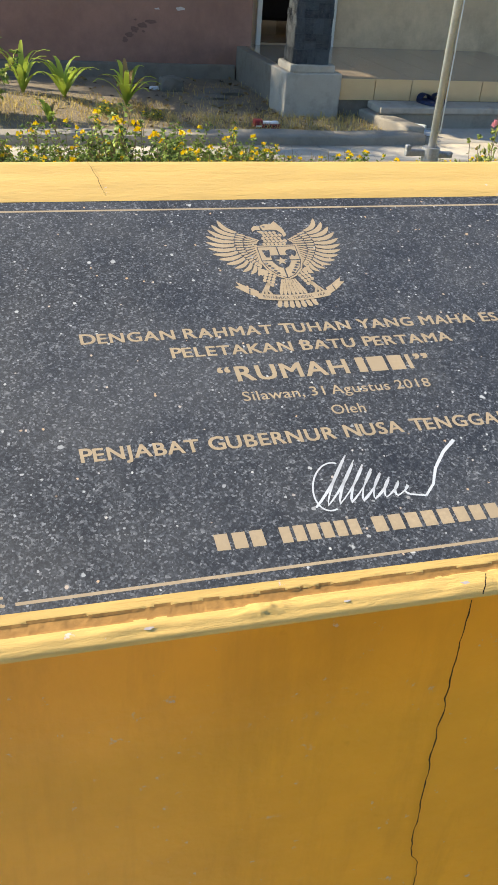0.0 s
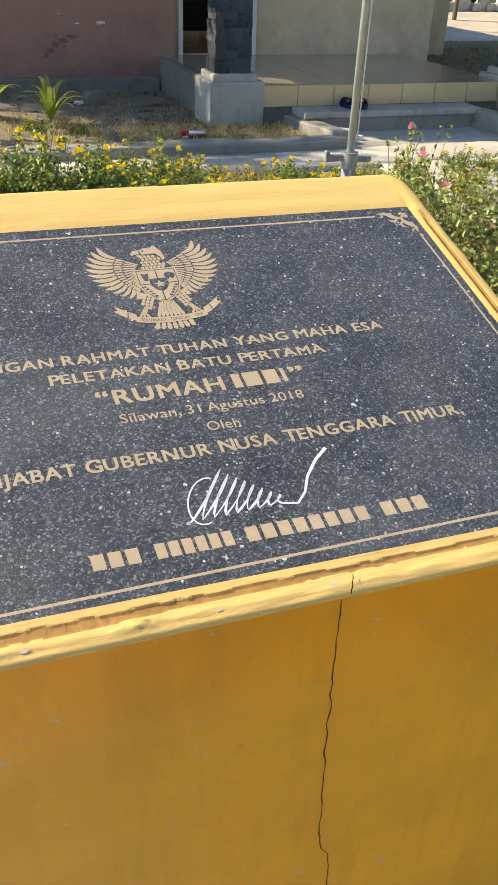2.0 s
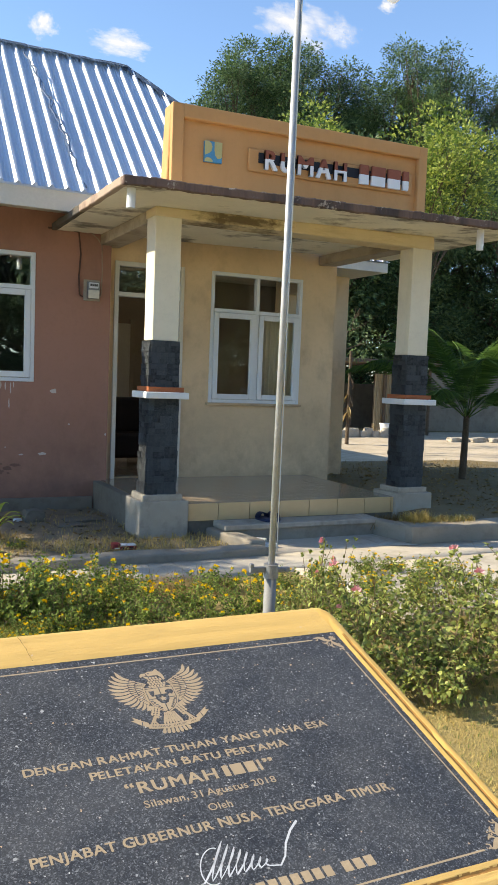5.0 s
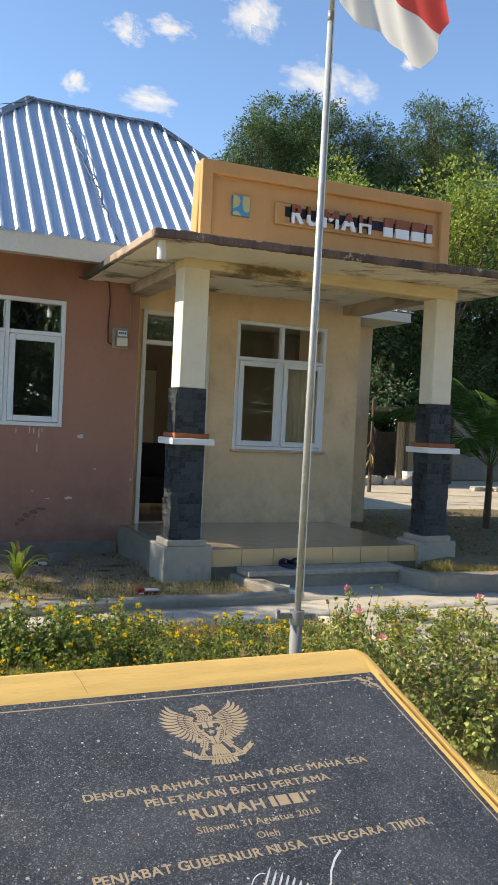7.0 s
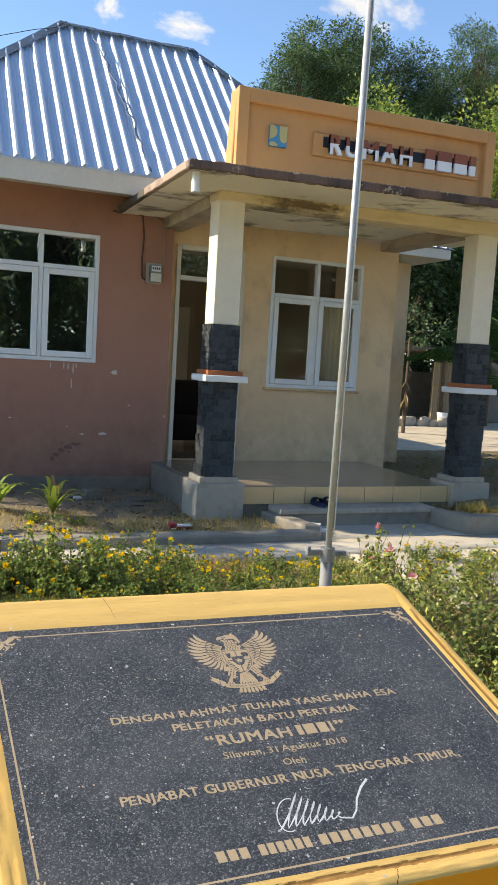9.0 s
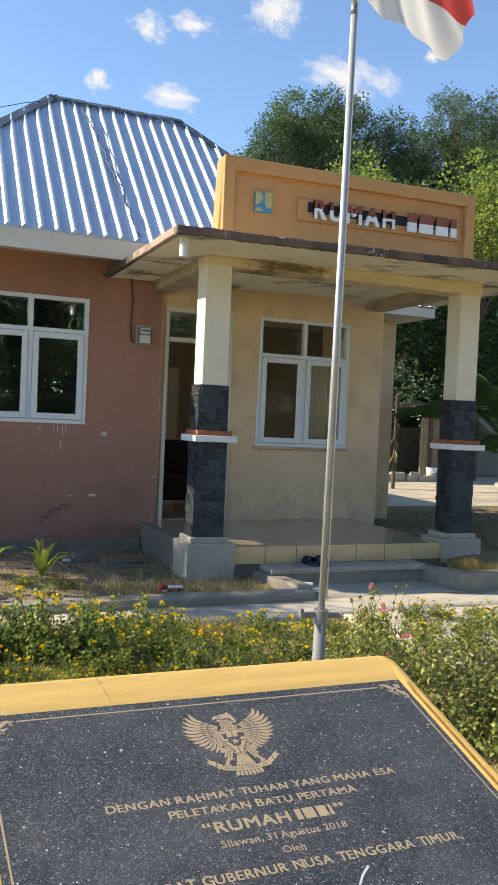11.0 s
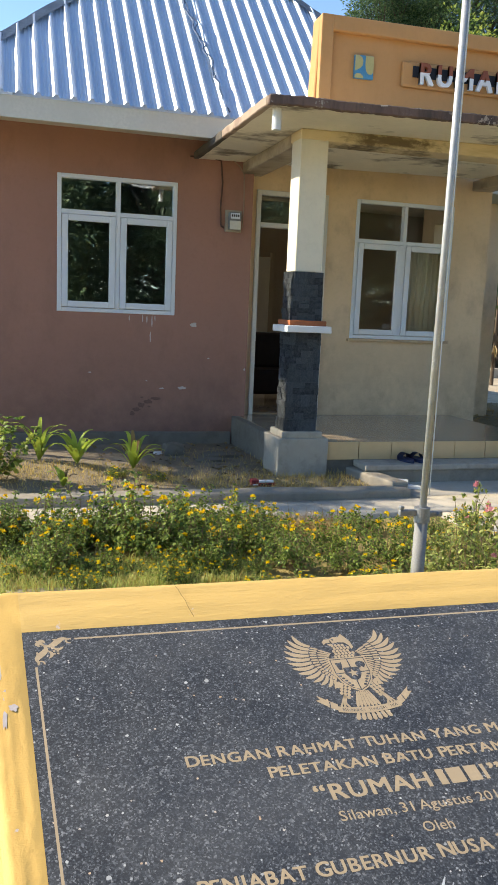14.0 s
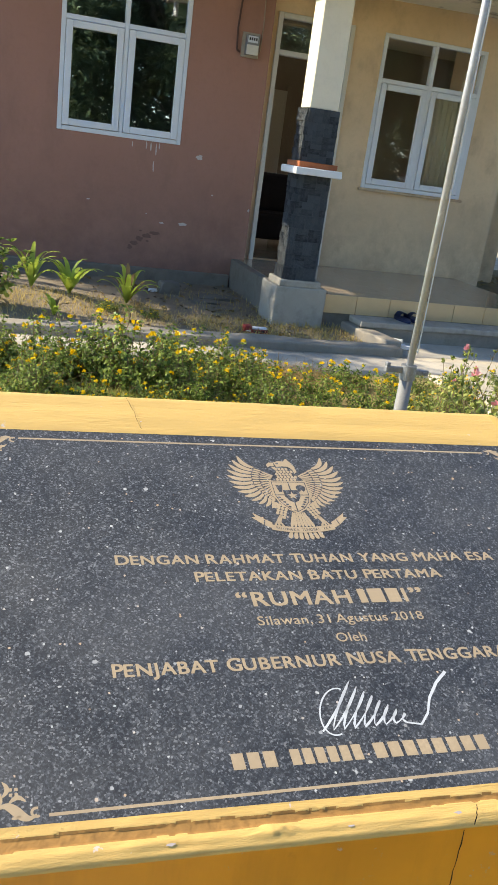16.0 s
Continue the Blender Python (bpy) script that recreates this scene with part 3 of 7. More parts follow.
def monument_body():
    """Rim and walls in one shell: a ring of mortar round the plaque, rounded outside and drawn down to the ground."""
    U0, U1 = 0.0830, 0.7205
    A0, A1 = 0.1165, 0.6985
    us = [U0 + (A0 - U0) * i / 8 for i in range(8)] + [A0 + (A1 - A0) * i / 300 for i in range(300)] + [A1 + (U1 - A1) * i / 10 for i in range(11)]
    top = [-0.062 + 0.060 * i / 13 for i in range(13)]
    mid = [-0.002 + 0.377 * i / 44 for i in range(44)]
    low = [i / 24 for i in range(25)]
    R = 0.026
    bm = bmesh.new()
    rows = []
    for j, v in enumerate(top + mid):
        rows.append((v, lambda u, v=v: v + 0.010 * (u - 0.114)))
    for t in low:
        rows.append((0.375 + 0.022 * t, lambda u, t=t: (1 - t) * (0.3712 + 0.021 * u) + t * (0.4020 + 0.0200 * (u - 0.17))))
    last_top, first_low = len(top), len(top) + len(mid)
    grid = {}
    for i, u in enumerate(us):
        for j, (v, vf) in enumerate(rows):
            vv = vf(u)
            k = min(1.0, max(0.0, (A0 - u) / (A0 - U0)))
            k2 = min(1.0, max(0.0, (u - A1) / (U1 - A1)))
            uu = u + vv * (0.049 + 0.026 * k + 0.001 * k2)
            if v < -0.062 + R:
                for cu, su in ((U0 + R, -1), (U1 - R, 1)):
                    if (u - cu) * su > 0:
                        d = Vector((u - cu, v - (-0.062 + R)))
                        m = max(abs(d.x), abs(d.y))
                        if d.length > 0:
                            d *= m / d.length
                            uu += cu + d.x - u
                            vv += (-0.062 + R) + d.y - v
            t = max(0.0, (v - 0.375) / 0.022)
            edge = min(u - U0, U1 - u, v + 0.062)
            if A0 < u < A1:
                h = 0.0016 + 0.0006 * noise.noise((u * 4, v * 60, 3)) + 0.0005 * noise.noise((u * 18, v * 160, 1))
            else:
                h = 0.0016 + 0.0010 * noise.noise((u * 70, v * 7, 3)) + 0.0008 * noise.noise((u * 140, v * 40, 1))
            if v <= -0.002 or u <= A0 or u >= A1:
                d_in = math.hypot(max(0.0, A0 - u, u - A1), max(0.0, -0.002 - v))
                if v < 0.375:
                    h = 0.0002 + (h - 0.0002) * min(1.0, d_in / 0.010)
            if edge < 0.004:
                h -= 0.003 * (1 - edge / 0.004) ** 2
            if t > 0:
                a0 = 0.25 + 0.05 * noise.noise((u * 30, 5, 1)) + 0.008 * noise.noise((u * 120, 5, 1))
                a1 = 0.40 + 0.06 * noise.noise((u * 16, 2, 0)) + 0.014 * noise.noise((u * 90, 2, 0)) + 0.48 * max(0.0, 0.46 - u)
                if a0 < t < a1:
                    h -= 0.0014 + 0.0005 * noise.noise((u * 14, 8, 0))
                h += 0.0028 * max(0.0, 1 - abs(u - 0.30) / 0.022) * max(0.0, 1 - abs(t - 0.62) / 0.25) * (0.6 + noise.noise((u * 160, t * 9, 0)))
                h += 0.0016 * max(0.0, 1 - abs(t - 0.72) / 0.2) * (0.7 + noise.noise((u * 35, t * 4, 6)))
                if t > 0.90:
                    h -= 0.0022 * ((t - 0.90) / 0.10) ** 2
            if k > 0 and v > 0.06:
                if abs(k - 0.40 - 0.12 * noise.noise((v * 22, 7, 0))) < 0.05 + 0.04 * noise.noise((v * 50, 1, 2)):
                    h -= 0.0013
                h += 0.0014 * noise.noise((u * 120, v * 90, 4)) * k
            if k2 > 0 and v > 0.02 and abs(k2 - 0.42 - 0.06 * noise.noise((v * 25, 4, 0))) < 0.06:
                h -= 0.003
            grid[i, j] = bm.verts.new(on_top(uu, vv, h))
    ni, nj = len(us), len(rows)
    for i in range(ni - 1):
        for j in range(nj - 1):
            if 8 <= i < 308 and last_top <= j < first_low:
                continue
            f = bm.faces.new([grid[i, j], grid[i, j + 1], grid[i + 1, j + 1], grid[i + 1, j]])
            f.smooth = True
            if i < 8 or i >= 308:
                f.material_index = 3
            if j >= first_low:
                u, t = (us[i] + us[i + 1]) / 2, (low[min(24, j - first_low)] + low[min(24, j - first_low + 1)]) / 2
                a0 = 0.25 + 0.05 * noise.noise((u * 30, 5, 1)) + 0.008 * noise.noise((u * 120, 5, 1))
                a1 = 0.40 + 0.06 * noise.noise((u * 16, 2, 0)) + 0.014 * noise.noise((u * 90, 2, 0)) + 0.48 * max(0.0, 0.46 - u)
                if a0 - 0.02 < t < a1 + 0.02:
                    f.material_index = 1
            if i >= 308 and j > last_top and 0.33 < (i + 0.5 - 308) / 10 < 0.5:
                f.material_index = 1
    ring = [grid[i, 0] for i in range(ni)] + [grid[ni - 1, j] for j in range(1, nj)]
    ring += [grid[i, nj - 1] for i in range(ni - 2, -1, -1)] + [grid[0, j] for j in range(nj - 2, 0, -1)]
    zs = [v.co.z for v in ring]
    front = {v for v in [grid[i, nj - 1] for i in range(ni)]}
    left = {grid[0, j] for j in range(nj)}
    last = ring
    for k, (drop, inset) in enumerate(((0.0012, 0.0), (0.0026, 0.004), (0.12, 0.005), (0.35, 0.004), (0.7, 0.003), (9.0, 0.0))):
        row = []
        for v, z in zip(ring, zs):
            p = Vector((v.co.x, v.co.y + (inset if v in front else 0), max(-0.05, z - drop)))
            if v in left:
                p.x -= (0.001, 0.004, 0.022, 0.025, 0.026, 0.028)[k] * min(1.0, (grid[0, 0].co.y - v.co.y) / 0.06)
            if k > 1:
                p += Vector((0.0, 0.0012 * noise.noise(p * 9), 0))
            row.append(bm.verts.new(p))
        n = len(ring)
        for i in range(n):
            f = bm.faces.new([last[i], last[(i + 1) % n], row[(i + 1) % n], row[i]])
            f.smooth = k > 1
            if k >= 1:
                isf = ring[i] in front and ring[(i + 1) % n] in front
                isl = ring[i] in left and ring[(i + 1) % n] in left
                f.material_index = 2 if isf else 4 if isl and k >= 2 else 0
        last = row
    bmesh.ops.recalc_face_normals(bm, faces=bm.faces[:])
    return bm


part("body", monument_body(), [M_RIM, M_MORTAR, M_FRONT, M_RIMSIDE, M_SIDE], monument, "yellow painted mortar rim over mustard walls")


def quad_strip(points, width, h, taper=False):
    """A flat band along points of the plaque (a, b)."""
    bm = bmesh.new()
    prev = None
    n = len(points)
    for i, p in enumerate(points):
        q = points[min(i + 1, n - 1)]
        o = points[max(i - 1, 0)]
        d = Vector((q[0] - o[0], q[1] - o[1]))
        d = d.normalized() if d.length else Vector((1, 0))
        w = width(i / (n - 1)) if callable(width) else width
        s = Vector((-d.y, d.x)) * w / 2
        pair = [bm.verts.new(on_plaque(p[0] + s.x, p[1] + s.y, h)), bm.verts.new(on_plaque(p[0] - s.x, p[1] - s.y, h))]
        if prev:
            bm.faces.new([prev[0], prev[1], pair[1], pair[0]])
        prev = pair
    return bm


def plaque_slab():
    bm = box(0, 1, 0, 1, 0, 1)
    for v in bm.verts:
        v.co = on_plaque(v.co.x * PW, v.co.y * PH, -0.014 if v.co.z < 0.5 else 0.0)
    bmesh.ops.recalc_face_normals(bm, faces=bm.faces[:])
    return bm


plaque = part("plaque", plaque_slab(), M_GRANITE, monument, "dark speckled granite plaque with bronze lettering")
INK = 0.00009


def engrave(text, a0, b0, a1, b1, cap, bold=0.0, name="inscription"):
    """One line of lettering from (a0, b0) to (a1, b1), the ends of its baseline. Bold lines are small capitals, struck several times."""
    bm = bmesh.new()
    x = 0.0
    for word in text.split(" "):
        runs = [(word, 1.0)]
        if bold and len(word) > 1:
            n = 2 if word[0] == "\u201c" else 1
            runs = [(word[:n], 1.0), (word[n:], 0.94 if cap < 0.014 else 0.98)]
        for run, size in runs:
            own, w = letters(run, size, spacing=1.10 if bold else 1.04)
            bmesh.ops.translate(own, verts=own.verts, vec=(x, 0, 0))
            merge(bm, own)
            x += w + ((0.06 if run[-1] in "PTY" else 0.13) if bold else 0.10)
        x += 0.40 + (0.07 if bold else 0.0)
    w = max(v.co.x for v in bm.verts)
    whole = bmesh.new()
    k = bold
    strikes = [(0, 0), (-k, k * 0.7), (k, k * 0.7), (-k, -k * 0.7), (k, -k * 0.7), (k, 0), (-k, 0)] if bold else [(0, 0), (0.016, 0.008)]
    for n, (dx, dy) in enumerate(strikes):
        own = bm.copy()
        for v in own.verts:
            s = (v.co.x + dx) / w
            v.co = on_plaque(a0 + (a1 - a0) * s, b0 + (b1 - b0) * s - (v.co.y + dy) * cap, INK + 0.000012 * n)
        merge(whole, own)
    bm.free()
    return part(name, whole, M_GOLD, plaque)


def bars(spans, b0, cap, slope=0.0, name="lettering_bar"):
    for s0, s1 in spans:
        bm = bmesh.new()
        bm.faces.new([bm.verts.new(on_plaque(a, b0 + slope * a + d, INK)) for a, d in ((s0, 0), (s1, 0), (s1, -cap), (s0, -cap))])
        part(name, bm, M_GOLD, plaque)


def uv_ab(u, v):
    """From slope coordinates to the plaque's own."""
    a = (u - 0.114) - 0.049 * v
    return a, v + 0.0045 - 0.010 * a


def line_of(text, u0, v0, u1, v1, cap, bold, name="inscription"):
    a0, b0 = uv_ab(u0, v0)
    a1, b1 = uv_ab(u1, v1)
    engrave(text, a0, b0, a1, b1, cap, bold, name)


line_of("DENGAN RAHMAT TUHAN YANG MAHA ESA", 0.2395, 0.1680, 0.5945, 0.1706, 0.0108, 0.028)
line_of("PELETAKAN BATU PERTAMA", 0.3037, 0.1876, 0.5315, 0.1895, 0.0108, 0.028)
line_of("\u201cRUMAH", 0.3347, 0.2148, 0.4345, 0.2152, 0.0152, 0.030)
a_, b_ = uv_ab(0.4430, 0.2153)
bars([(a_, a_ + 0.0068), (a_ + 0.0095, a_ + 0.0235), (a_ + 0.0265, a_ + 0.0385), (a_ + 0.0418, a_ + 0.0452)], b_, 0.0150, 0.0)
line_of("\u201d", 0.4925, 0.2153, 0.5035, 0.2153, 0.0152, 0.03)
line_of("Silawan, 31 Agustus 2018", 0.3470, 0.2340, 0.4948, 0.2350, 0.0092, 0.0)
line_of("Oleh", 0.4092, 0.2533, 0.4350, 0.2536, 0.0092, 0.0)
line_of("PENJABAT GUBERNUR NUSA TENGGARA TIMUR,", 0.2280, 0.2740, 0.6205, 0.2760, 0.0118, 0.028)
a_, b_ = uv_ab(0.3022, 0.3526)
for start, end, count in ((0.0, 0.0345, 3), (0.0425, 0.0985, 6), (0.1060, 0.2010, 8), (0.2100, 0.2485, 3)):
    wide = (end - start) / count
    bars([(a_ + start + wide * k, a_ + start + wide * (k + 0.76)) for k in range(count)], b_ - 0.0016, 0.0118, 0.004)
# the pen marks, as plain looping strokes
sa, sb = uv_ab(0.3775, 0.3330)


def loops(x0, x1, cycles, high0, high1, lean, lift):
    pts = []
    for k in range(cycles * 14 + 1):
        t = k / (cycles * 14)
        ph = 2 * math.pi * cycles * t - math.pi / 2
        high = high0 + (high1 - high0) * t ** 0.9
        y = high * (0.5 + math.asin(0.985 * math.sin(ph)) / math.pi) + lift * t
        pts.append((sa + x0 + (x1 - x0) * t + lean * y + 0.0022 * math.cos(ph), sb - 0.001 - y))
    return pts


part("pen_stroke", quad_strip(loops(-0.006, 0.060, 8, 0.048, 0.006, 0.78, 0.005), lambda s: 0.0014 + 0.0005 * math.sin(s * 90), INK), M_PEN, plaque)
part("pen_stroke", quad_strip([(sa + 0.012 - 0.013 * math.sin(t) - 0.006 * math.cos(t), sb - 0.019 + 0.019 * math.cos(t)) for t in np.linspace(-0.3, 3.5, 26)], 0.0012, INK * 1.6), M_PEN, plaque)
part("pen_stroke", quad_strip([(sa + 0.064, sb - 0.006), (sa + 0.0755, sb - 0.0035)], 0.0014, INK * 1.3), M_PEN, plaque)
part("pen_stroke", quad_strip([(sa + 0.0755, sb - 0.0035), (sa + 0.0845, sb - 0.0120), (sa + 0.092, sb - 0.025), (sa + 0.104, sb - 0.038), (sa + 0.1165, sb - 0.0475)], lambda s: 0.0016 + 0.0010 * s, INK), M_PEN, plaque)

# thin border lines and corner scrolls
for u0, v0, u1, v1 in ((0.1630, 0.0110, 0.6561, 0.0162), (0.1278, 0.0440, 0.1422, 0.3344), (0.1803, 0.3684, 0.6718, 0.3712), (0.6927, 0.0481, 0.7075, 0.3355)):
    part("border_line", quad_strip([uv_ab(u0, v0), uv_ab(u1, v1)], 0.0021, INK), M_GOLD, plaque)


def scroll(u, v, sx, sy, size=0.034):
    """A corner ornament: a curled leaf along each side, small leaves in the corner and four dots."""
    a0, b0 = uv_ab(u, v)

    def piece(points, width, flip):
        pts = [(a0 + sx * size * (q if flip else p), b0 + sy * size * (p if flip else q)) for p, q in points]
        part("scroll_leaf", quad_strip(pts, width, INK), M_GOLD, plaque)

    for flip in (False, True):
        s_ = np.linspace(0, 1, 15)
        piece([(0.20 + 0.70 * t, 0.13 + 0.13 * math.sin(5.2 * t + 0.5)) for t in s_], lambda t: size * (0.035 + 0.15 * math.sin(math.pi * t) ** 1.5), flip)
        piece([(0.90 + 0.09 * math.sin(q), 0.10 + 0.08 * math.cos(q)) for q in np.linspace(2.6, 6.6, 10)], size * 0.05, flip)
        piece([(0.42 + 0.30 * t, 0.30 + 0.10 * math.sin(3.0 * t)) for t in s_[::2]], lambda t: size * 0.09 * math.sin(math.pi * (0.08 + 0.85 * t)), flip)
        piece([(0.10 + 0.16 * t, 0.02 + 0.10 * t * t) for t in s_[::2]], lambda t: size * 0.10 * math.sin(math.pi * (0.1 + 0.85 * t)), flip)
        piece([(0.46 + 0.18 * t, 0.02 + 0.03 * t) for t in s_[::2]], lambda t: size * 0.07 * math.sin(math.pi * (0.1 + 0.85 * t)), flip)
    piece([(0.02 + 0.22 * t, 0.02 + 0.22 * t) for t in np.linspace(0, 1, 8)], lambda t: size * 0.11 * math.sin(math.pi * (0.08 + 0.85 * t)), False)
    for p, q in ((0.46, 0.46), (0.56, 0.46), (0.46, 0.56), (0.56, 0.56)):
        piece([(p - 0.03, q), (p + 0.03, q)], size * 0.06, False)


scroll(0.1275, 0.0095, 1, 1)
scroll(0.6920, 0.0125, -1, 1)
scroll(0.1425, 0.3690, 1, -1)
scroll(0.7095, 0.3725, -1, -1)

# ---- the eagle emblem, plain bronze shapes ----
EU, EV = 0.4146, 0.0850


def eag(x, y):
    """Emblem coordinates: x to the right, y up, in millimetres from the shield's centre."""
    a, b = uv_ab(EU + x / 1000, EV - y / 1000)
    return a, b


def fill(points, h=INK, mat=None, name="emblem_piece"):
    bm = bmesh.new()
    bm.faces.new([bm.verts.new(on_plaque(*eag(x, y), h)) for x, y in points])
    return part(name, bm, mat or M_GOLD, plaque)


def feather(p0, p1, bend, w, h=INK, tip=0.4):
    """A tapered plume from p0 to p1, bent sideways."""
    p0, p1 = Vector(p0), Vector(p1)
    d = p1 - p0
    s = Vector((-d.y, d.x)).normalized()
    left, right = [], []
    for k in range(9):
        t = k / 8
        c = p0 + d * t + s * bend * math.sin(math.pi * t)
        ww = w * (tip + (1 - tip) * t) * (1 if t < 0.75 else math.sqrt(max(0.0, 1 - ((t - 0.75) / 0.26) ** 2)))
        left.append(tuple(c + s * ww / 2))
        right.append(tuple(c - s * ww / 2))
    fill(left + right[::-1], h, name="feather")


def along(line, t):
    """The point at t (0 to 1) of a polyline."""
    f = t * (len(line) - 1)
    k = min(int(f), len(line) - 2)
    return Vector(line[k]).lerp(Vector(line[k + 1]), f - k)


WING_TIP = [(44, 55), (51.5, 48.5), (56.5, 40), (59.5, 30.5), (59.5, 21), (57, 12), (52.5, 4), (46.5, -3.5), (39.5, -10), (32, -14.5), (25, -17.5), (18.5, -19)]
WING_ARC = [(31, 38), (34.5, 31), (36, 23), (35.5, 14.5), (32, 7), (28, 0.5), (23.5, -5), (19, -9.5)]
WING_BAND = [(23.5, 34.5), (27.5, 28), (28.5, 20), (27.5, 12), (24.5, 5), (21, -1), (18, -5)]
WING_ROOT = [(12.5, 27), (16, 23), (17, 16), (17, 9), (16, 2)]


def quill(p0, p1, bend, w, h=INK):
    """A long curved feather, full along its length and drawn out to a point."""
    p0, p1 = Vector(p0), Vector(p1)
    d = p1 - p0
    s = Vector((-d.y, d.x)).normalized()
    left, right = [], []
    for k in range(11):
        t = k / 10
        c = p0 + d * t + s * bend * math.sin(math.pi * t)
        ww = w * (0.72 + 0.34 * math.sin(math.pi * min(1.0, t * 0.95))) * (1 if t < 0.6 else math.sqrt(max(0.0, 1 - ((t - 0.6) / 0.402) ** 2)))
        left.append(tuple(c + s * ww * 0.42))
        right.append(tuple(c - s * ww * 0.58))
    fill(left + right[::-1], h, name="feather")


for side in (-1, 1):
    flip = lambda p: (side * p[0], p[1])
    for k in range(14):
        t = k / 13
        quill(flip(along(WING_ARC, t)), flip(along(WING_TIP, t)), -side * (3.4 - 2.0 * t), (4.45 if k < 9 else 3.9) - 0.05 * k, INK * (1 + 0.012 * k))
    for k in range(16):
        t = (k + 0.3) / 16
        feather(flip(along(WING_BAND, t)), flip(along(WING_ARC, t) * 0.985), 0, 2.25, INK * 1.5, 0.8)
    for k in range(13):
        t = (k + 0.4) / 13
        feather(flip(along(WING_ROOT, t)), flip(along(WING_BAND, t) * 0.985), 0, 2.1, INK * 2.0, 0.62)
# neck scales, head, beak and crest
for r in range(5):
    for k in range(6 - r // 2):
        x = -9.5 + 3.6 * k + (r % 2) * 1.8 + 0.9 * (r // 2)
        y = 22 + 3.7 * r
        fill([(x + 1.6 * math.cos(q), y + 2.0 * math.sin(q)) for q in np.linspace(0, 2 * math.pi, 9)[:-1]], name="neck_scale")
fill([(-8, 46.5), (-3, 48.8), (2.5, 48.2), (6.5, 52.5), (9.5, 47.5), (12.5, 41), (13.5, 33), (10.5, 30.5), (9.6, 36), (6, 40.4), (0, 41), (-6, 40)], name="head")
fill([(-8.3, 46.2), (-13, 46.4), (-16.3, 43), (-15.7, 39.0), (-12.5, 41.2), (-8.3, 41)], name="beak")
fill([(-12, 39.6), (-8, 40), (-6, 37.3), (-10, 36.8)], name="beak")
fill([(-4.5 + 1.5 * math.cos(q), 45 + 1.1 * math.sin(q)) for q in np.linspace(0, 6.28, 8)[:-1]], INK * 2, M_GRANITE, "eye")
# shield: border, four fields and the heart with its star
SH = [(-19, 19.8), (19, 19.8), (19, 0), (15.5, -11), (8.5, -19.5), (0, -24.5), (-8.5, -19.5), (-15.5, -11), (-19, 0)]
fill(SH, INK * 4, name="shield")
fill([(x * 0.915, y * 0.93) for x, y in SH], INK * 4.6, M_GRANITE, "shield_line")
for qx in (-1, 1):
    fill([(qx * 0.6, 17.4), (qx * 16.6, 17.4), (qx * 16.6, 0.6), (qx * 0.6, 0.6)], INK * 5.2, name="shield_field")
    fill([(qx * 0.6, -0.6), (qx * 16.6, -0.6), (qx * 13.4, -10), (qx * 7, -17.8), (qx * 0.6, -21.5)], INK * 5.2, name="shield_field")
    for k in range(5):
        c = Vector((qx * (14 - 1.9 * k), -3.5 - 3.1 * k))
        fill([(c.x + 1.7 * math.cos(q), c.y + 1.3 * math.sin(q)) for q in np.linspace(0, 6.28, 8)[:-1]], INK * 6, M_GRANITE, "link")
fill([(-14, 14), (-10.5, 13), (-7, 14), (-7.8, 9), (-9, 4), (-12, 4), (-13.2, 9)], INK * 6, M_GRANITE, "bull_head")
fill([(11 + 5 * math.cos(q), 9.5 + 4.2 * math.sin(q)) for q in np.linspace(-0.3, 3.5, 10)] + [(9, 4), (11, 7), (13, 4)], INK * 6, M_GRANITE, "tree_sign")
fill([(-8, 6.5), (8, 6.5), (8, -2), (4.5, -8), (0, -10.5), (-4.5, -8), (-8, -2)], INK * 6.6, M_GRANITE, "heart_shield")
fill([(0 + (5.4 if k % 2 == 0 else 2.2) * math.sin(k * math.pi / 5), -1 + (5.4 if k % 2 == 0 else 2.2) * math.cos(k * math.pi / 5)) for k in range(10)], INK * 7.2, name="star")
# thighs, legs and tail
for side in (-1, 1):
    for r in range(5):
        for k in range(4 - (r > 1) - (r > 3)):
            x, y = side * (9.5 + 3.3 * k + 1.5 * r), -15.5 - 3.5 * r + 1.2 * k
            fill([(x + 1.65 * math.cos(q), y + 2.1 * math.sin(q)) for q in np.linspace(0, 6.28, 9)[:-1]], name="thigh_scale")
    feather((side * 17.5, -27), (side * 23.0, -38), side * 0.6, 4.6, INK, 0.8)
    for dx in (-3.4, 0, 3.4):
        feather((side * 22.5 + dx * 0.3, -34), (side * 23 + dx * 1.3, -41.5), 0, 2.6, INK * 5)
for k in range(7):
    x = -15 + 5 * k
    feather((x * 0.36, -23), (x * 0.74, -42), 0, 3.6)
    feather((x * 0.80, -44), (x * 1.08, -56 - 1.5 * math.cos(x / 8)), 0, 4.7)
for r in range(3):
    for k in range(3 + (r > 0)):
        x = -4.5 + 3.0 * k - (1.5 if r else 0)
        fill([(x + 1.2 * math.cos(q), -26 - 3.6 * r + 1.9 * math.sin(q)) for q in np.linspace(0, 6.28, 8)[:-1]], INK * 3, name="tail_scale")


def ribbon_arc(x):
    return -45.5 + 0.0042 * x * x


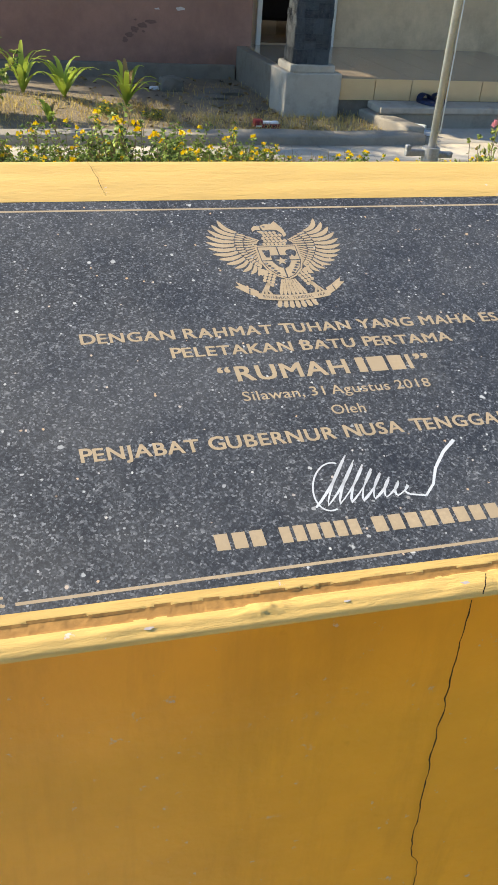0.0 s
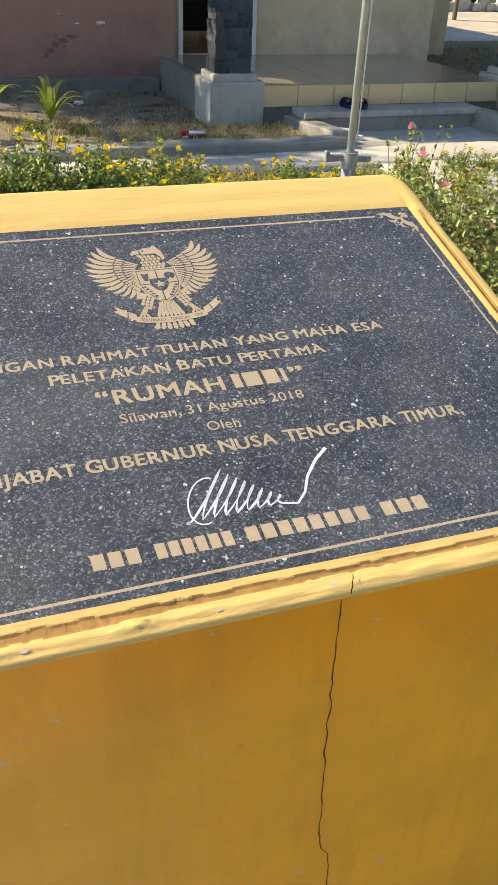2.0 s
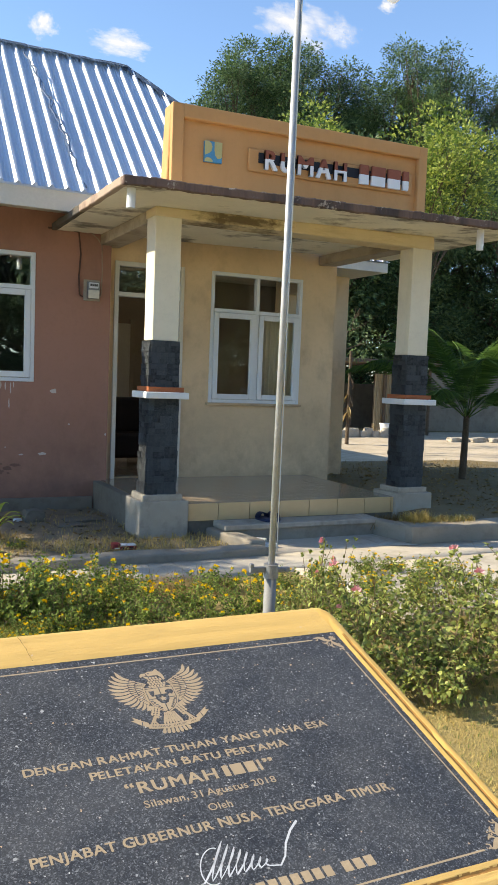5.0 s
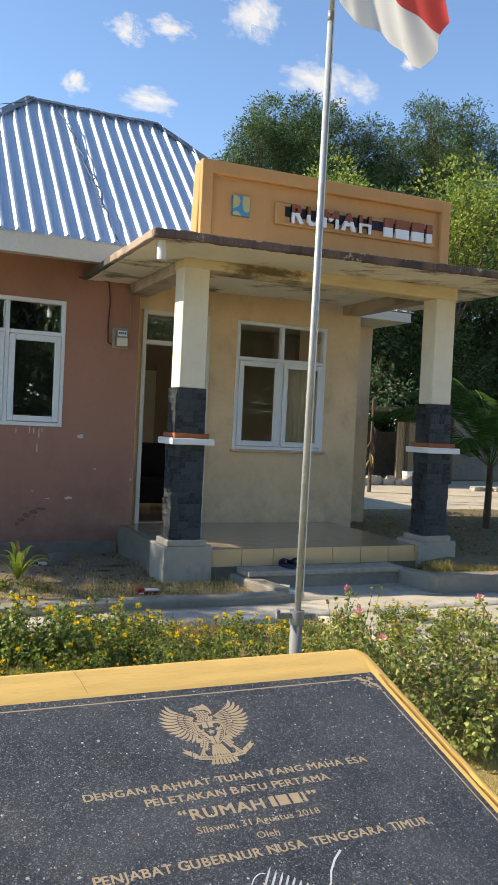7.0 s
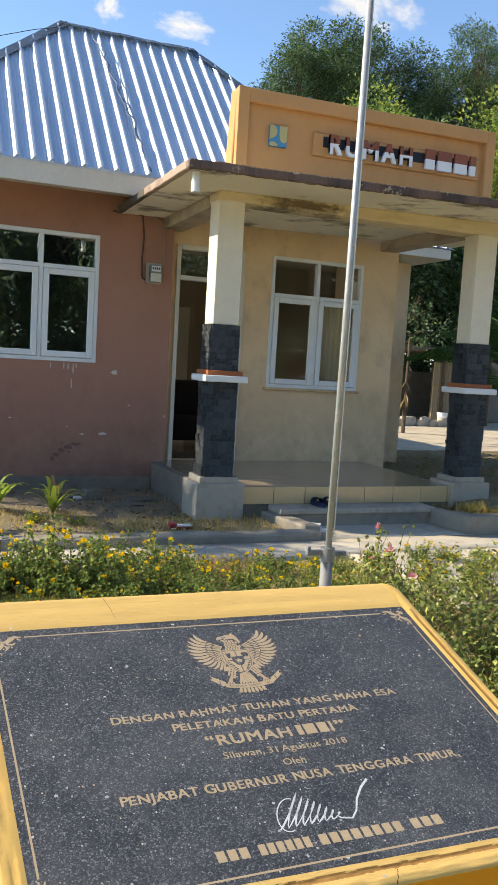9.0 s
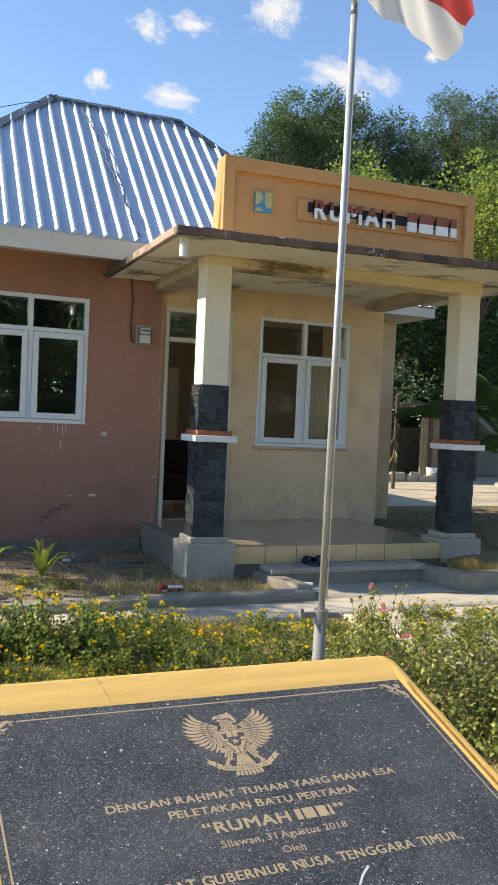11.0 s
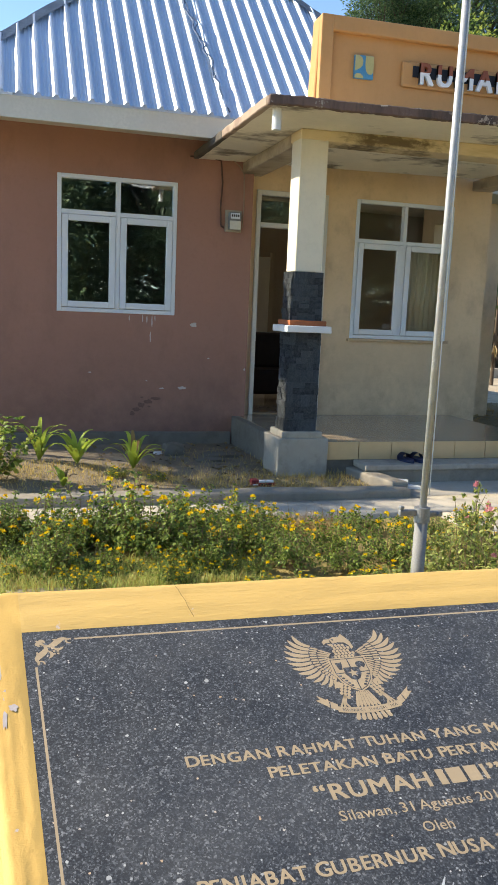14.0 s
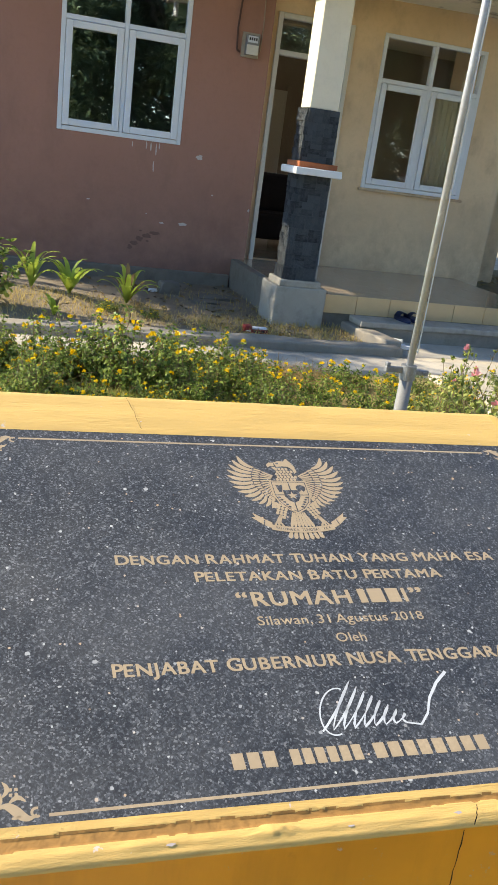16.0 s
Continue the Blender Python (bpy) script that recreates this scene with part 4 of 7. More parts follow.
xs_ = np.linspace(-31, 31, 17)
fill([(x, ribbon_arc(x) + 3.3) for x in xs_] + [(x, ribbon_arc(x) - 3.5) for x in xs_[::-1]], INK * 4, name="ribbon")
motto = bmesh.new()
for k, ch in enumerate("BHINNEKA TUNGGAL IKA"):
    if ch != " ":
        own, w = letters(ch, 3.3)
        x = -25.5 + 51.0 * k / 19
        for v in own.verts:
            px = x + (v.co.x - w / 2) * (0.85 if ch != "I" else 1.0)
            v.co = on_plaque(*eag(px, ribbon_arc(px) - 1.6 + v.co.y), INK * 4.8)
        merge(motto, own)
part("motto", motto, M_GRANITE, plaque, "small dark motto on the ribbon")
for side in (-1, 1):
    y = ribbon_arc(31)
    fill([(side * 29, y + 5.5), (side * 35, y + 9.5), (side * 45.5, y + 18.0), (side * 43.5, y + 12.5), (side * 47.5, y + 12.0), (side * 37, y + 2.2), (side * 30, y - 2.0)], INK * 3, name="ribbon_end")
    fill([(side * 35, y + 8.5), (side * 36.0, y + 9.0), (side * 37.4, y + 2.4), (side * 36.6, y + 1.8)], INK * 3.6, M_GRANITE, "ribbon_fold")

# cracks and small marks of the monument
rng = random.Random(11)


def crack(points, width, name="crack"):
    bm = bmesh.new()
    prev = None
    for i, p in enumerate(points):
        w = width * (0.6 + 0.8 * rng.random())
        pair = [bm.verts.new(p[0] + p[1] * w), bm.verts.new(p[0] - p[1] * w)]
        if prev:
            bm.faces.new([prev[0], prev[1], pair[1], pair[0]])
        prev = pair
    part(name, bm, M_CRACK, monument, "thin dark crack")


pts = []
for k in range(90):
    z = 1.032 - 0.0062 * k
    q = (1.038 - z) / 0.28
    x = 0.4562 + 0.003 * q + 0.006 * q * q + 0.010 * min(1.0, max(0.0, (q - 1.02) / 0.10)) + 0.0022 * noise.noise((z * 60, 1, 0)) + rng.uniform(-0.0007, 0.0007)
    pts.append((Vector((x, 0.5272, z)), Vector((1, 0, 0))))
crack(pts, 0.0005)
crack([(on_top(0.462 + 0.0045 * (k / 8) + rng.uniform(-0.0004, 0.0004), 0.4070 - 0.0014 * k, 0.0052 - 0.0018 * max(0, 3 - k)), Vector((1, 0, 0))) for k in range(9)], 0.0004)
crack([(on_top(0.2690 + 0.011 * k / 9 + rng.uniform(-0.0008, 0.0008), -0.057 + 0.0056 * k, 0.0034 - 0.0024 * max(0, (k - 7) / 2)), Vector((1, 0, 0))) for k in range(10)], 0.00018)


def chip(u, v, w, d, seed, h):
    """A spot where the yellow paint has come off."""
    bm = bmesh.new()
    ring = []
    for k in range(14):
        a = 2 * math.pi * k / 14
        q = 1 + 0.6 * noise.noise((math.cos(a) * 1.6 + seed, math.sin(a) * 1.6, seed * 1.7))
        ring.append(bm.verts.new(on_top(u + w / 2 * q * math.cos(a), v + d / 2 * q * math.sin(a), h)))
    bm.faces.new(ring)
    part("paint_chip", bm, M_CHIP, monument, "flaked spot of pale undercoat")


for k, (v, w, d, side) in enumerate(((-0.024, 0.010, 0.016, 0.007), (-0.004, 0.0055, 0.024, 0.008), (0.020, 0.0050, 0.028, 0.0085), (0.048, 0.0045, 0.022, 0.010), (0.075, 0.0030, 0.014, 0.0125), (0.102, 0.0030, 0.020, 0.011), (0.090, 0.0070, 0.008, 0.019))):
    chip(0.0830 + side + v * 0.072, v, w, d, k + 70, 0.0021)


for k, u in enumerate((0.236, 0.252, 0.372, 0.452, 0.520, 0.615, 0.668)):
    chip(u, 0.4020 + 0.0200 * (u - 0.17) - 0.008 + rng.uniform(-0.0012, 0.0012), rng.uniform(0.004, 0.008), 0.002, k + 40, 0.0029)
# ---- ground ----
def ground_sheet():
    bm = bmesh.new()
    xs = [-300, -80, -25] + [-12 + 0.4 * i for i in range(86)] + [30, 60, 120, 300]
    ys = [-300, -80, -25] + [-10 + 0.4 * i for i in range(101)] + [45, 90, 300]
    g = {}
    for i, x in enumerate(xs):
        for j, y in enumerate(ys):
            flat = 1.0 if -12 < x < 22 and -10 < y < 30 else 0.0
            z = -0.035 + flat * 0.014 * noise.noise((x * 0.9, y * 0.9, 0)) + flat * 0.008 * noise.noise((x * 3, y * 3, 5))
            g[i, j] = bm.verts.new((x, y, z))
    for i in range(len(xs) - 1):
        for j in range(len(ys) - 1):
            bm.faces.new([g[i, j], g[i + 1, j], g[i + 1, j + 1], g[i, j + 1]]).smooth = True
    return bm


tagged(new("ground", mesh_of("ground", ground_sheet(), M_GROUND)), "dry earth with thin yellowed grass", "ground", kind="structure")


def slab_on(name, x0, x1, y0, y1, top, mat, label, category, amount=0.004):
    bm = bmesh.new()
    nx, ny = max(2, int((x1 - x0) / 0.15)), max(2, int((y1 - y0) / 0.15))
    g = {(i, j): bm.verts.new((x0 + (x1 - x0) * i / nx, y0 + (y1 - y0) * j / ny + (0.03 * noise.noise((i * 0.5, y0, 1)) if j in (0, ny) else 0), top + amount * noise.noise((x0 + i * 0.4, y0 + j * 0.4, 2)))) for i in range(nx + 1) for j in range(ny + 1)}
    for i in range(nx):
        for j in range(ny):
            bm.faces.new([g[i, j], g[i + 1, j], g[i + 1, j + 1], g[i, j + 1]]).smooth = True
    edge = [e for e in bm.edges if e.is_boundary]
    r = bmesh.ops.extrude_edge_only(bm, edges=edge)
    for v in r["geom"]:
        if isinstance(v, bmesh.types.BMVert):
            v.co.z -= 0.12
    bmesh.ops.recalc_face_normals(bm, faces=bm.faces[:])
    return solid(name, bm, mat, label, category, "structure")


slab_on("pavement", -8.0, 12.0, 5.66, 6.16, 0.0, M_PATH, "pale dusty concrete path beside the flower bed", "path")
slab_on("pavement_porch", 3.40, 5.0, 6.16, 6.86, -0.004, M_PATH, "pale concrete apron before the porch step", "path")
slab_on("pavement_court", 3.35, 12.0, 4.25, 5.652, -0.006, M_PATH, "pale cracked concrete court behind the shrubs", "path")
# The nearer stretch is out of view, added to bounce light onto the house.
slab_on("pavement_side", -6.0, 0.52, -5.0, 4.42, -0.012, M_OLDPAVE, "cracked grey concrete paving", "paving")
slab_on("yard", 8.6, 40.0, 12.9, 21.5, -0.01, M_YARD, "sunlit pale concrete yard", "yard")


def kerb(points, width, top, bottom=-0.1, name="kerb", label="rough grey concrete kerb"):
    bm = bmesh.new()
    for p, q in zip(points, points[1:]):
        p, q = Vector(p), Vector(q)
        d = q - p
        L, ang = d.length, math.atan2(d.y, d.x)
        own = box(-0.0, L, -width / 2, width / 2, bottom, top, 0.018)
        bmesh.ops.subdivide_edges(own, edges=[e for e in own.edges if e.calc_length() > 0.5], cuts=int(L / 0.12), use_grid_fill=True)
        bmesh.ops.transform(own, matrix=Matrix.Translation((p.x, p.y, 0)) @ Matrix.Rotation(ang, 4, "Z"), verts=own.verts)
        merge(bm, own)
    for v in bm.verts:
        v.co += Vector((0, 0.010 * noise.noise(v.co * 3), 0.012 * noise.noise(v.co * 2.3) + 0.004 * noise.noise(v.co * 14)))
    return solid(name, bm, M_KERB, label, "kerb", "structure")


kerb([(-8.0, 6.25), (3.36, 6.22)], 0.19, 0.072)
kerb([(3.34, 6.28), (3.20, 6.98)], 0.17, 0.105, label="short grey kerb that runs back to the step")
kerb([(4.93, 6.80), (5.02, 6.30)], 0.15, 0.15, label="short grey kerb beside the porch step")
kerb([(4.95, 6.34), (12.0, 6.01)], 0.32, 0.165, label="broad rough grey kerb along the lawn")


def soil_bank(name, x0, x1, y0, y1, hgt, label, mat=None):
    bm = bmesh.new()
    n, m = int((x1 - x0) / 0.09), int((y1 - y0) / 0.09)
    g = {}
    for i in range(n + 1):
        for j in range(m + 1):
            x, y = x0 + (x1 - x0) * i / n, y0 + (y1 - y0) * j / m
            g[i, j] = bm.verts.new((x, y, hgt(x, y) + 0.012 * noise.noise((x * 5, y * 5, 0)) + 0.006 * noise.noise((x * 17, y * 17, 3))))
    for i in range(n):
        for j in range(m):
            bm.faces.new([g[i, j], g[i + 1, j], g[i + 1, j + 1], g[i, j + 1]]).smooth = True
    return solid(name, bm, mat or M_SOIL, label, "soil", "structure")


soil_bank("ground_bank", -7.0, 3.15, 6.30, 8.72, lambda x, y: 0.03 + 0.10 * max(0.0, min(1.0, (1.5 - x) / 1.4)) * math.exp(-((y - 7.25) / 0.55) ** 2), "bare dusty soil with dry litter along the wall")
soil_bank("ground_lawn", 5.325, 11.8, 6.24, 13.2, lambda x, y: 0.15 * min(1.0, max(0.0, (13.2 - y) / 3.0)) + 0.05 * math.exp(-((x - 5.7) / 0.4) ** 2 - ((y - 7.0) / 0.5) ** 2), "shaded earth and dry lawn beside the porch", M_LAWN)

# ---- house: walls ----
FLOOR = 0.332
RED_Y, TAN_Y = 8.76, 8.90
LW = (0.626, 1.842, 1.404, 2.760)
PWIN = (3.925, 5.161, 1.225, 2.779)
DOOR = (2.742, 3.575, FLOOR, 2.785)
WALL_TOP = 3.30
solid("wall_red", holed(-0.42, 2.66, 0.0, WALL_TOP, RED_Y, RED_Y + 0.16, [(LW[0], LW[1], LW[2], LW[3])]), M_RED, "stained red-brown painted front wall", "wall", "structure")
solid("wall_porch", holed(2.66, 5.65, 0.0, WALL_TOP, TAN_Y, TAN_Y + 0.15, [PWIN, DOOR]), M_TAN, "weathered ochre plaster wall under the porch", "wall", "structure")
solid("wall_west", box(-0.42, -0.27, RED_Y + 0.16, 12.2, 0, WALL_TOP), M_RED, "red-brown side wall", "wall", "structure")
# Opening added on the hidden side to let more light into the room.
eb = bmesh.new()
for ya, yb, za, zb in ((TAN_Y + 0.15, 9.25, 0, WALL_TOP), (9.95, 10.26, 0, WALL_TOP), (9.25, 9.95, 0, 0.9), (9.25, 9.95, 2.7, WALL_TOP)):
    box(5.50, 5.65, ya, yb, za, zb, bm=eb)
solid("wall_east", eb, M_TAN, "ochre side wall with an added opening out of view", "wall", "structure")
solid("wall_wing", box(5.65, 6.72, 10.26, 10.40, 0.0, 3.073), M_TAN, "ochre wall of the set-back wing", "wall", "structure")
solid("wall_wing_side", box(6.58, 6.72, 10.40, 12.2, 0.0, 3.073), M_TAN, "ochre end wall of the wing", "wall", "structure")
# Both openings are added out of view to let light in.
solid("wall_rear", holed(-0.42, 6.72, 0.0, 3.17, 12.2, 12.35, [(4.9, 5.4, 1.0, 2.7), (2.62, 3.42, 1.0, 2.65)]), M_INSIDE, "rear wall", "wall", "structure")
# Added fill lamp in an assumed rear opening, there to brighten the room.
room_fill = bpy.data.lights.new("rear_window_daylight", "AREA")
room_fill.shape, room_fill.size, room_fill.size_y, room_fill.energy, room_fill.color = "RECTANGLE", 0.76, 1.6, 3.0, (0.86, 0.93, 1.0)
new("rear_window_daylight", room_fill).matrix_world = look((3.02, 12.19, 1.82), (3.02, 8.0, 1.5))
solid("ceiling", box(-0.27, 5.50, RED_Y + 0.17, 12.2, 3.16, 3.22), M_INSIDE, "plain room ceiling", "ceiling", "structure")
solid("wall_partition", box(2.45, 2.57, RED_Y + 0.17, 12.2, 0.33, 3.16), M_INSIDE, "inner room partition", "wall", "structure")
solid("floor", box(-0.27, 5.50, TAN_Y + 0.16, 12.2, 0.2, FLOOR - 0.004), M_FLOORTILE, "polished tile floor of the room", "floor", "structure")
bm = roughen(box(-0.47, 2.50, RED_Y - 0.06, RED_Y + 0.02, -0.05, 0.16, 0.012), 0.006, 6, 6)
solid("plinth", bm, M_DARKCONC, "damp grey concrete plinth along the wall", "plinth", "structure")

# ---- windows ----
def window(name, dims, y, label, transom, glass):
    """Outer frame, mullion, transom bar, two fixed lights above and two casements below."""
    x0, x1, z0, z1 = dims
    w = thing(name, ((x0 + x1) / 2, y, z0), label, "window", "", "structure")
    f, yo, yi = 0.042, y - 0.022, y + 0.055
    fr = bmesh.new()
    for b in ((x0, x0 + f, z0, z1), (x1 - f, x1, z0, z1), (x0 + f, x1 - f, z1 - f, z1), (x0 + f, x1 - f, z0, z0 + f)):
        box(b[0], b[1], yo, yi, b[2], b[3], 0.004, 1, fr)
    part("window_frame", fr, M_WHITE, w)
    xm = (x0 + x1) / 2
    part("mullion", box(xm - 0.022, xm + 0.022, yo + 0.002, yi, z0 + f, z1 - f, 0.003, 1), M_WHITE, w)
    for xa, xb in ((x0 + f, xm - 0.022), (xm + 0.022, x1 - f)):
        part("transom_bar", box(xa, xb, yo + 0.001, yi, transom - 0.022, transom + 0.022, 0.003, 1), M_WHITE, w)
        p = part("pane", box(xa, xb, y + 0.02, y + 0.024, transom + 0.022, z1 - f), glass, w)
        p.visible_shadow = False
        s = 0.062
        za, zb = z0 + f + 0.004, transom - 0.026
        xa2, xb2 = xa + 0.003, xb - 0.003
        sb = bmesh.new()
        for b in ((xa2, xa2 + s, za, zb), (xb2 - s, xb2, za, zb), (xa2 + s, xb2 - s, zb - s, zb), (xa2 + s, xb2 - s, za, za + s)):
            box(b[0], b[1], yo - 0.012, yo + 0.03, b[2], b[3], 0.005, 1, sb)
        sash = part("casement", sb, M_WHITE, w)
        p = part("pane", box(xa2 + s, xb2 - s, y - 0.012, y - 0.008, za + s, zb - s), glass, sash)
        p.visible_shadow = False
    return w


window("window_1", LW, RED_Y + 0.01, "white framed four-light window in the red wall", 2.395, M_GLASS)
window("window_2", PWIN, TAN_Y + 0.01, "white framed four-light porch window with a curtain", 2.325, M_CLEAR)
part("sill", box(PWIN[0] - 0.03, PWIN[1] + 0.03, TAN_Y - 0.04, TAN_Y + 0.01, PWIN[2] - 0.03, PWIN[2] - 0.002, 0.006), M_TAN, bpy.data.objects["window_2"])

# door: frame with a light above, standing open
door = thing("door_1", (3.16, TAN_Y, FLOOR), "pale painted door frame, its door standing open", "door", "", "structure")
fb = bmesh.new()
dx0, dx1, dz0, dz1 = DOOR
for b in ((dx0, dx0 + 0.05, dz0, dz1), (dx1 - 0.05, dx1, dz0, dz1), (dx0 + 0.05, dx1 - 0.05, dz1 - 0.05, dz1)):
    box(b[0], b[1], TAN_Y - 0.025, TAN_Y + 0.08, b[2], b[3], 0.004, 1, fb)
part("door_frame", fb, M_FASCIA, door)
part("transom_bar", box(dx0 + 0.05, dx1 - 0.05, TAN_Y - 0.02, TAN_Y + 0.07, 2.395, 2.445, 0.004, 1), M_FASCIA, door)
part("pane", box(dx0 + 0.05, dx1 - 0.05, TAN_Y + 0.01, TAN_Y + 0.015, 2.445, dz1 - 0.05), M_GLASS, door).visible_shadow = False
leaf_ = bmesh.new()
box(2.80, 2.84, TAN_Y + 0.16, TAN_Y + 0.92, FLOOR + 0.01, 2.38, 0.004, 1, leaf_)
for z0, z1 in ((0.5, 1.25), (1.4, 2.2)):
    box(2.838, 2.848, TAN_Y + 0.28, TAN_Y + 0.80, z0, z1, 0.004, 1, leaf_)
dl = part("door_leaf", leaf_, M_FASCIA, door, "pale panelled door leaf swung inward")
part("door_handle", rod((2.85, TAN_Y + 0.84, 1.35), (2.90, TAN_Y + 0.84, 1.35), 0.012), M_STEEL, dl, "steel handle")

# room seen through the door and the window
sofa = thing("sofa", (3.45, 10.4, FLOOR), "dark upholstered sofa in the dim room", "sofa")
part("seat", box(2.95, 4.15, 10.1, 10.75, FLOOR + 0.1, FLOOR + 0.42, 0.05, 3), M_SOFA, sofa)
part("backrest", box(2.95, 4.15, 10.62, 10.85, FLOOR + 0.4, FLOOR + 0.88, 0.06, 3), M_SOFA, sofa)
for x in (2.80, 4.12):
    part("armrest", box(x, x + 0.17, 10.05, 10.8, FLOOR + 0.05, FLOOR + 0.6, 0.05, 3), M_SOFA, sofa)
for x in (2.9, 4.15):
    for y in (10.15, 10.7):
        part("leg", rod((x, y, FLOOR), (x, y, FLOOR + 0.1), 0.02), M_DARK, sofa)
inner = thing("inner_door", (3.75, 12.15, FLOOR), "white inner door in the rear wall of the room", "door")
part("door_leaf", box(3.50, 3.98, 12.13, 12.17, FLOOR, 2.3, 0.005, 1), M_FASCIA, inner)
part("door_frame", box(3.98, 4.05, 12.12, 12.18, FLOOR, 2.37, 0.005, 1), M_INSIDE, inner)


def curtain_mesh(x0, x1, y, z0, z1):
    bm = bmesh.new()
    n = 60
    rows = []
    for z in (z0, (z0 + z1) / 2, z1):
        rows.append([bm.verts.new((x0 + (x1 - x0) * i / n, y + 0.025 * math.sin(i * 0.9 + 0.4 * math.sin(z * 2)) + 0.01 * math.sin(i * 2.3), z)) for i in range(n + 1)])
    for a, b in zip(rows, rows[1:]):
        for i in range(n):
            bm.faces.new([a[i], a[i + 1], b[i + 1], b[i]]).smooth = True
    r = bmesh.ops.solidify(bm, geom=bm.faces[:], thickness=0.003)
    return bm


solid("curtain", curtain_mesh(4.60, 5.14, TAN_Y + 0.10, 1.2, 2.36), M_CURTAIN, "beige curtain drawn half behind the window", "curtain")

# ---- porch ----
bm = box(2.52, 5.32, 6.995, TAN_Y, 0.0, FLOOR - 0.012, 0.0)
box(2.515, 2.60, 7.40, RED_Y - 0.001, -0.03, FLOOR - 0.001, 0.006, 1, bm)
solid("porch_base", bm, M_DARKCONC, "raised concrete porch base with damp dark sides", "porch", "structure")
porch_floor = thing("floor_porch", (3.9, 7.9, FLOOR), "polished tiled porch floor", "floor", "", "structure")
porch_riser = thing("porch_riser", (4.1, 6.98, 0.165), "cream glazed tile riser of the porch", "step", "", "structure")
step = thing("step", (4.07, 6.84, 0.0), "low grey concrete step before the porch", "step", "", "structure")
part("tread", roughen(box(3.20, 4.93, 6.70, 6.985, 0.11, 0.165, 0.012), 0.003, 8, 4), M_CONC, step)
part("riser", roughen(box(3.21, 4.92, 6.72, 6.98, -0.05, 0.11), 0.003, 8, 4), M_KERB, step)


def column(x, name="porch_column"):
    """Square cream shaft, slate cladding in two stages, brick course, white ledge and stepped footing."""
    c = thing(name, (x, 7.09, 0.0), "square porch column, cream above and dark slate below, on a concrete footing", "column", "porch columns")
    part("shaft", box(x - 0.126, x + 0.126, 6.98, 7.21, 1.84, 2.955 + 0.006 * (x - 2.6), 0.006, 1), M_CREAM, c)
    part("core", box(x - 0.132, x + 0.146, 6.985, 7.22, 1.42, 1.84), M_STONE, c)
    part("brick_course", box(x - 0.165, x + 0.180, 6.935, 7.26, 1.375, 1.42, 0.004, 1), M_BRICK, c, "orange brick course")
    part("ledge", roughen(box(x - 0.202, x + 0.214, 6.89, 7.30, 1.315, 1.375, 0.006, 1), 0.003, 14, 2), M_LEDGE, c, "white painted ledge")
    part("lower_core", box(x - 0.137, x + 0.152, 6.985, 7.22, 0.40, 1.315), M_STONE, c)
    part("footing_top", roughen(box(x - 0.180, x + 0.205, 6.955, 7.29, 0.37, 0.43, 0.01), 0.004, 9, 2), M_CONC, c)
    part("footing", roughen(box(x - 0.215, x + 0.265, 6.935, 7.36, -0.05, 0.372, 0.012), 0.006, 7, 3), M_CONC, c, "grey concrete footing block")
    r2 = random.Random(int(x * 100))
    vs = []
    for k in range(4):
        sb = box(-0.5, 0.5, -0.5, 0.5, -0.5, 0.5, 0.035, 1)
        for v in sb.verts:
            v.co += Vector((r2.uniform(-1, 1), r2.uniform(-1, 1), r2.uniform(-1, 1))) * 0.035
        vs.append(mesh_of("stone", sb, M_STONE))

    def clad(z0, z1, half, face, out):
        """Split stones of uneven size: broad courses, some stones halved in height."""
        rows = max(1, round((z1 - z0) / 0.105))
        h = (z1 - z0) / rows
        for r in range(rows):
            w = half
            s = -w - r2.uniform(0, 0.05)
            while s < w - 0.01:
                L = r2.uniform(0.055, 0.12)
                a, b = max(-w, s), min(w, s + L)
                s += L
                if b - a < 0.015:
                    continue
                cut = r2.uniform(0.35, 0.65)
                pieces = [(0.0, 1.0)] if r2.random() < 0.25 else [(0.0, cut), (cut, 1.0)]
                for q0, q1 in pieces:
                    zc, hh = z0 + h * (r + (q0 + q1) / 2), h * (q1 - q0)
                    o = new("stone", vs[r2.randrange(4)])
                    o.parent = c
                    d = r2.uniform(0.006, 0.021)
                    if face == "front":
                        o.location = ((a + b) / 2 + 0.005, 6.985 - 7.09, zc)
                        o.scale = ((b - a) * 0.965, d * 2, hh * 0.955)
                    else:
                        o.location = (0.004 - out, (a + b) / 2 + 0.005, zc)
                        o.scale = (d * 2, (b - a) * 0.965, hh * 0.955)

    for z0, z1, half in ((0.43, 1.315, 0.145), (1.42, 1.84, 0.139)):
        clad(z0, z1, half, "front", half)
        clad(z0, z1, 0.118, "left", half)
    return c


column(2.662)
column(5.508)

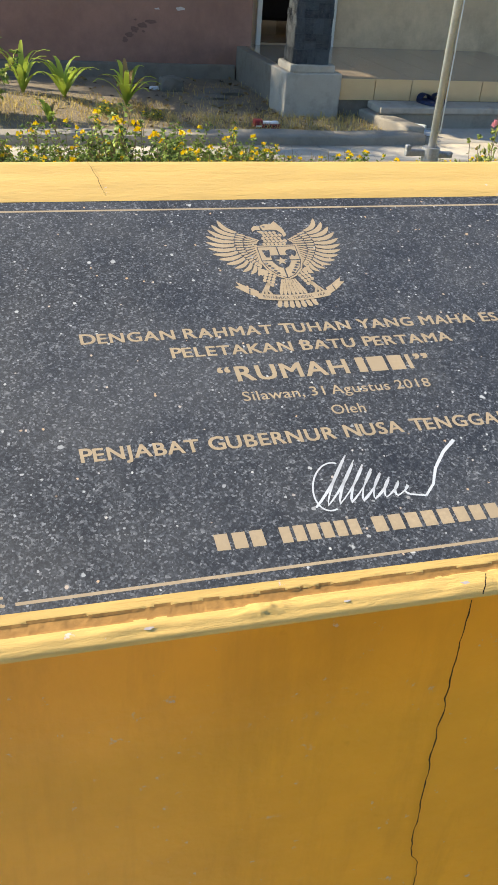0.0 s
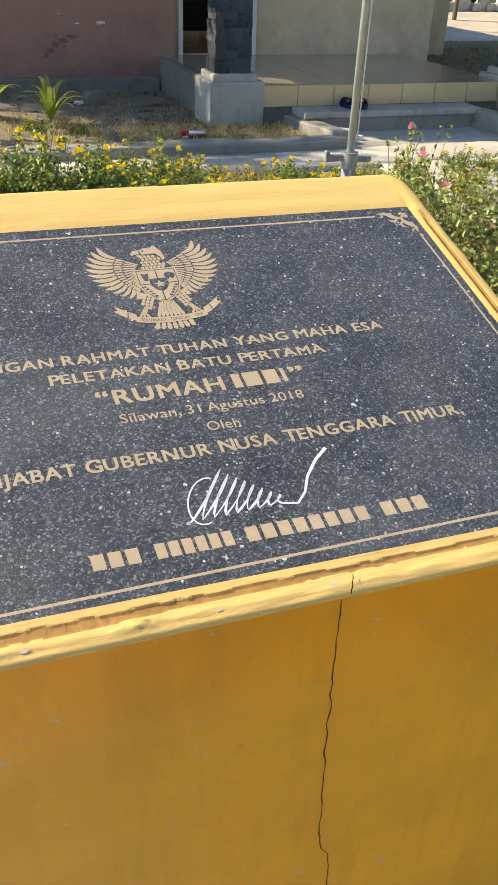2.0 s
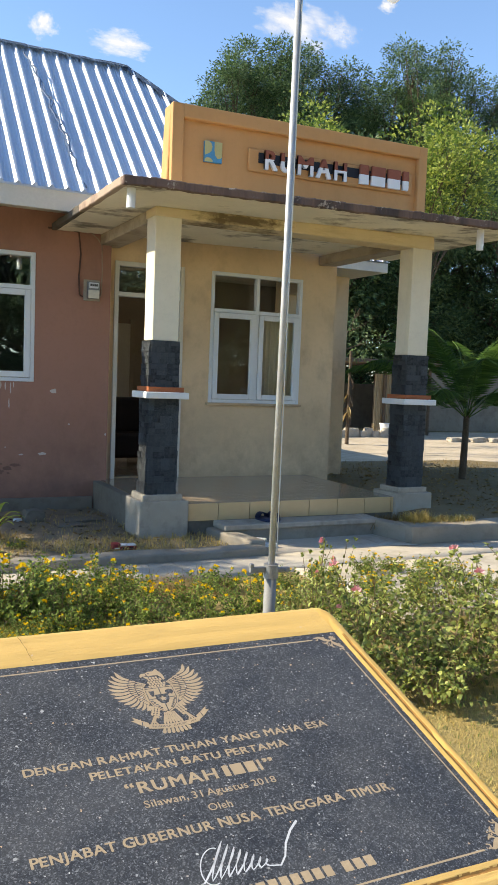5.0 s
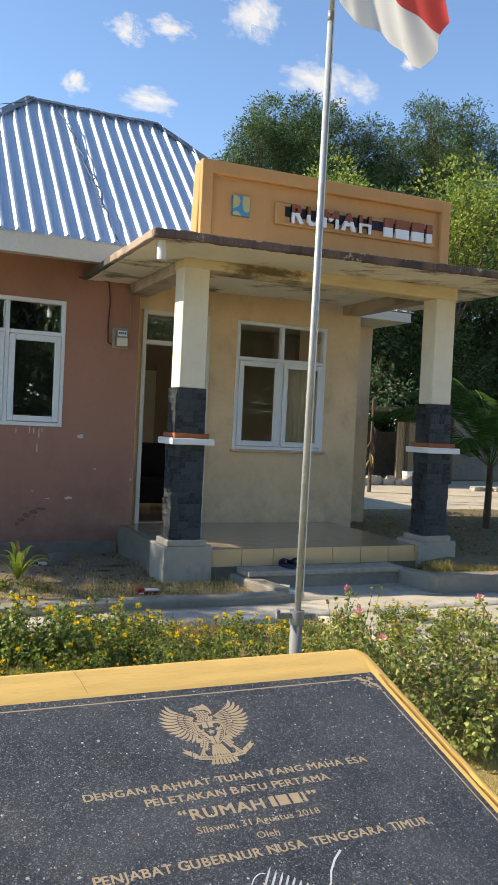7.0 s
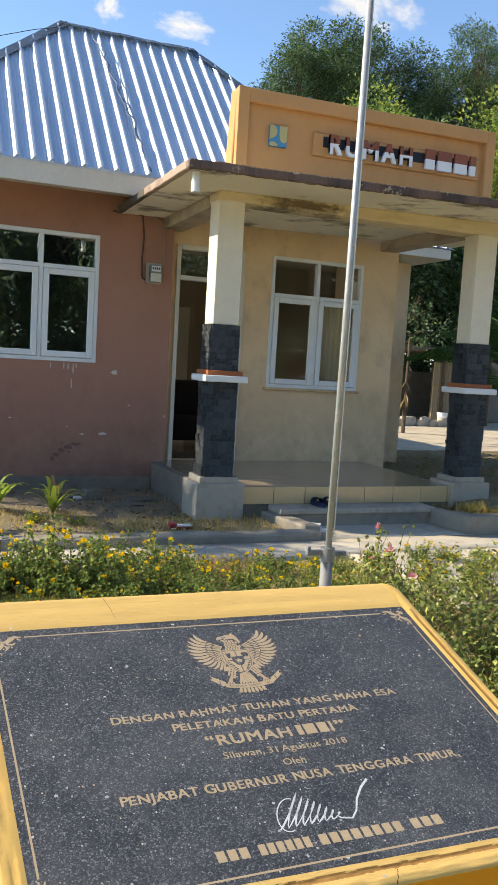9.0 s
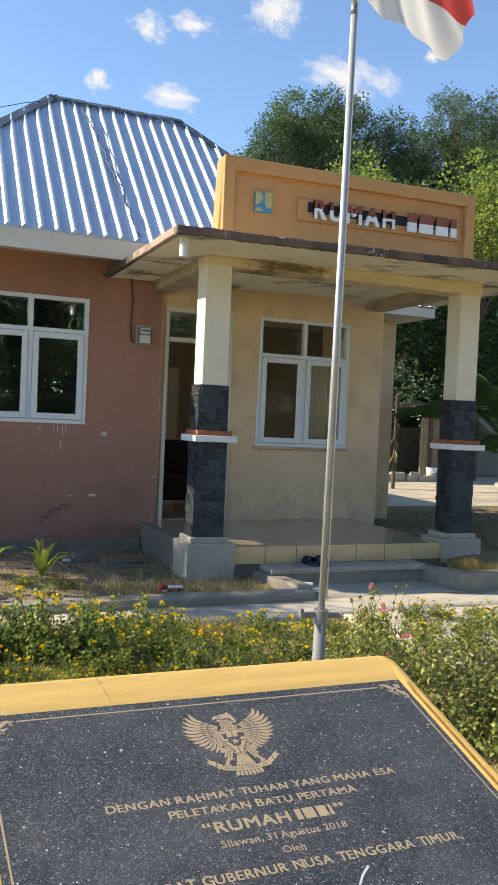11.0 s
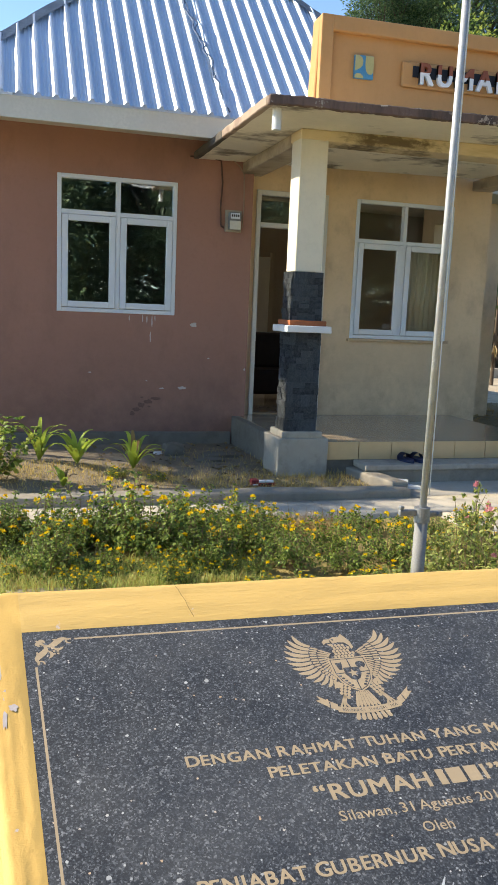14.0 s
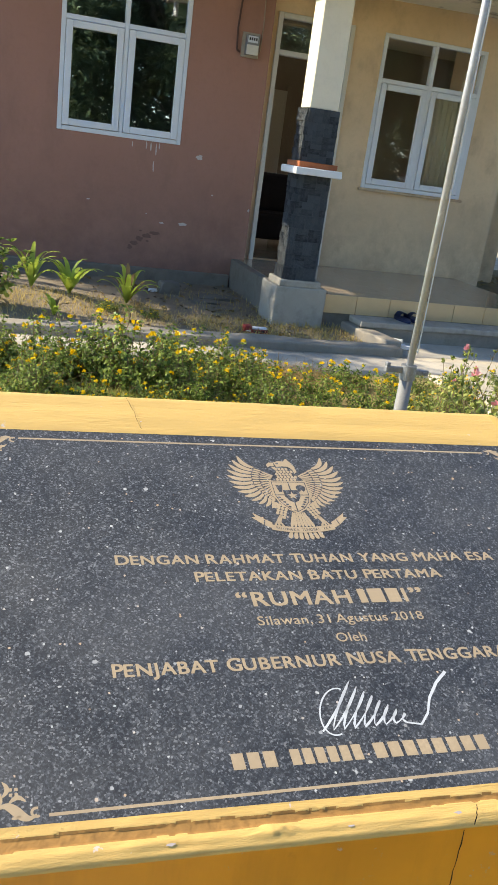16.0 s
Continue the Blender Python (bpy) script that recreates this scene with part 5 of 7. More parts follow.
# ---- porch slab, beams, parapet sign ----
def canopy():
    c = thing("porch_canopy", (4.1, 7.5, 2.9), "flat concrete porch canopy with mould-stained underside", "canopy", "", "structure")
    sl = box(2.02, 6.35, 6.27, RED_Y - 0.002, 3.030, 3.075)
    bmesh.ops.subdivide_edges(sl, edges=sl.edges[:], cuts=14, use_grid_fill=True)
    for v in sl.verts:
        v.co.z += 0.006 * noise.noise(v.co * 1.7)
    part("slab", sl, M_SLAB, c)
    eb = roughen(box(2.005, 6.365, 6.245, 6.30, 3.023, 3.097, 0.008, 1), 0.006, 9, 0)
    bmesh.ops.subdivide_edges(eb, edges=[e for e in eb.edges if e.calc_length() > 1], cuts=180)
    for v in eb.verts:
        v.co += Vector((0, 0.006 * noise.noise(v.co * 9) + 0.005 * noise.noise(v.co * 31), 0.004 * noise.noise(v.co * 5) + 0.007 * noise.noise(v.co * 24)))
    part("front_edge", eb, M_EDGE, c, "flaked brown front edge")
    for y0, y1, mat, label in ((6.30, 7.62, M_LIP, "bleached flaking side edge"), (7.62, RED_Y - 0.01, M_MOULD, "side edge black with mould")):
        lb = box(2.002, 2.06, y0, y1, 3.025, 3.10, 0.008, 1)
        bmesh.ops.subdivide_edges(lb, edges=[e for e in lb.edges if e.calc_length() > 1], cuts=40)
        for v in lb.verts:
            v.co += Vector((0.006 * noise.noise(v.co * 7), 0, 0.008 * noise.noise(v.co * 5)))
        part("side_edge", lb, mat, c, label)
    fb_ = roughen(box(2.53, 5.645, 6.972, 7.235, 2.945, 3.031, 0.008, 1), 0.003, 4, 3)
    for v in fb_.verts:
        v.co.z -= 0.018 * (v.co.x - 2.6) * max(0.0, min(1.0, (3.03 - v.co.z) / 0.07))
    part("front_beam", fb_, M_BEAM, c, "yellowed front beam with brown mould")
    for x in (2.535, 5.37):
        part("side_beam", roughen(box(x, x + 0.25, 7.235, TAN_Y - 0.002, 2.915, 3.031, 0.008, 1), 0.003, 4, 3), M_SIDEBEAM, c)
    for ob in c.children:
        for v in ob.data.vertices:
            v.co.z += 0.022 * (v.co.x + BASE[c.name].x - 2.6)
    return c


canopy()
part("outlet_pipe", rod((2.12, 6.40, 2.86), (2.12, 6.40, 3.05), 0.036, seg=16), M_LEDGE, bpy.data.objects["porch_canopy"], "short white drain pipe")
part("outlet_pipe", rod((5.76, 6.40, 2.90), (5.76, 6.40, 3.10), 0.036, seg=16), M_LEDGE, bpy.data.objects["porch_canopy"], "short white drain pipe")

sign = thing("parapet_sign", (4.05, 7.05, 3.10), "orange painted parapet with raised letters and a framed panel", "sign")
SX0, SX1, SZ1 = 2.650, 5.465, 3.947
pb = bmesh.new()
box(SX0, SX1, 6.985, 7.15, 3.10, SZ1, 0.02, 3, pb)
for v in pb.verts:
    if v.co.z < 3.5 and v.co.x < 3:
        v.co.x -= 0.03
part("panel", pb, M_SIGN, sign)
fr = bmesh.new()
box(SX0, SX0 + 0.11, 6.93, 7.0, 3.10, SZ1, 0.012, 2, fr)
box(SX1 - 0.11, SX1, 6.93, 7.0, 3.10, SZ1, 0.012, 2, fr)
box(SX0 + 0.10, SX1 - 0.10, 6.932, 7.0, SZ1 - 0.125, SZ1, 0.012, 2, fr)
part("panel_border", fr, M_SIGN, sign)
part("letter_board", box(3.42, 5.31, 6.955, 6.99, 3.45, 3.665, 0.02, 2), M_SIGN, sign)
part("backing_bar", box(3.52, 5.255, 6.944, 6.956, 3.535, 3.628, 0.002, 1), M_BLACKBAR, sign, "black backing strip")
lg = part("emblem_plate", box(2.975, 3.150, 6.955, 6.986, 3.475, 3.662, 0.003, 1), M_BLUE, sign, "square blue plate with yellow curves")
for outline in ([(0.0, 0.30), (0.0, 1.0), (0.20, 1.0), (0.36, 0.92), (0.43, 0.75), (0.40, 0.55), (0.25, 0.42)],
                [(0.55, 1.0), (1.0, 1.0), (1.0, 0.30), (0.90, 0.20), (0.72, 0.20), (0.60, 0.34), (0.55, 0.6)],
                [(0.0, 0.0), (0.0, 0.12), (0.12, 0.20), (0.30, 0.20), (0.45, 0.10), (0.48, 0.0)]):
    ring = bmesh.new()
    ring.faces.new([ring.verts.new((2.977 + 0.171 * p, 6.9535, 3.477 + 0.183 * q)) for p, q in outline])
    part("yellow_field", ring, M_YELLOWLOGO, lg)


def sign_letter(bm, name="letter"):
    """Red above, white below, like the flag."""
    bm.normal_update()
    geom = bm.verts[:] + bm.edges[:] + bm.faces[:]
    bmesh.ops.bisect_plane(bm, geom=geom, plane_co=(0, 0, 3.572), plane_no=(0, 0, 1))
    for f in bm.faces:
        f.material_index = 0 if f.calc_center_median().z > 3.572 else 1
    part(name, bm, [M_LETRED, M_LETWHITE], sign)


lx = 3.575
for ch, wid in (("R", 0.135), ("U", 0.145), ("M", 0.175), ("A", 0.165), ("H", 0.145)):
    b = bmesh.new()
    for n, (dx, dz) in enumerate(((0, 0), (0.007, 0.004), (-0.007, -0.004), (0.007, -0.004), (-0.007, 0.004))):
        own, w = letters(ch, 0.182, depth=0.03 - 0.0006 * n)
        for v in own.verts:
            v.co = Vector((lx + 0.007 + dx + v.co.x * (wid - 0.014) / w, 6.944 - v.co.z, 3.479 + dz + v.co.y))
        merge(b, own)
    sign_letter(b)
    lx += wid + 0.035
lx = 4.635
for wid in (0.105, 0.165, 0.150, 0.070):
    sign_letter(box(lx, lx + wid, 6.914, 6.944, 3.478, 3.668, 0.003, 1), "letter_bar")
    lx += wid + 0.035

for ob in sign.children_recursive:
    for v in ob.data.vertices:
        v.co.z += 0.011 * (v.co.x + BASE[sign.name].x - 2.6)

# ---- roof ----
EY, EZ, RY, RZ = 8.00, 3.285, 10.14, 5.345
RL, RR = 1.549, 3.195
CL, CR = RL - (RY - EY), RR + (RY - EY)


def ribbed(e0, e1, limit, along, rise, pitch_=0.158):
    """Ribbed sheet: profile points along the eave, each run up to its own limit."""
    prof = [(0.0, 0.0), (0.022, 0.030), (0.040, 0.031), (0.062, 0.0), (0.086, 0.0), (0.091, 0.005), (0.098, 0.005), (0.103, 0.0), (0.124, 0.0), (0.129, 0.005), (0.136, 0.005), (0.141, 0.0)]
    pts, s = [], e0
    while s < e1:
        for o, h in prof:
            if s + o < e1:
                pts.append((s + o, h))
        s += pitch_
    pts.append((e1, 0.0))
    return [(s, h, limit(s)) for s, h in pts]


def roof_front():
    bm = bmesh.new()
    lim = lambda x: min(RY - EY, x - CL, CR - x)
    prev = None
    slope_n = Vector((0, -(RZ - EZ), RY - EY)).normalized()
    for x, h, L in ribbed(CL + 0.02, CR - 0.02, lim, None, None):
        k = L / (RY - EY)
        steps = []
        for t in (0.0, 0.33, 0.66, 1.0):
            steps.append(bm.verts.new(Vector((x, EY + L * t, EZ + (RZ - EZ) * k * t)) + slope_n * (h + 0.004 * noise.noise((x * 2, t * 3, 0)))))
        if prev:
            for i in range(3):
                bm.faces.new([prev[i], steps[i], steps[i + 1], prev[i + 1]])
        prev = steps
    return bm


main_roof = thing("roof_main", (2.4, 9.5, 3.2), "ribbed zinc hip roof, bluish and sunlit", "roof", "", "structure")
part("front_sheet", roof_front(), M_ROOF, main_roof)


def roof_flat(points, name):
    bm = bmesh.new()
    bm.faces.new([bm.verts.new(p) for p in points])
    bmesh.ops.solidify(bm, geom=bm.faces[:], thickness=0.02)
    part(name, bm, M_ROOF, main_roof)


BY = 2 * RY - EY
roof_flat([(CL, EY, EZ), (RL, RY, RZ), (CL, BY, EZ)], "west_sheet")
roof_flat([(CR, EY, EZ), (CR, BY, EZ), (RR, RY, RZ)], "east_sheet")
roof_flat([(CL, BY, EZ), (RL, RY, RZ), (RR, RY, RZ), (CR, BY, EZ)], "rear_sheet")


def cap(p, q, w=0.10):
    bm = bmesh.new()
    p, q = Vector(p), Vector(q)
    d = (q - p).normalized()
    side = d.cross(Vector((0, 0, 1))).normalized()
    n = 26
    prev = None
    for i in range(n + 1):
        c = p + (q - p) * i / n + Vector((0, 0, 0.036 + 0.010 * noise.noise((i * 0.7, p.x, 0))))
        row = [bm.verts.new(c + side * w + Vector((0, 0, -w * 0.62))), bm.verts.new(c), bm.verts.new(c - side * w + Vector((0, 0, -w * 0.62)))]
        if prev:
            for a in (0, 1):
                bm.faces.new([prev[a], prev[a + 1], row[a + 1], row[a]])
        prev = row
    bmesh.ops.solidify(bm, geom=bm.faces[:], thickness=0.004)
    part("ridge_cap", bm, M_CAP, main_roof)


cap((RL, RY, RZ), (RR, RY, RZ))
cap((CL, EY, EZ), (RL, RY, RZ))
cap((CR, EY, EZ), (RR, RY, RZ))
fas = bmesh.new()
box(CL + 0.02, 5.4, EY + 0.03, EY + 0.055, EZ - 0.200, EZ - 0.012, 0.002, 1, fas)
box(CL + 0.02, CL + 0.045, EY + 0.055, BY, EZ - 0.20, EZ - 0.012, 0.002, 1, fas)
part("fascia_board", fas, M_FASCIA, main_roof, "white fascia board under the eave")
part("soffit", box(CL + 0.05, 5.4, EY + 0.056, RED_Y - 0.001, EZ - 0.085, EZ - 0.07), M_FASCIA, main_roof)

wing = thing("roof_wing", (6.2, 10.5, 3.1), "ribbed zinc roof of the set-back wing", "roof", "", "structure")


def wing_front():
    bm = bmesh.new()
    x0, x1, ye, ze = 5.0, 6.87, 9.46, 3.215
    prev = None
    for x, h, L in ribbed(x0, x1, lambda x: min(1.9, x1 - x + 0.001), None, None):
        a = bm.verts.new((x, ye, ze + h))
        b = bm.verts.new((x, ye + L, ze + 0.72 * L + h))
        if prev:
            bm.faces.new([prev[0], a, b, prev[1]])
        prev = (a, b)
    return bm


part("front_sheet", wing_front(), M_ROOF, wing)
wb = bmesh.new()
wb.faces.new([wb.verts.new(p) for p in ((6.87, 9.46, 3.215), (6.87, 12.6, 3.215), (4.97, 11.36, 4.585))])
wb.faces.new([wb.verts.new(p) for p in ((4.97, 11.36, 4.585), (6.87, 12.6, 3.215), (5.0, 12.6, 3.215))])
part("end_sheet", wb, M_ROOF, wing)
wf = bmesh.new()
box(5.0, 6.85, 9.49, 9.515, 3.075, 3.202, 0.002, 1, wf)
box(6.826, 6.85, 9.515, 12.5, 3.075, 3.202, 0.002, 1, wf)
part("fascia_board", wf, M_FASCIA, wing, "white fascia board")
part("soffit", box(5.0, 6.82, 9.52, 12.3, 3.075, 3.087), M_FASCIA, wing)


# plain block and roof added behind the house, out of view, to shade the lawn
solid("wall_rear_room", box(1.0, 5.55, 13.9, 17.9, 0.0, 3.08), M_TAN, "plain ochre block added out of view to shade the lawn", "wall", "structure")
shade_roof = thing("roof_rear", (3.3, 15.0, 3.1), "plain zinc roof of the added shade block", "roof", "", "structure")
rb_ = bmesh.new()
for xa, za, xb, zb in ((0.6, 3.12, 3.3, 4.3), (3.3, 4.3, 5.9, 3.12)):
    f = rb_.faces.new([rb_.verts.new(p) for p in ((xa, 13.7, za), (xb, 13.7, zb), (xb, 18.2, zb), (xa, 18.2, za))])
bmesh.ops.solidify(rb_, geom=rb_.faces[:], thickness=0.02)
part("sheet", rb_, M_ROOF, shade_roof)
# ---- porch tiles ----
tile_mesh = mesh_of("tile", box(-0.5, 0.5, -0.5, 0.5, -0.5, 0.5, 0.012, 1), M_TILE)
ftile_mesh = mesh_of("tile", box(-0.5, 0.5, -0.5, 0.5, -0.5, 0.5, 0.006, 1), M_FLOORTILE)


def tile(parent, mesh, centre, size):
    o = new("tile", mesh)
    o.parent = parent
    o.location = Vector(centre) - BASE[parent.name]
    o.scale = size


x = 2.915
while x < 5.31:
    w = min(0.333, 5.315 - x)
    tile(porch_riser, tile_mesh, (x + w / 2, 6.987, 0.249), (w - 0.005, 0.02, 0.164))
    x += 0.335
for i in range(8):
    for j in range(6):
        x0, x1 = 2.60 + 0.34 * i, min(2.60 + 0.34 * (i + 1), 5.318)
        y0, y1 = 6.978 + 0.33 * j, min(6.978 + 0.33 * (j + 1), TAN_Y - 0.003)
        if x1 - x0 > 0.05 and y1 - y0 > 0.05:
            tile(porch_floor, ftile_mesh, ((x0 + x1) / 2, (y0 + y1) / 2, FLOOR - 0.006), (x1 - x0 - 0.004, y1 - y0 - 0.004, 0.012))

# ---- fixtures on the red wall ----
meter = thing("electric_meter", (2.445, RED_Y, 2.31), "grey electric meter box on the red wall", "meter")
part("back_plate", box(2.335, 2.515, RED_Y - 0.02, RED_Y, 2.325, 2.55, 0.006), M_CONC, meter)
part("case", box(2.365, 2.495, RED_Y - 0.085, RED_Y - 0.02, 2.345, 2.525, 0.012, 3), M_STEEL, meter)
part("display", box(2.375, 2.475, RED_Y - 0.099, RED_Y - 0.094, 2.455, 2.515, 0.003, 1), M_WHITE, meter, "pale display window")
part("cover", box(2.365, 2.485, RED_Y - 0.104, RED_Y - 0.094, 2.345, 2.435, 0.006, 2), M_FASCIA, meter)
for k in range(4):
    part("label_bar", box(2.385 + 0.022 * k, 2.40 + 0.022 * k, RED_Y - 0.1, RED_Y - 0.0985, 2.475, 2.50), M_DARK, meter)
for ob in meter.children:
    ob.location += Vector((0.022, 0, -0.022))
M_CABLE = plain("brown_cable_sheath", (0.10, 0.045, 0.035), 0.6)
solid("cable", tube([(1.96, 8.73, 3.03), (2.20, 8.735, 3.035), (2.29, 8.735, 3.02), (2.315, 8.735, 2.80), (2.30, 8.735, 2.55), (2.31, 8.735, 2.36), (2.345, 8.735, 2.34)], 0.009), M_CABLE, "dark cable clipped along the wall to the meter", "cable")
solid("cable", tube([(2.42, 8.735, 3.03), (2.50, 8.735, 2.97), (2.545, 8.735, 2.90), (2.555, 8.735, 2.60), (2.545, 8.735, 2.36), (2.50, 8.735, 2.345)], 0.006), M_LIP, "pale brown conduit beside the electric meter", "cable")
wire = [Vector((-6.0, 9.9, 4.05)), Vector((-2.5, 9.9, 4.25)), Vector((-0.8, 9.9, 4.50)), Vector((0.24, 9.9, 4.75)), Vector((0.54, 9.9, 4.875)), Vector((0.90, 9.9, 5.01)), Vector((1.23, 9.9, 5.135)), Vector((1.47, 9.95, 5.22)), Vector((1.62, 10.12, 5.38))]
solid("power_cable", tube(wire, 0.004), M_DARK, "black overhead cable that meets the roof ridge", "cable")
rng = random.Random(3)
lie = []
for k in range(60):
    t = k / 59
    s = 1 - t
    sway = 0.010 * math.sin(t * 46) + 0.008 * math.sin(t * 83 + 1)
    lie.append(Vector((1.86 + 0.30 * t + 0.03 * math.sin(t * 3.1) + sway, EY + 0.03 + (RY - EY - 0.06) * s, EZ + (RZ - EZ) * s + 0.062 + 0.012 * math.sin(t * 31))))
solid("roof_cable", tube(lie[6:], 0.009, 6), M_BLUECABLE, "dark cable lying down the zinc roof", "cable")
loose = [p + Vector((0.022 + 0.02 * math.sin(k * 0.9), 0, 0.0)) for k, p in enumerate(lie[12:48])]
solid("roof_cable", tube(loose, 0.007, 6), M_BLUECABLE, "loose twisted strand beside the roof cable", "cable")


def splash(name, x, z, w, h, label, group, seed, mat=None):
    """A thin irregular patch of pale paint or filler on the wall."""
    bm = bmesh.new()
    ring = []
    for k in range(22):
        a = 2 * math.pi * k / 22
        q = 1 + 0.55 * noise.noise((math.cos(a) * 1.4 + seed * 3.1, math.sin(a) * 1.4, seed)) + 0.18 * noise.noise((math.cos(a) * 6, math.sin(a) * 6, seed))
        ring.append(bm.verts.new((x + w / 2 + w / 2 * q * math.cos(a), RED_Y - 0.003, z + h / 2 + h / 2 * q * math.sin(a))))
    f = bm.faces.new(ring)
    r = bmesh.ops.extrude_face_region(bm, geom=[f])
    bmesh.ops.translate(bm, verts=[e for e in r["geom"] if isinstance(e, bmesh.types.BMVert)], vec=(0, 0.004, 0))
    solid(name, bm, mat or M_SPLASH, label, "splash", "", group)


M_SPLASH = plain("flaked_pale_paint", (0.64, 0.58, 0.54), 0.8, large=40, fine=200, var=0.3)
for k, (x, z, w, h) in enumerate(((2.02, 1.29, 0.075, 0.04), (1.90, 0.62, 0.09, 0.028), (1.70, 0.62, 0.05, 0.014), (2.63, 0.83, 0.02, 0.03), (1.55, 0.70, 0.02, 0.012), (0.95, 0.78, 0.03, 0.012), (2.22, 0.95, 0.02, 0.015))):
    splash("paint_splash", x, z, w, h, "small flaked pale spot on the red wall", "flaked spots", k)
for k, (x, z, h) in enumerate(((1.36, 1.33, 0.05), (1.50, 1.33, 0.06), (1.545, 1.31, 0.08), (1.60, 1.27, 0.12), (1.585, 1.12, 0.10), (1.63, 1.34, 0.05))):
    splash("paint_drip", x, z, 0.011, h, "pale paint drip below the window", "paint drips", k + 20)

M_SCAR = plain("bared_dark_plaster", (0.225, 0.125, 0.095), 0.9, large=30, fine=160, var=0.35)
for k, (x, z, w, h) in enumerate(((1.39, 0.33, 0.05, 0.05), (1.42, 0.38, 0.08, 0.04), (1.47, 0.42, 0.08, 0.05), (1.53, 0.46, 0.10, 0.045), (1.61, 0.50, 0.11, 0.03), (1.58, 0.42, 0.03, 0.02), (1.50, 0.52, 0.03, 0.015))):
    splash("paint_scar", x, z, w, h, "scraped dark spot on the red wall", "scraped spots", k + 60, M_SCAR)

# ---- small things on the ground ----
def lump(name, centre, size, mat, label, category, seed=0):
    bm = bmesh.new()
    bmesh.ops.create_icosphere(bm, subdivisions=3, radius=1.0)
    for v in bm.verts:
        p = v.co.copy()
        p = Vector((max(-0.7, min(0.7, p.x)), max(-0.7, min(0.7, p.y)), max(-0.7, min(0.7, p.z)))) * 1.4
        p *= 1 + 0.18 * noise.noise(v.co * 1.6 + Vector((seed, 0, 0)))
        v.co = Vector((centre[0] + p.x * size[0] / 2, centre[1] + p.y * size[1] / 2, centre[2] + (p.z + 0.8) * size[2] / 2))
    return solid(name, bm, mat, label, category)


lump("stone_block", (1.73, 8.08, 0.02), (0.20, 0.16, 0.14), M_DARKCONC, "grey broken block lying by the wall", "stone", 1)
lump("stone_block", (2.19, 7.98, 0.02), (0.36, 0.22, 0.04), M_DARKCONC, "flat grey slab fragment on the soil", "stone", 4)
lump("stone_block", (2.02, 7.72, 0.02), (0.30, 0.17, 0.035), M_DARKCONC, "flat grey slab fragment on the soil", "stone", 6)
lump("paper_scrap", (1.58, 8.10, 0.03), (0.08, 0.06, 0.03), M_LEDGE, "crumpled white paper on the soil", "litter", 2)
toy = thing("toy_car", (2.20, 6.56, 0.03), "broken red and white plastic toy on the soil", "toy")
part("cab", box(2.085, 2.150, 6.52, 6.60, 0.030, 0.092, 0.010), M_PLASTICRED, toy, "red plastic cab")
part("body", box(2.150, 2.300, 6.525, 6.595, 0.028, 0.062, 0.006), M_PLASTICRED, toy, "red plastic body")
part("white_trim", box(2.145, 2.285, 6.53, 6.59, 0.062, 0.078, 0.005), M_LEDGE, toy, "white plastic trim")
for dx in (0.0, 0.035, 0.07):
    part("window_bar", box(2.165 + dx, 2.187 + dx, 6.521, 6.526, 0.040, 0.055, 0.002, 1), M_DARK, toy)
part("stripe", box(2.095, 2.140, 6.516, 6.521, 0.045, 0.055, 0.001, 1), M_LEDGE, toy)


def slipper(x, y, z, turn, mat, name="slipper", label="navy rubber slipper standing on the step"):
    s = thing(name, (x, y, z), label, "slipper", "slippers")
    sole = bmesh.new()
    ring = []
    for k in range(24):
        a = 2 * math.pi * k / 24
        ring.append((0.048 * math.cos(a) * (1 + 0.18 * math.sin(a)), 0.125 * math.sin(a)))
    low = [sole.verts.new((px + x, py + y, z)) for px, py in ring]
    top = [sole.verts.new((px + x, py + y, z + 0.028)) for px, py in ring]
    sole.faces.new(low[::-1])
    sole.faces.new(top)
    for k in range(24):
        sole.faces.new([low[k], low[(k + 1) % 24], top[(k + 1) % 24], top[k]])
    part("sole", sole, mat, s)
    band = bmesh.new()
    prev = None
    for k in range(9):
        a = math.pi * k / 8
        r = [band.verts.new((x + 0.052 * math.cos(a), y + dy, z + 0.02 + 0.055 * math.sin(a))) for dy in (-0.015, 0.075)]
        if prev:
            band.faces.new([prev[0], r[0], r[1], prev[1]])
        prev = r
    bmesh.ops.solidify(band, geom=band.faces[:], thickness=0.005)
    part("strap", band, mat, s)
    s.rotation_euler = (0, 0, turn)
    return s


slipper(3.68, 6.86, 0.168, 0.1, M_NAVY)
slipper(3.80, 6.865, 0.168, -0.12, M_NAVY)
slipper(3.50, 6.48, 0.002, 0.9, M_LEDGE, label="white rubber slipper on the concrete apron")

# ---- flagpole and flag ----
PX, PY = 1.905, 3.355
pole = thing("flagpole", (PX, PY, 0.0), "galvanised steel flagpole with a clamped lower pipe", "flagpole")
part("lower_pipe", rod((PX - 0.004, PY, -0.05), (PX, PY, 0.615), 0.030, seg=20), M_OLDPIPE, pole, smooth=True)
part("upper_pipe", rod((PX + 0.002, PY, 0.60), (PX + 0.024, PY, 3.50), 0.0162, 0.0142, seg=18), M_POLE, pole, smooth=True)
part("upper_pipe", rod((PX + 0.024, PY, 3.50), (PX + 0.032, PY, 4.40), 0.0115, seg=18), M_POLE, pole, smooth=True)
part("collar", rod((PX + 0.0245, PY, 3.47), (PX + 0.0245, PY, 3.52), 0.0155, seg=18), M_STEEL, pole, smooth=True)
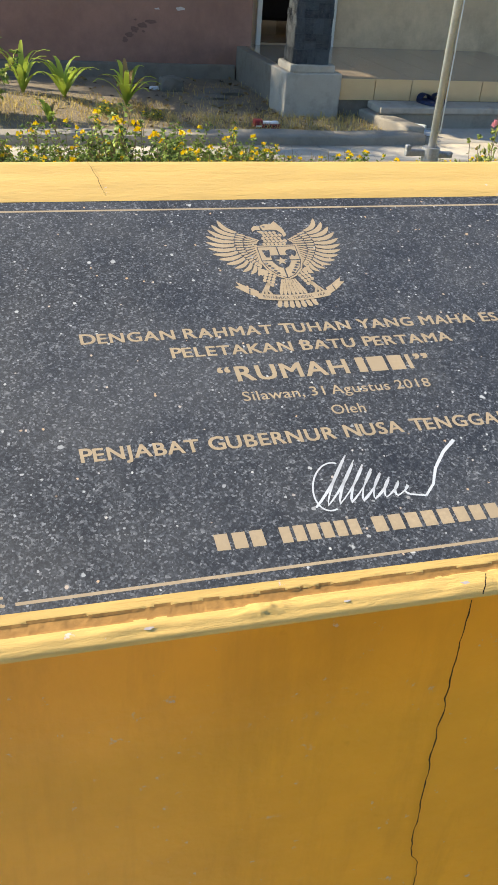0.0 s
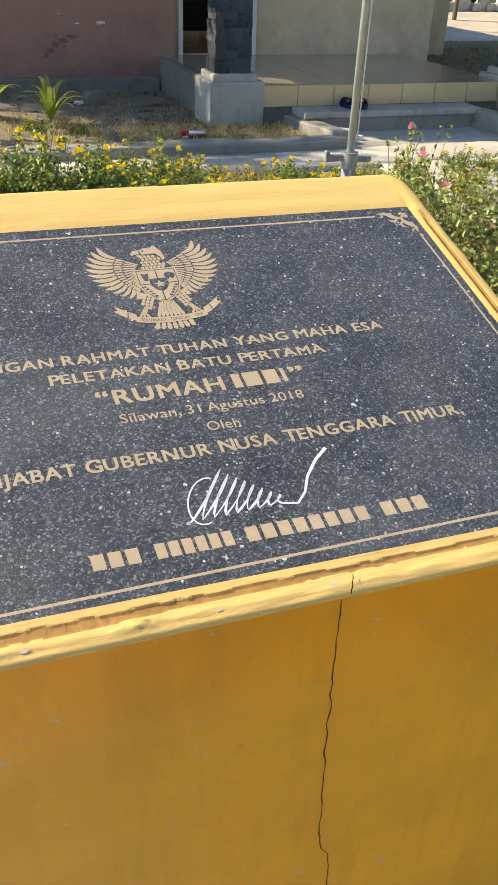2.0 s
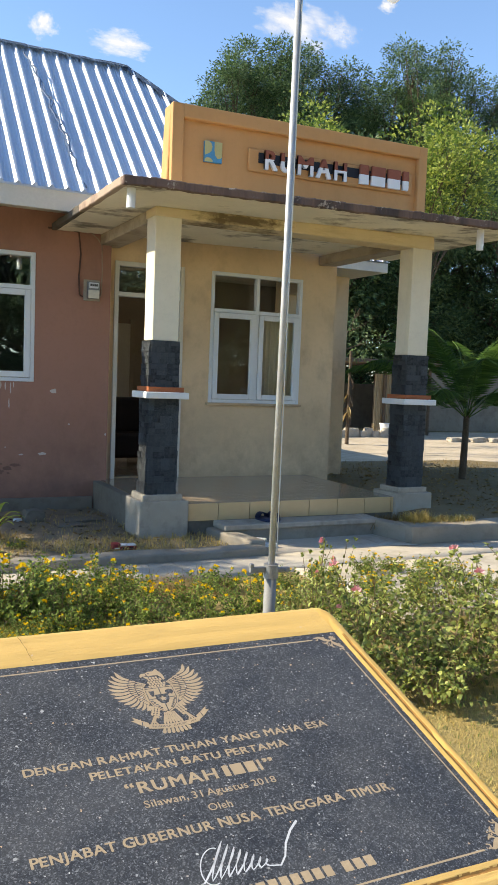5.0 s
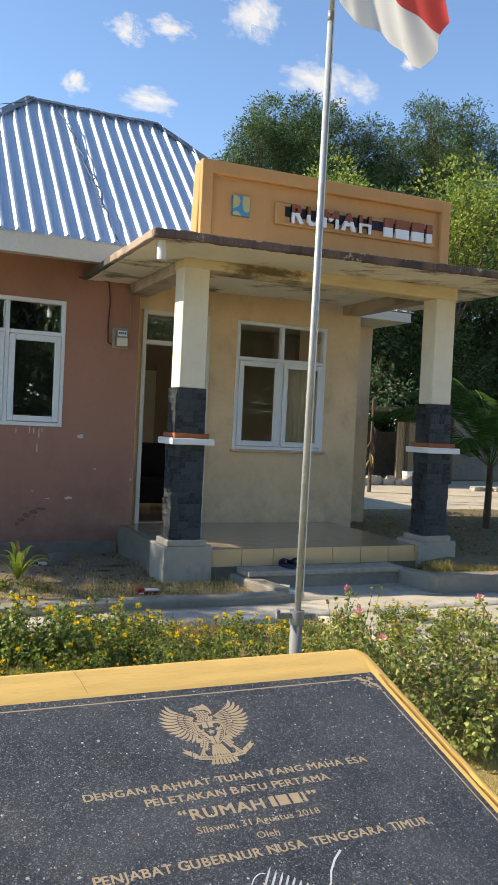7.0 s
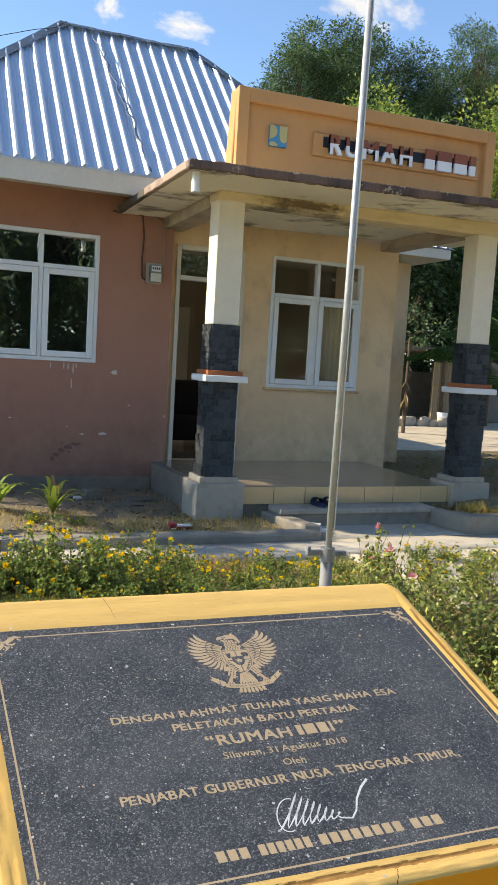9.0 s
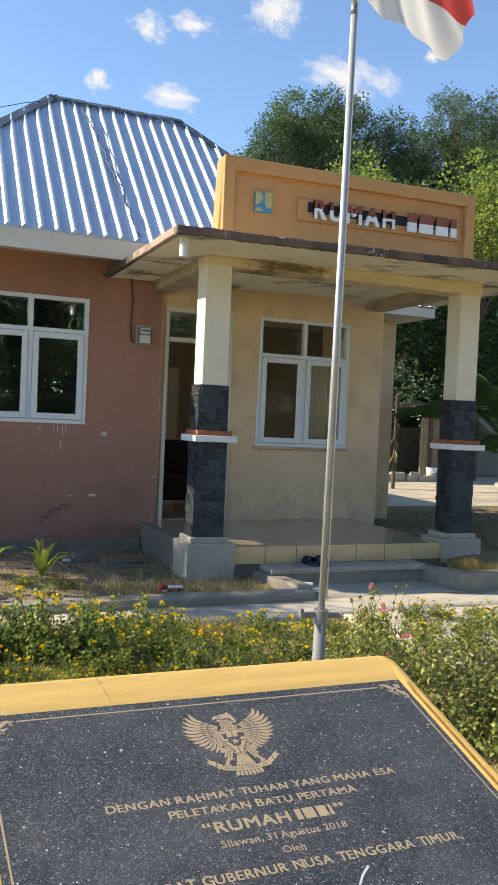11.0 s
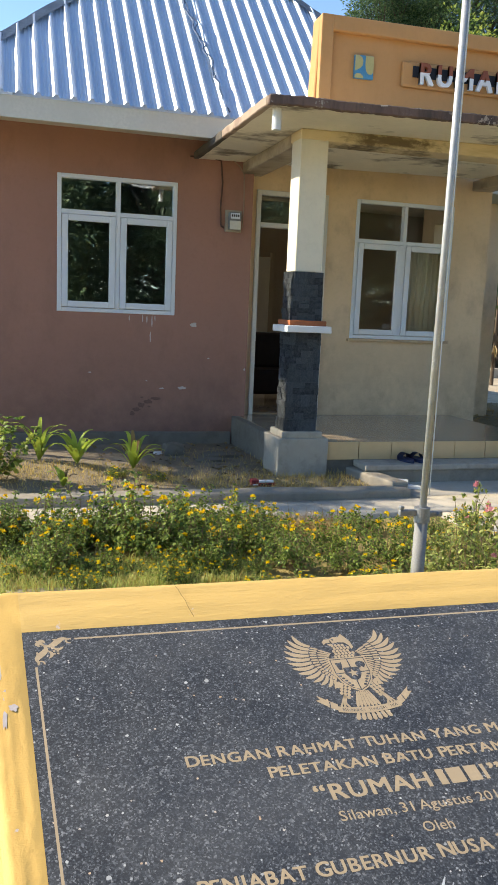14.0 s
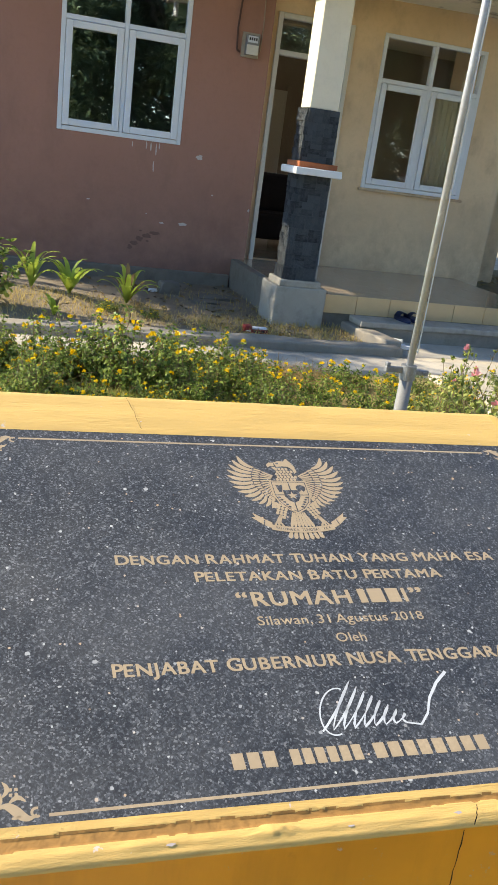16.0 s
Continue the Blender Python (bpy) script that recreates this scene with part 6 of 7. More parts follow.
cl = part("clamp", rod((PX, PY, 0.575), (PX, PY, 0.64), 0.036, seg=20), M_STEEL, pole, "steel clamp with two lugs")
part("lug", box(PX - 0.115, PX - 0.03, PY - 0.012, PY + 0.012, 0.605, 0.632, 0.005), M_STEEL, cl)
part("lug", box(PX - 0.115, PX - 0.095, PY - 0.012, PY + 0.012, 0.632, 0.650, 0.004), M_STEEL, cl)
part("lug", box(PX + 0.03, PX + 0.10, PY - 0.012, PY + 0.012, 0.597, 0.622, 0.005), M_STEEL, cl)
part("bolt", rod((PX + 0.075, PY - 0.03, 0.61), (PX + 0.075, PY + 0.03, 0.61), 0.008), M_STEEL, cl)
part("rope", tube([(PX + 0.022, PY - 0.012, 0.7), (PX + 0.026, PY - 0.016, 2.0), (PX + 0.036, PY - 0.012, 3.6), (PX + 0.04, PY - 0.01, 4.35)], 0.003, 6), M_FASCIA, pole, "thin halyard rope")


def flag_half(s0, s1):
    bm = bmesh.new()
    nu, nv = 40, 16
    g = {}
    for i in range(nu + 1):
        for j in range(nv + 1):
            t, s = i / nu, s0 + (s1 - s0) * j / nv
            lower = Vector((1.955, PY, 3.62)) * (1 - t) ** 2 + Vector((2.08, PY, 3.43)) * 2 * t * (1 - t) + Vector((2.55, PY + 0.05, 3.43)) * t * t
            upper = Vector((1.955, PY, 4.22)) * (1 - t) ** 2 + Vector((2.30, PY, 4.12)) * 2 * t * (1 - t) + Vector((2.68, PY + 0.10, 3.74)) * t * t
            p = lower.lerp(upper, s)
            p.y += (0.045 * math.sin(t * 8 + s * 5) + 0.015 * math.sin(t * 21 + s * 13)) * (0.25 + t)
            p.x += 0.02 * math.sin(t * 6 + s * 9) * t
            g[i, j] = bm.verts.new(p)
    for i in range(nu):
        for j in range(nv):
            bm.faces.new([g[i, j], g[i + 1, j], g[i + 1, j + 1], g[i, j + 1]]).smooth = True
    return bm


flag = thing("flag", (1.95, PY, 3.4), "red and white cloth flag blowing from the pole", "flag")
part("white_half", flag_half(0.0, 0.5), M_FLAGWHITE, flag, "white lower half")
part("red_half", flag_half(0.5, 1.0), M_FLAGRED, flag, "red upper half")

# ---- plants ----
def shrub_parts(seed, spread, height, stems, leaf, step, droop=0.35):
    """Stems that arch outwards, leaf pairs along them and a rosette at each tip."""
    r = np.random.default_rng(seed)
    tubes, cen, axs, siz, tips = [], [], [], [], []
    for s in range(stems):
        az, lean = r.uniform(0, 2 * math.pi), r.uniform(0.05, 1.0) ** 0.7
        L = height * r.uniform(0.7, 1.25) * (1 - 0.25 * lean)
        p = np.array([math.cos(az), math.sin(az), 0]) * spread * 0.35 * lean * r.uniform(0.2, 1)
        d = np.array([math.cos(az) * lean * spread / height, math.sin(az) * lean * spread / height, 1.0])
        d /= np.linalg.norm(d)
        pts = [p.copy()]
        n = max(4, int(L / step))
        for k in range(n):
            d = d + r.normal(0, 0.13, 3) + np.array([0, 0, -droop * 0.09 * lean])
            d /= np.linalg.norm(d)
            p = p + d * step
            pts.append(p.copy())
            if k > n * 0.12:
                for q in range(2):
                    a = r.uniform(0, 2 * math.pi)
                    side = np.cross(d, [math.cos(a), math.sin(a), 0.3])
                    side /= np.linalg.norm(side) + 1e-9
                    cen.append(p + side * 0.004)
                    axs.append(side * 0.85 + d * 0.35 + np.array([0, 0, r.uniform(-0.3, 0.3)]))
                    siz.append(leaf * r.uniform(0.55, 1.2) * (1 - 0.35 * k / n))
        for q in range(5):
            a = r.uniform(0, 2 * math.pi)
            cen.append(p)
            axs.append(np.array([math.cos(a), math.sin(a), r.uniform(0.2, 0.9)]))
            siz.append(leaf * r.uniform(0.4, 0.8))
        tips.append(p)
        tubes.append(pts)
    cen, axs, siz = np.array(cen), unit(np.array(axs)), np.array(siz)
    ups = unit(np.tile([0, 0, 1.0], (len(cen), 1)) + r.normal(0, 0.45, (len(cen), 3)))
    lv, lf = oval_leaves(cen, axs, ups, siz, siz * 0.58)
    sv, sf, k = [], [], 0
    for pts in tubes:
        for a, b in zip(pts[::2], pts[2::2]):
            w = 0.0030 if leaf > 0.05 else 0.0020
            sv += [a + [w, 0, 0], a - [w, 0, 0], b - [w * 0.7, 0, 0], b + [w * 0.7, 0, 0], a + [0, w, 0], a - [0, w, 0], b - [0, w * 0.7, 0], b + [0, w * 0.7, 0]]
            sf += [[k, k + 1, k + 2, k + 3], [k + 4, k + 5, k + 6, k + 7]]
            k += 8
    return (lv, lf), (np.array(sv), sf), np.array(tips)


def blossom_mesh(points, size, seed):
    r = np.random.default_rng(seed)
    vs, fs = [], []
    for p in points:
        n = 9
        a = r.uniform(0, 2 * math.pi, n)
        e = r.uniform(0.1, 1.4, n)
        d = np.stack([np.cos(a) * np.cos(e), np.sin(a) * np.cos(e), np.sin(e)], 1)
        v, f = leaves(p + d * size * 0.15 + [0, 0, size * 0.3], d, unit(r.normal(0, 1, (n, 3))), size * 0.6, size * 0.5)
        vs.append(v)
        fs.append(f)
    return join_raw(list(zip(vs, fs)))


def shrub(name, label, category, at, seed, spread, height, stems, leaf, step, lmat, fmat, flowers, fsize, group, droop=0.35):
    (lv, lf), (sv, sf), tips = shrub_parts(seed, spread, height, stems, leaf, step, droop)
    t = thing(name, at, label, category, group)
    off = np.array(at)
    tagged(raw_part("branchwork", sv + off, sf, M_STEM, t), kind="stuff")
    raw_part("foliage", lv + off, lf.tolist(), lmat, t)
    if flowers:
        r = np.random.default_rng(seed + 9)
        pick = tips[r.permutation(len(tips))[:flowers]]
        bv, bf = blossom_mesh(pick + [0, 0, fsize * 0.2], fsize, seed)
        raw_part("blossoms", bv + off, bf.tolist(), fmat, t)
    return t


bed_kinds = [shrub("flower_bush", "low green bush with small yellow blossoms in the bed", "flower bush", (0.15 + 0.5 * k, 5.3 - 0.1 * k, -0.02), 20 + k, 0.30, 0.17 + 0.035 * k, 66, 0.029, 0.020, M_BED, M_YFLOWER, (16, 12, 13, 8)[k], 0.029, "flower bed bushes") for k in range(4)]
r = random.Random(4)
spots = []
for k in range(400):
    x, y = r.uniform(-0.25, 4.6), r.uniform(3.3, 5.45)
    if x < -0.12 + (5.5 - y) * 0.20 or math.hypot(x - 2.15, (y - 5.35) * 1.3) < 0.33 or math.hypot(x - PX, y - PY) < 0.14:
        continue
    if x > 2.3 and y < 4.5:
        continue
    if x < 1.45 and y < 4.72 - 0.1 * x:
        continue
    if all(math.hypot(x - a, y - b) > 0.235 for a, b in spots):
        spots.append((x, y))
for k, (x, y) in enumerate(spots):
    kk = r.randrange(4)
    sc = r.uniform(0.6, 0.9) if y < 4.4 else r.uniform(0.8, 1.05)
    sc *= 0.72 if x > 2.6 else 1.0
    o = copy_thing(bed_kinds[kk], pose(x, y, -0.02, 0, 0, r.uniform(0, 360)) @ Matrix.Diagonal((sc, sc, sc * (0.72 if y < 4.3 else 1.0), 1)))
for x, y, s in ((0.92, 5.05, 1.6), (1.05, 4.95, 1.4), (1.25, 4.85, 1.2), (0.62, 5.2, 1.3), (0.05, 5.35, 1.15), (0.32, 5.3, 1.2), (-0.2, 5.4, 1.1), (1.55, 5.3, 1.1), (1.3, 5.38, 1.15)):
    copy_thing(bed_kinds[3], pose(x, y, -0.02, 0, 0, x * 300) @ Matrix.Scale(s, 4))

lan = [shrub("lantana_shrub", "leggy lantana shrub with pink blossom heads", "shrub", (2.50, 3.45, -0.02), 51, 0.46, 0.60, 40, 0.056, 0.044, M_LANTANA, M_PFLOWER, 2, 0.050, "lantana shrubs", 0.5),
       shrub("lantana_shrub", "dense yellow-green lantana shrub beside the monument", "shrub", (2.95, 3.15, -0.02), 52, 0.50, 0.47, 46, 0.054, 0.041, M_LANTANA, M_PFLOWER, 0, 0.04, "lantana shrubs", 0.6)]
for x, y, s, k in ((3.35, 3.5, 1.05, 0), (2.15, 3.75, 0.72, 1), (3.0, 3.95, 0.85, 1), (3.75, 3.3, 1.1, 1), (2.65, 3.0, 0.80, 1), (3.3, 2.85, 0.9, 1), (2.3, 3.35, 0.66, 0), (4.1, 3.8, 1.0, 0), (3.6, 4.25, 0.8, 1), (2.75, 4.35, 0.6, 0), (4.6, 3.4, 1.05, 1), (2.45, 4.05, 0.62, 1)):
    copy_thing(lan[k], pose(x, y, -0.02, 0, 0, x * 431) @ Matrix.Scale(s, 4))
copy_thing(lan[0], pose(2.45, 3.75, 0.0, 0, 0, 77) @ Matrix.Diagonal((0.55, 0.55, 1.12, 1)))


def strap_plant(x, y, z, count, length, seed, mat=None):
    """A rosette of long arching leaves."""
    t = thing("lily_plant", (x, y, z), "bright green strap-leaved lily in the soil strip", "plant", "lily plants")
    r3 = random.Random(seed)
    for k in range(count):
        az = 2 * math.pi * k / count + r3.uniform(-0.4, 0.4)
        L = length * r3.uniform(0.7, 1.15)
        lift = r3.uniform(0.95, 1.5)
        bm = bmesh.new()
        prev = None
        p = Vector((x, y, z))
        for i in range(9):
            s = i / 8
            th = lift - 1.45 * s * s * s * r3.uniform(0.9, 1.1)
            p = p + Vector((math.cos(az) * math.cos(th), math.sin(az) * math.cos(th), math.sin(th))) * L / 8 if i else p
            w = 0.021 * math.sin(0.45 + 2.6 * s) + 0.002
            sd = Vector((-math.sin(az), math.cos(az), 0)) * w
            row = [bm.verts.new(p + sd + Vector((0, 0, 0.004))), bm.verts.new(p), bm.verts.new(p - sd + Vector((0, 0, 0.004)))]
            if prev:
                for a in (0, 1):
                    bm.faces.new([prev[a], prev[a + 1], row[a + 1], row[a]]).smooth = True
            prev = row
        part("leaf", bm, mat or (M_DRYLEAF if r3.random() < 0.18 else M_STRAP), t)
    return t


strap_plant(0.40, 7.45, 0.10, 11, 0.42, 1)
strap_plant(0.71, 7.24, 0.11, 12, 0.36, 2)
strap_plant(1.20, 7.24, 0.06, 17, 0.38, 3)
strap_plant(0.55, 6.60, 0.05, 6, 0.22, 4)
strap_plant(-0.05, 7.5, 0.10, 9, 0.40, 5)
shrub("garden_shrub", "tall leafy green shrub by the wall", "shrub", (0.02, 6.75, 0.02), 71, 0.22, 0.62, 30, 0.085, 0.045, M_LIME, None, 0, 0.0, "", 0.3)
copy_thing(bed_kinds[1], pose(1.0, 6.9, 0.05, 0, 0, 40) @ Matrix.Scale(0.55, 4))
copy_thing(bed_kinds[0], pose(1.35, 6.85, 0.03, 0, 0, 140) @ Matrix.Scale(0.5, 4))


def blades(name, label, count, place, length, width, mat, seed, lean=0.5):
    """Grass as one object: thin bent blades."""
    r4 = np.random.default_rng(seed)
    pts = np.array([place(r4) for _ in range(count)])
    az = r4.uniform(0, 2 * math.pi, count)
    el = r4.uniform(lean, 1.5, count)
    L = length * r4.uniform(0.5, 1.3, count)
    d = np.stack([np.cos(az) * np.cos(el), np.sin(az) * np.cos(el), np.sin(el)], 1)
    s = np.stack([-np.sin(az), np.cos(az), np.zeros(count)], 1) * (width / 2)
    mid = pts + d * (L * 0.55)[:, None]
    flat = d * [1.6, 1.6, 0.55]
    tip = mid + flat * (L * 0.5)[:, None]
    v = np.stack([pts + s, pts - s, mid - s * 0.8, mid + s * 0.8, tip], 1).reshape(-1, 3)
    i = np.arange(count)[:, None] * 5
    f = np.concatenate([i + [0, 1, 2], i + [0, 2, 3], i + [3, 2, 4]], 0)
    me = bpy.data.meshes.new(name)
    me.from_pydata(v.tolist(), [], f.tolist())
    me.materials.append(mat)
    me.update()
    return tagged(new(name, me), label, "grass", kind="stuff")


def lawn_right(r4):
    while True:
        x, y = r4.uniform(1.0, 5.2), r4.uniform(0.3, 3.6)
        if noise.noise((x * 1.5, y * 1.5, 0)) > r4.uniform(-0.9, 0.5) and not (2.2 < x and y > 3.2):
            return (x, y, -0.04)


blades("grass", "dry yellow grass beside the monument", 60000, lawn_right, 0.030, 0.0022, M_STRAW, 1)
blades("grass", "sparse green grass blades in the dry lawn", 9000, lawn_right, 0.035, 0.003, M_BED, 2)


def bank_place(r4):
    while True:
        x, y = r4.uniform(-0.9, 1.55), r4.uniform(6.42, 7.9)
        if abs(y - 6.95) < 0.62 * r4.uniform(0.2, 1):
            z = 0.03 + 0.10 * max(0.0, min(1.0, (1.5 - x) / 1.4)) * math.exp(-((y - 7.25) / 0.55) ** 2)
            return (x, y, z - 0.01)


blades("grass", "straw and dry litter on the soil strip", 5200, bank_place, 0.07, 0.004, M_STRAW, 3, 0.05)


def litter_place(r4):
    return (r4.uniform(1.6, 3.1), r4.uniform(6.36, 7.0) if r4.random() < 0.75 else r4.uniform(7.0, 8.3), 0.035)


blades("dry_litter", "thin dry litter on bare soil", 2600, litter_place, 0.07, 0.004, M_STRAW, 4, 0.0)


def edge_place(r4):
    y = r4.uniform(4.45, 5.6)
    return (0.05 + (5.5 - y) * 0.28 + r4.normal(0, 0.10) + 0.05, y, -0.03)


blades("grass", "short green and dry grass along the paving", 2600, edge_place, 0.06, 0.004, M_BED, 5)
def front_place(r4):
    return (r4.uniform(-0.1, 1.5), r4.uniform(4.34, 4.85), -0.03)


for k in range(16):
    x = rng.uniform(0.1, 1.5)
    copy_thing(bed_kinds[k % 3], pose(x, rng.uniform(4.40, 4.66), -0.03, 0, 0, k * 67) @ Matrix.Diagonal((0.5, 0.5, 0.55, 1)))
blades("grass", "low yellow-green grass along the bed edge", 5200, front_place, 0.075, 0.005, M_FRESH, 15)
blades("grass", "low dry straw along the bed edge", 3200, front_place, 0.065, 0.004, M_STRAW, 16)
blades("grass", "short dry grass along the paving", 1600, edge_place, 0.06, 0.004, M_STRAW, 6)
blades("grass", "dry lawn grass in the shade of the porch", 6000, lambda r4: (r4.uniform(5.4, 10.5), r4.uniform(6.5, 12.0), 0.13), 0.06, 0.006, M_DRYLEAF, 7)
blades("grass", "dark clump of grass at the column foot", 900, lambda r4: (5.15 + r4.normal(0, 0.16), 6.80 + r4.normal(0, 0.06), 0.05), 0.15, 0.006, M_DRYLEAF, 17, 0.5)
blades("grass", "short yellow-green ground cover at the front of the bed", 5200, lambda r4: (r4.uniform(0.62, 2.3), 3.25 + 1.0 * r4.random() ** 1.3, -0.03), 0.075, 0.010, M_STRAP, 18, 0.4)
blades("grass", "bright straw tuft by the kerb", 700, lambda r4: (5.20 + r4.normal(0, 0.07), 6.42 + r4.normal(0, 0.05), 0.15), 0.15, 0.005, M_STRAW, 8, 0.35)
blades("grass", "flattened bright straw along the kerb top", 900, lambda r4: (5.30 + 0.55 * r4.random(), 6.40 + r4.normal(0, 0.05), 0.165), 0.07, 0.006, M_STRAW, 28, 0.0)
blades("dry_litter", "dead stems on the bare patch of the bed", 700, lambda r4: (2.15 + r4.normal(0, 0.2), 5.35 + r4.normal(0, 0.15), -0.02), 0.14, 0.004, M_DRYLEAF, 9, 0.0)
blades("grass", "grass tufts beside the paving", 1500, lambda r4: (-0.10 + r4.normal(0, 0.05), r4.choice((2.3, 2.75, 3.1, 3.7)) + r4.normal(0, 0.07), -0.01), 0.05, 0.004, M_STRAW, 10, 0.4)

def dead_leaves(name, label, count, place, size, mat, seed):
    r8 = np.random.default_rng(seed)
    c = np.array([place(r8) for _ in range(count)])
    a = r8.uniform(0, 2 * math.pi, count)
    ax = unit(np.stack([np.cos(a), np.sin(a), r8.normal(0, 0.25, count)], 1))
    v, f = leaves(c, ax, unit(r8.normal(0, 0.35, (count, 3)) + [0, 0, 1]), size * r8.uniform(0.5, 1.4, count), size * r8.uniform(0.3, 0.7, count))
    me = bpy.data.meshes.new(name)
    me.from_pydata(v.tolist(), [], f.tolist())
    me.materials.append(mat)
    me.update()
    return tagged(new(name, me), label, "litter", kind="stuff")


dead_leaves("leaf_litter", "brown fallen leaves on the bare soil", 150, lambda r8: (r8.uniform(0.9, 2.6), r8.uniform(6.36, 8.6), 0.045), 0.055, M_DRYLEAF, 31)
dead_leaves("leaf_litter", "dark fallen leaves on the bare soil", 40, lambda r8: (r8.uniform(0.9, 2.6), r8.uniform(6.5, 8.6), 0.043), 0.06, M_BARK, 32)
dead_leaves("leaf_litter", "dry leaves scattered over the lawn", 900, lambda r8: (r8.uniform(5.6, 10.0), r8.uniform(6.6, 11.0), 0.16), 0.07, M_DRYLEAF, 33)

# ---- trees ----
def crown_leaves(seed, blobs, count, size, hang=0.0, broad=0.42, tuft=24):
    """Clumps of leaves on and inside uneven blobs: (centre, radii)."""
    r5 = np.random.default_rng(seed)
    vol = np.array([b[1][0] * b[1][1] * b[1][2] for b in blobs]) ** 0.67
    pick = r5.choice(len(blobs), size=count // tuft, p=vol / vol.sum())
    cs, ax = [], []
    for b in pick:
        c, rad = np.array(blobs[b][0]), np.array(blobs[b][1])
        d = r5.normal(0, 1, 3)
        d /= np.linalg.norm(d)
        rr = r5.uniform(0.35, 1.0) ** 0.4 * (1 + 0.32 * noise.noise(Vector(d * 2.2 + c * 0.7)))
        cc = c + d * rad * rr
        n = tuft
        o = r5.normal(0, size * 1.35, (n, 3)) * [1, 1, 0.7]
        if n >= 30:
            o = unit(o) * (size * 2.6 * (n / 24) ** 0.45 * r5.uniform(0.6, 1.25) * r5.uniform(0, 1, (n, 1)) ** 0.5) * [1, 1, 0.75]
        cs.append(cc + o)
        a = unit(o + d * size * 0.8 + r5.normal(0, size * 0.4, (n, 3))) + [0, 0, -hang]
        ax.append(a)
    cs, ax = np.concatenate(cs), unit(np.concatenate(ax))
    n = len(cs)
    L = size * r5.uniform(0.6, 1.3, n)
    return leaves(cs, ax, unit(r5.normal(0, 0.5, (n, 3)) + [0, 0, 1]), L, L * broad)


def limb_mesh(base, top, r0, blobs, seed):
    bm = rod(base, top, r0, r0 * 0.6, 10)
    r6 = random.Random(seed)
    for c, rad in blobs:
        a = Vector(base).lerp(Vector(top), r6.uniform(0.55, 1.0))
        mid = a.lerp(Vector(c), 0.55) + Vector((r6.uniform(-0.3, 0.3), r6.uniform(-0.3, 0.3), r6.uniform(-0.1, 0.3)))
        rod(a, mid, r0 * 0.36, r0 * 0.24, 8, bm)
        rod(mid, c, r0 * 0.24, r0 * 0.1, 8, bm)
        for q in range(4):
            e = Vector(c) + Vector((r6.uniform(-1, 1) * rad[0], r6.uniform(-1, 1) * rad[1], r6.uniform(-0.5, 1) * rad[2])) * 0.7
            rod(mid.lerp(Vector(c), 0.6), e, r0 * 0.12, r0 * 0.04, 6, bm)
    return bm


def tree(name, label, base, trunk, r0, blobs, count, size, mat, seed, group="", hang=0.0, broad=0.42, tuft=24):
    t = thing(name, base, label, "tree", group)
    part("trunk", limb_mesh(base, (base[0], base[1], trunk), r0, blobs, seed), M_BARK, t)
    v, f = crown_leaves(seed, blobs, count, size, hang, broad, tuft)
    raw_part("crown", v, f.tolist(), mat, t)
    return t


def heap(cx, cy, z0, z1, r0, n, seed, squash=0.8):
    """Blobs stacked into an uneven crown between two heights."""
    r7 = random.Random(seed)
    out = []
    for k in range(n):
        t = (k + 0.5) / n
        z = z0 + (z1 - z0) * t
        w = r0 * (0.55 + 0.75 * math.sin(math.pi * (0.16 + 0.78 * t)))
        a = r7.uniform(0, 2 * math.pi)
        q = w * r7.uniform(0.2, 0.75 if n < 30 else 0.92)
        b = r0 * r7.uniform(0.30, 0.52) * (1 if n < 30 else 0.58)
        out.append(((cx + q * math.cos(a), cy + q * math.sin(a), z), (b, b, b * squash)))
    return out


FAR = "trees behind the house"
def plumes(tops, y, low, seed):
    """A crown of upright leaders: each a stack of clumps that widens downwards."""
    r9 = random.Random(seed)
    out = []
    for x, top in tops:
        z, k, dy = top - 0.75, 0, r9.uniform(-1.6, 1.6)
        while z > low:
            b = min(1.6, 0.72 + 0.20 * k) * r9.uniform(0.75, 1.15)
            out.append(((x + r9.uniform(-0.25, 0.25) * (1 + k), y + dy + r9.uniform(-0.3, 0.3) * k, z), (b, b, b * 1.15)))
            z -= b * 0.95
            k += 1
    return out


tree("tree", "tall dark green tree with feathery foliage behind the house", (15.6, 30.5, 0), 8.0, 0.2, plumes(((13.1, 13.6), (13.9, 14.5), (14.6, 15.4), (15.4, 14.5), (16.1, 15.3), (17.2, 15.6), (18.3, 15.4), (12.8, 12.6), (18.9, 14.8)), 30.5, 5.0, 31) + heap(15.8, 30.8, 5.0, 13.2, 2.7, 14, 33), 235000, 0.108, M_FARTREE, 31, FAR, 0.0, 0.5, 80)
tree("tree", "tall dark green tree with feathery foliage behind the house", (22.3, 29.5, 0), 8.0, 0.2, plumes(((19.7, 14.8), (20.5, 15.5), (21.6, 16.2), (22.7, 16.0), (23.9, 15.8), (25.0, 15.6), (26.4, 16.0), (19.6, 13.7), (27.8, 15.8), (29.2, 15.0)), 29.5, 4.5, 37) + heap(23.6, 29.8, 4.5, 14.2, 3.6, 16, 38), 275000, 0.108, M_FARTREE, 37, FAR, 0.0, 0.5, 80)
tree("tree", "dark shady tree beyond the yard", (17.5, 26.0, 0), 4.0, 0.3, heap(17.0, 26.5, 2.4, 9.5, 4.4, 20, 41), 40000, 0.20, M_FARTREE, 41, FAR)
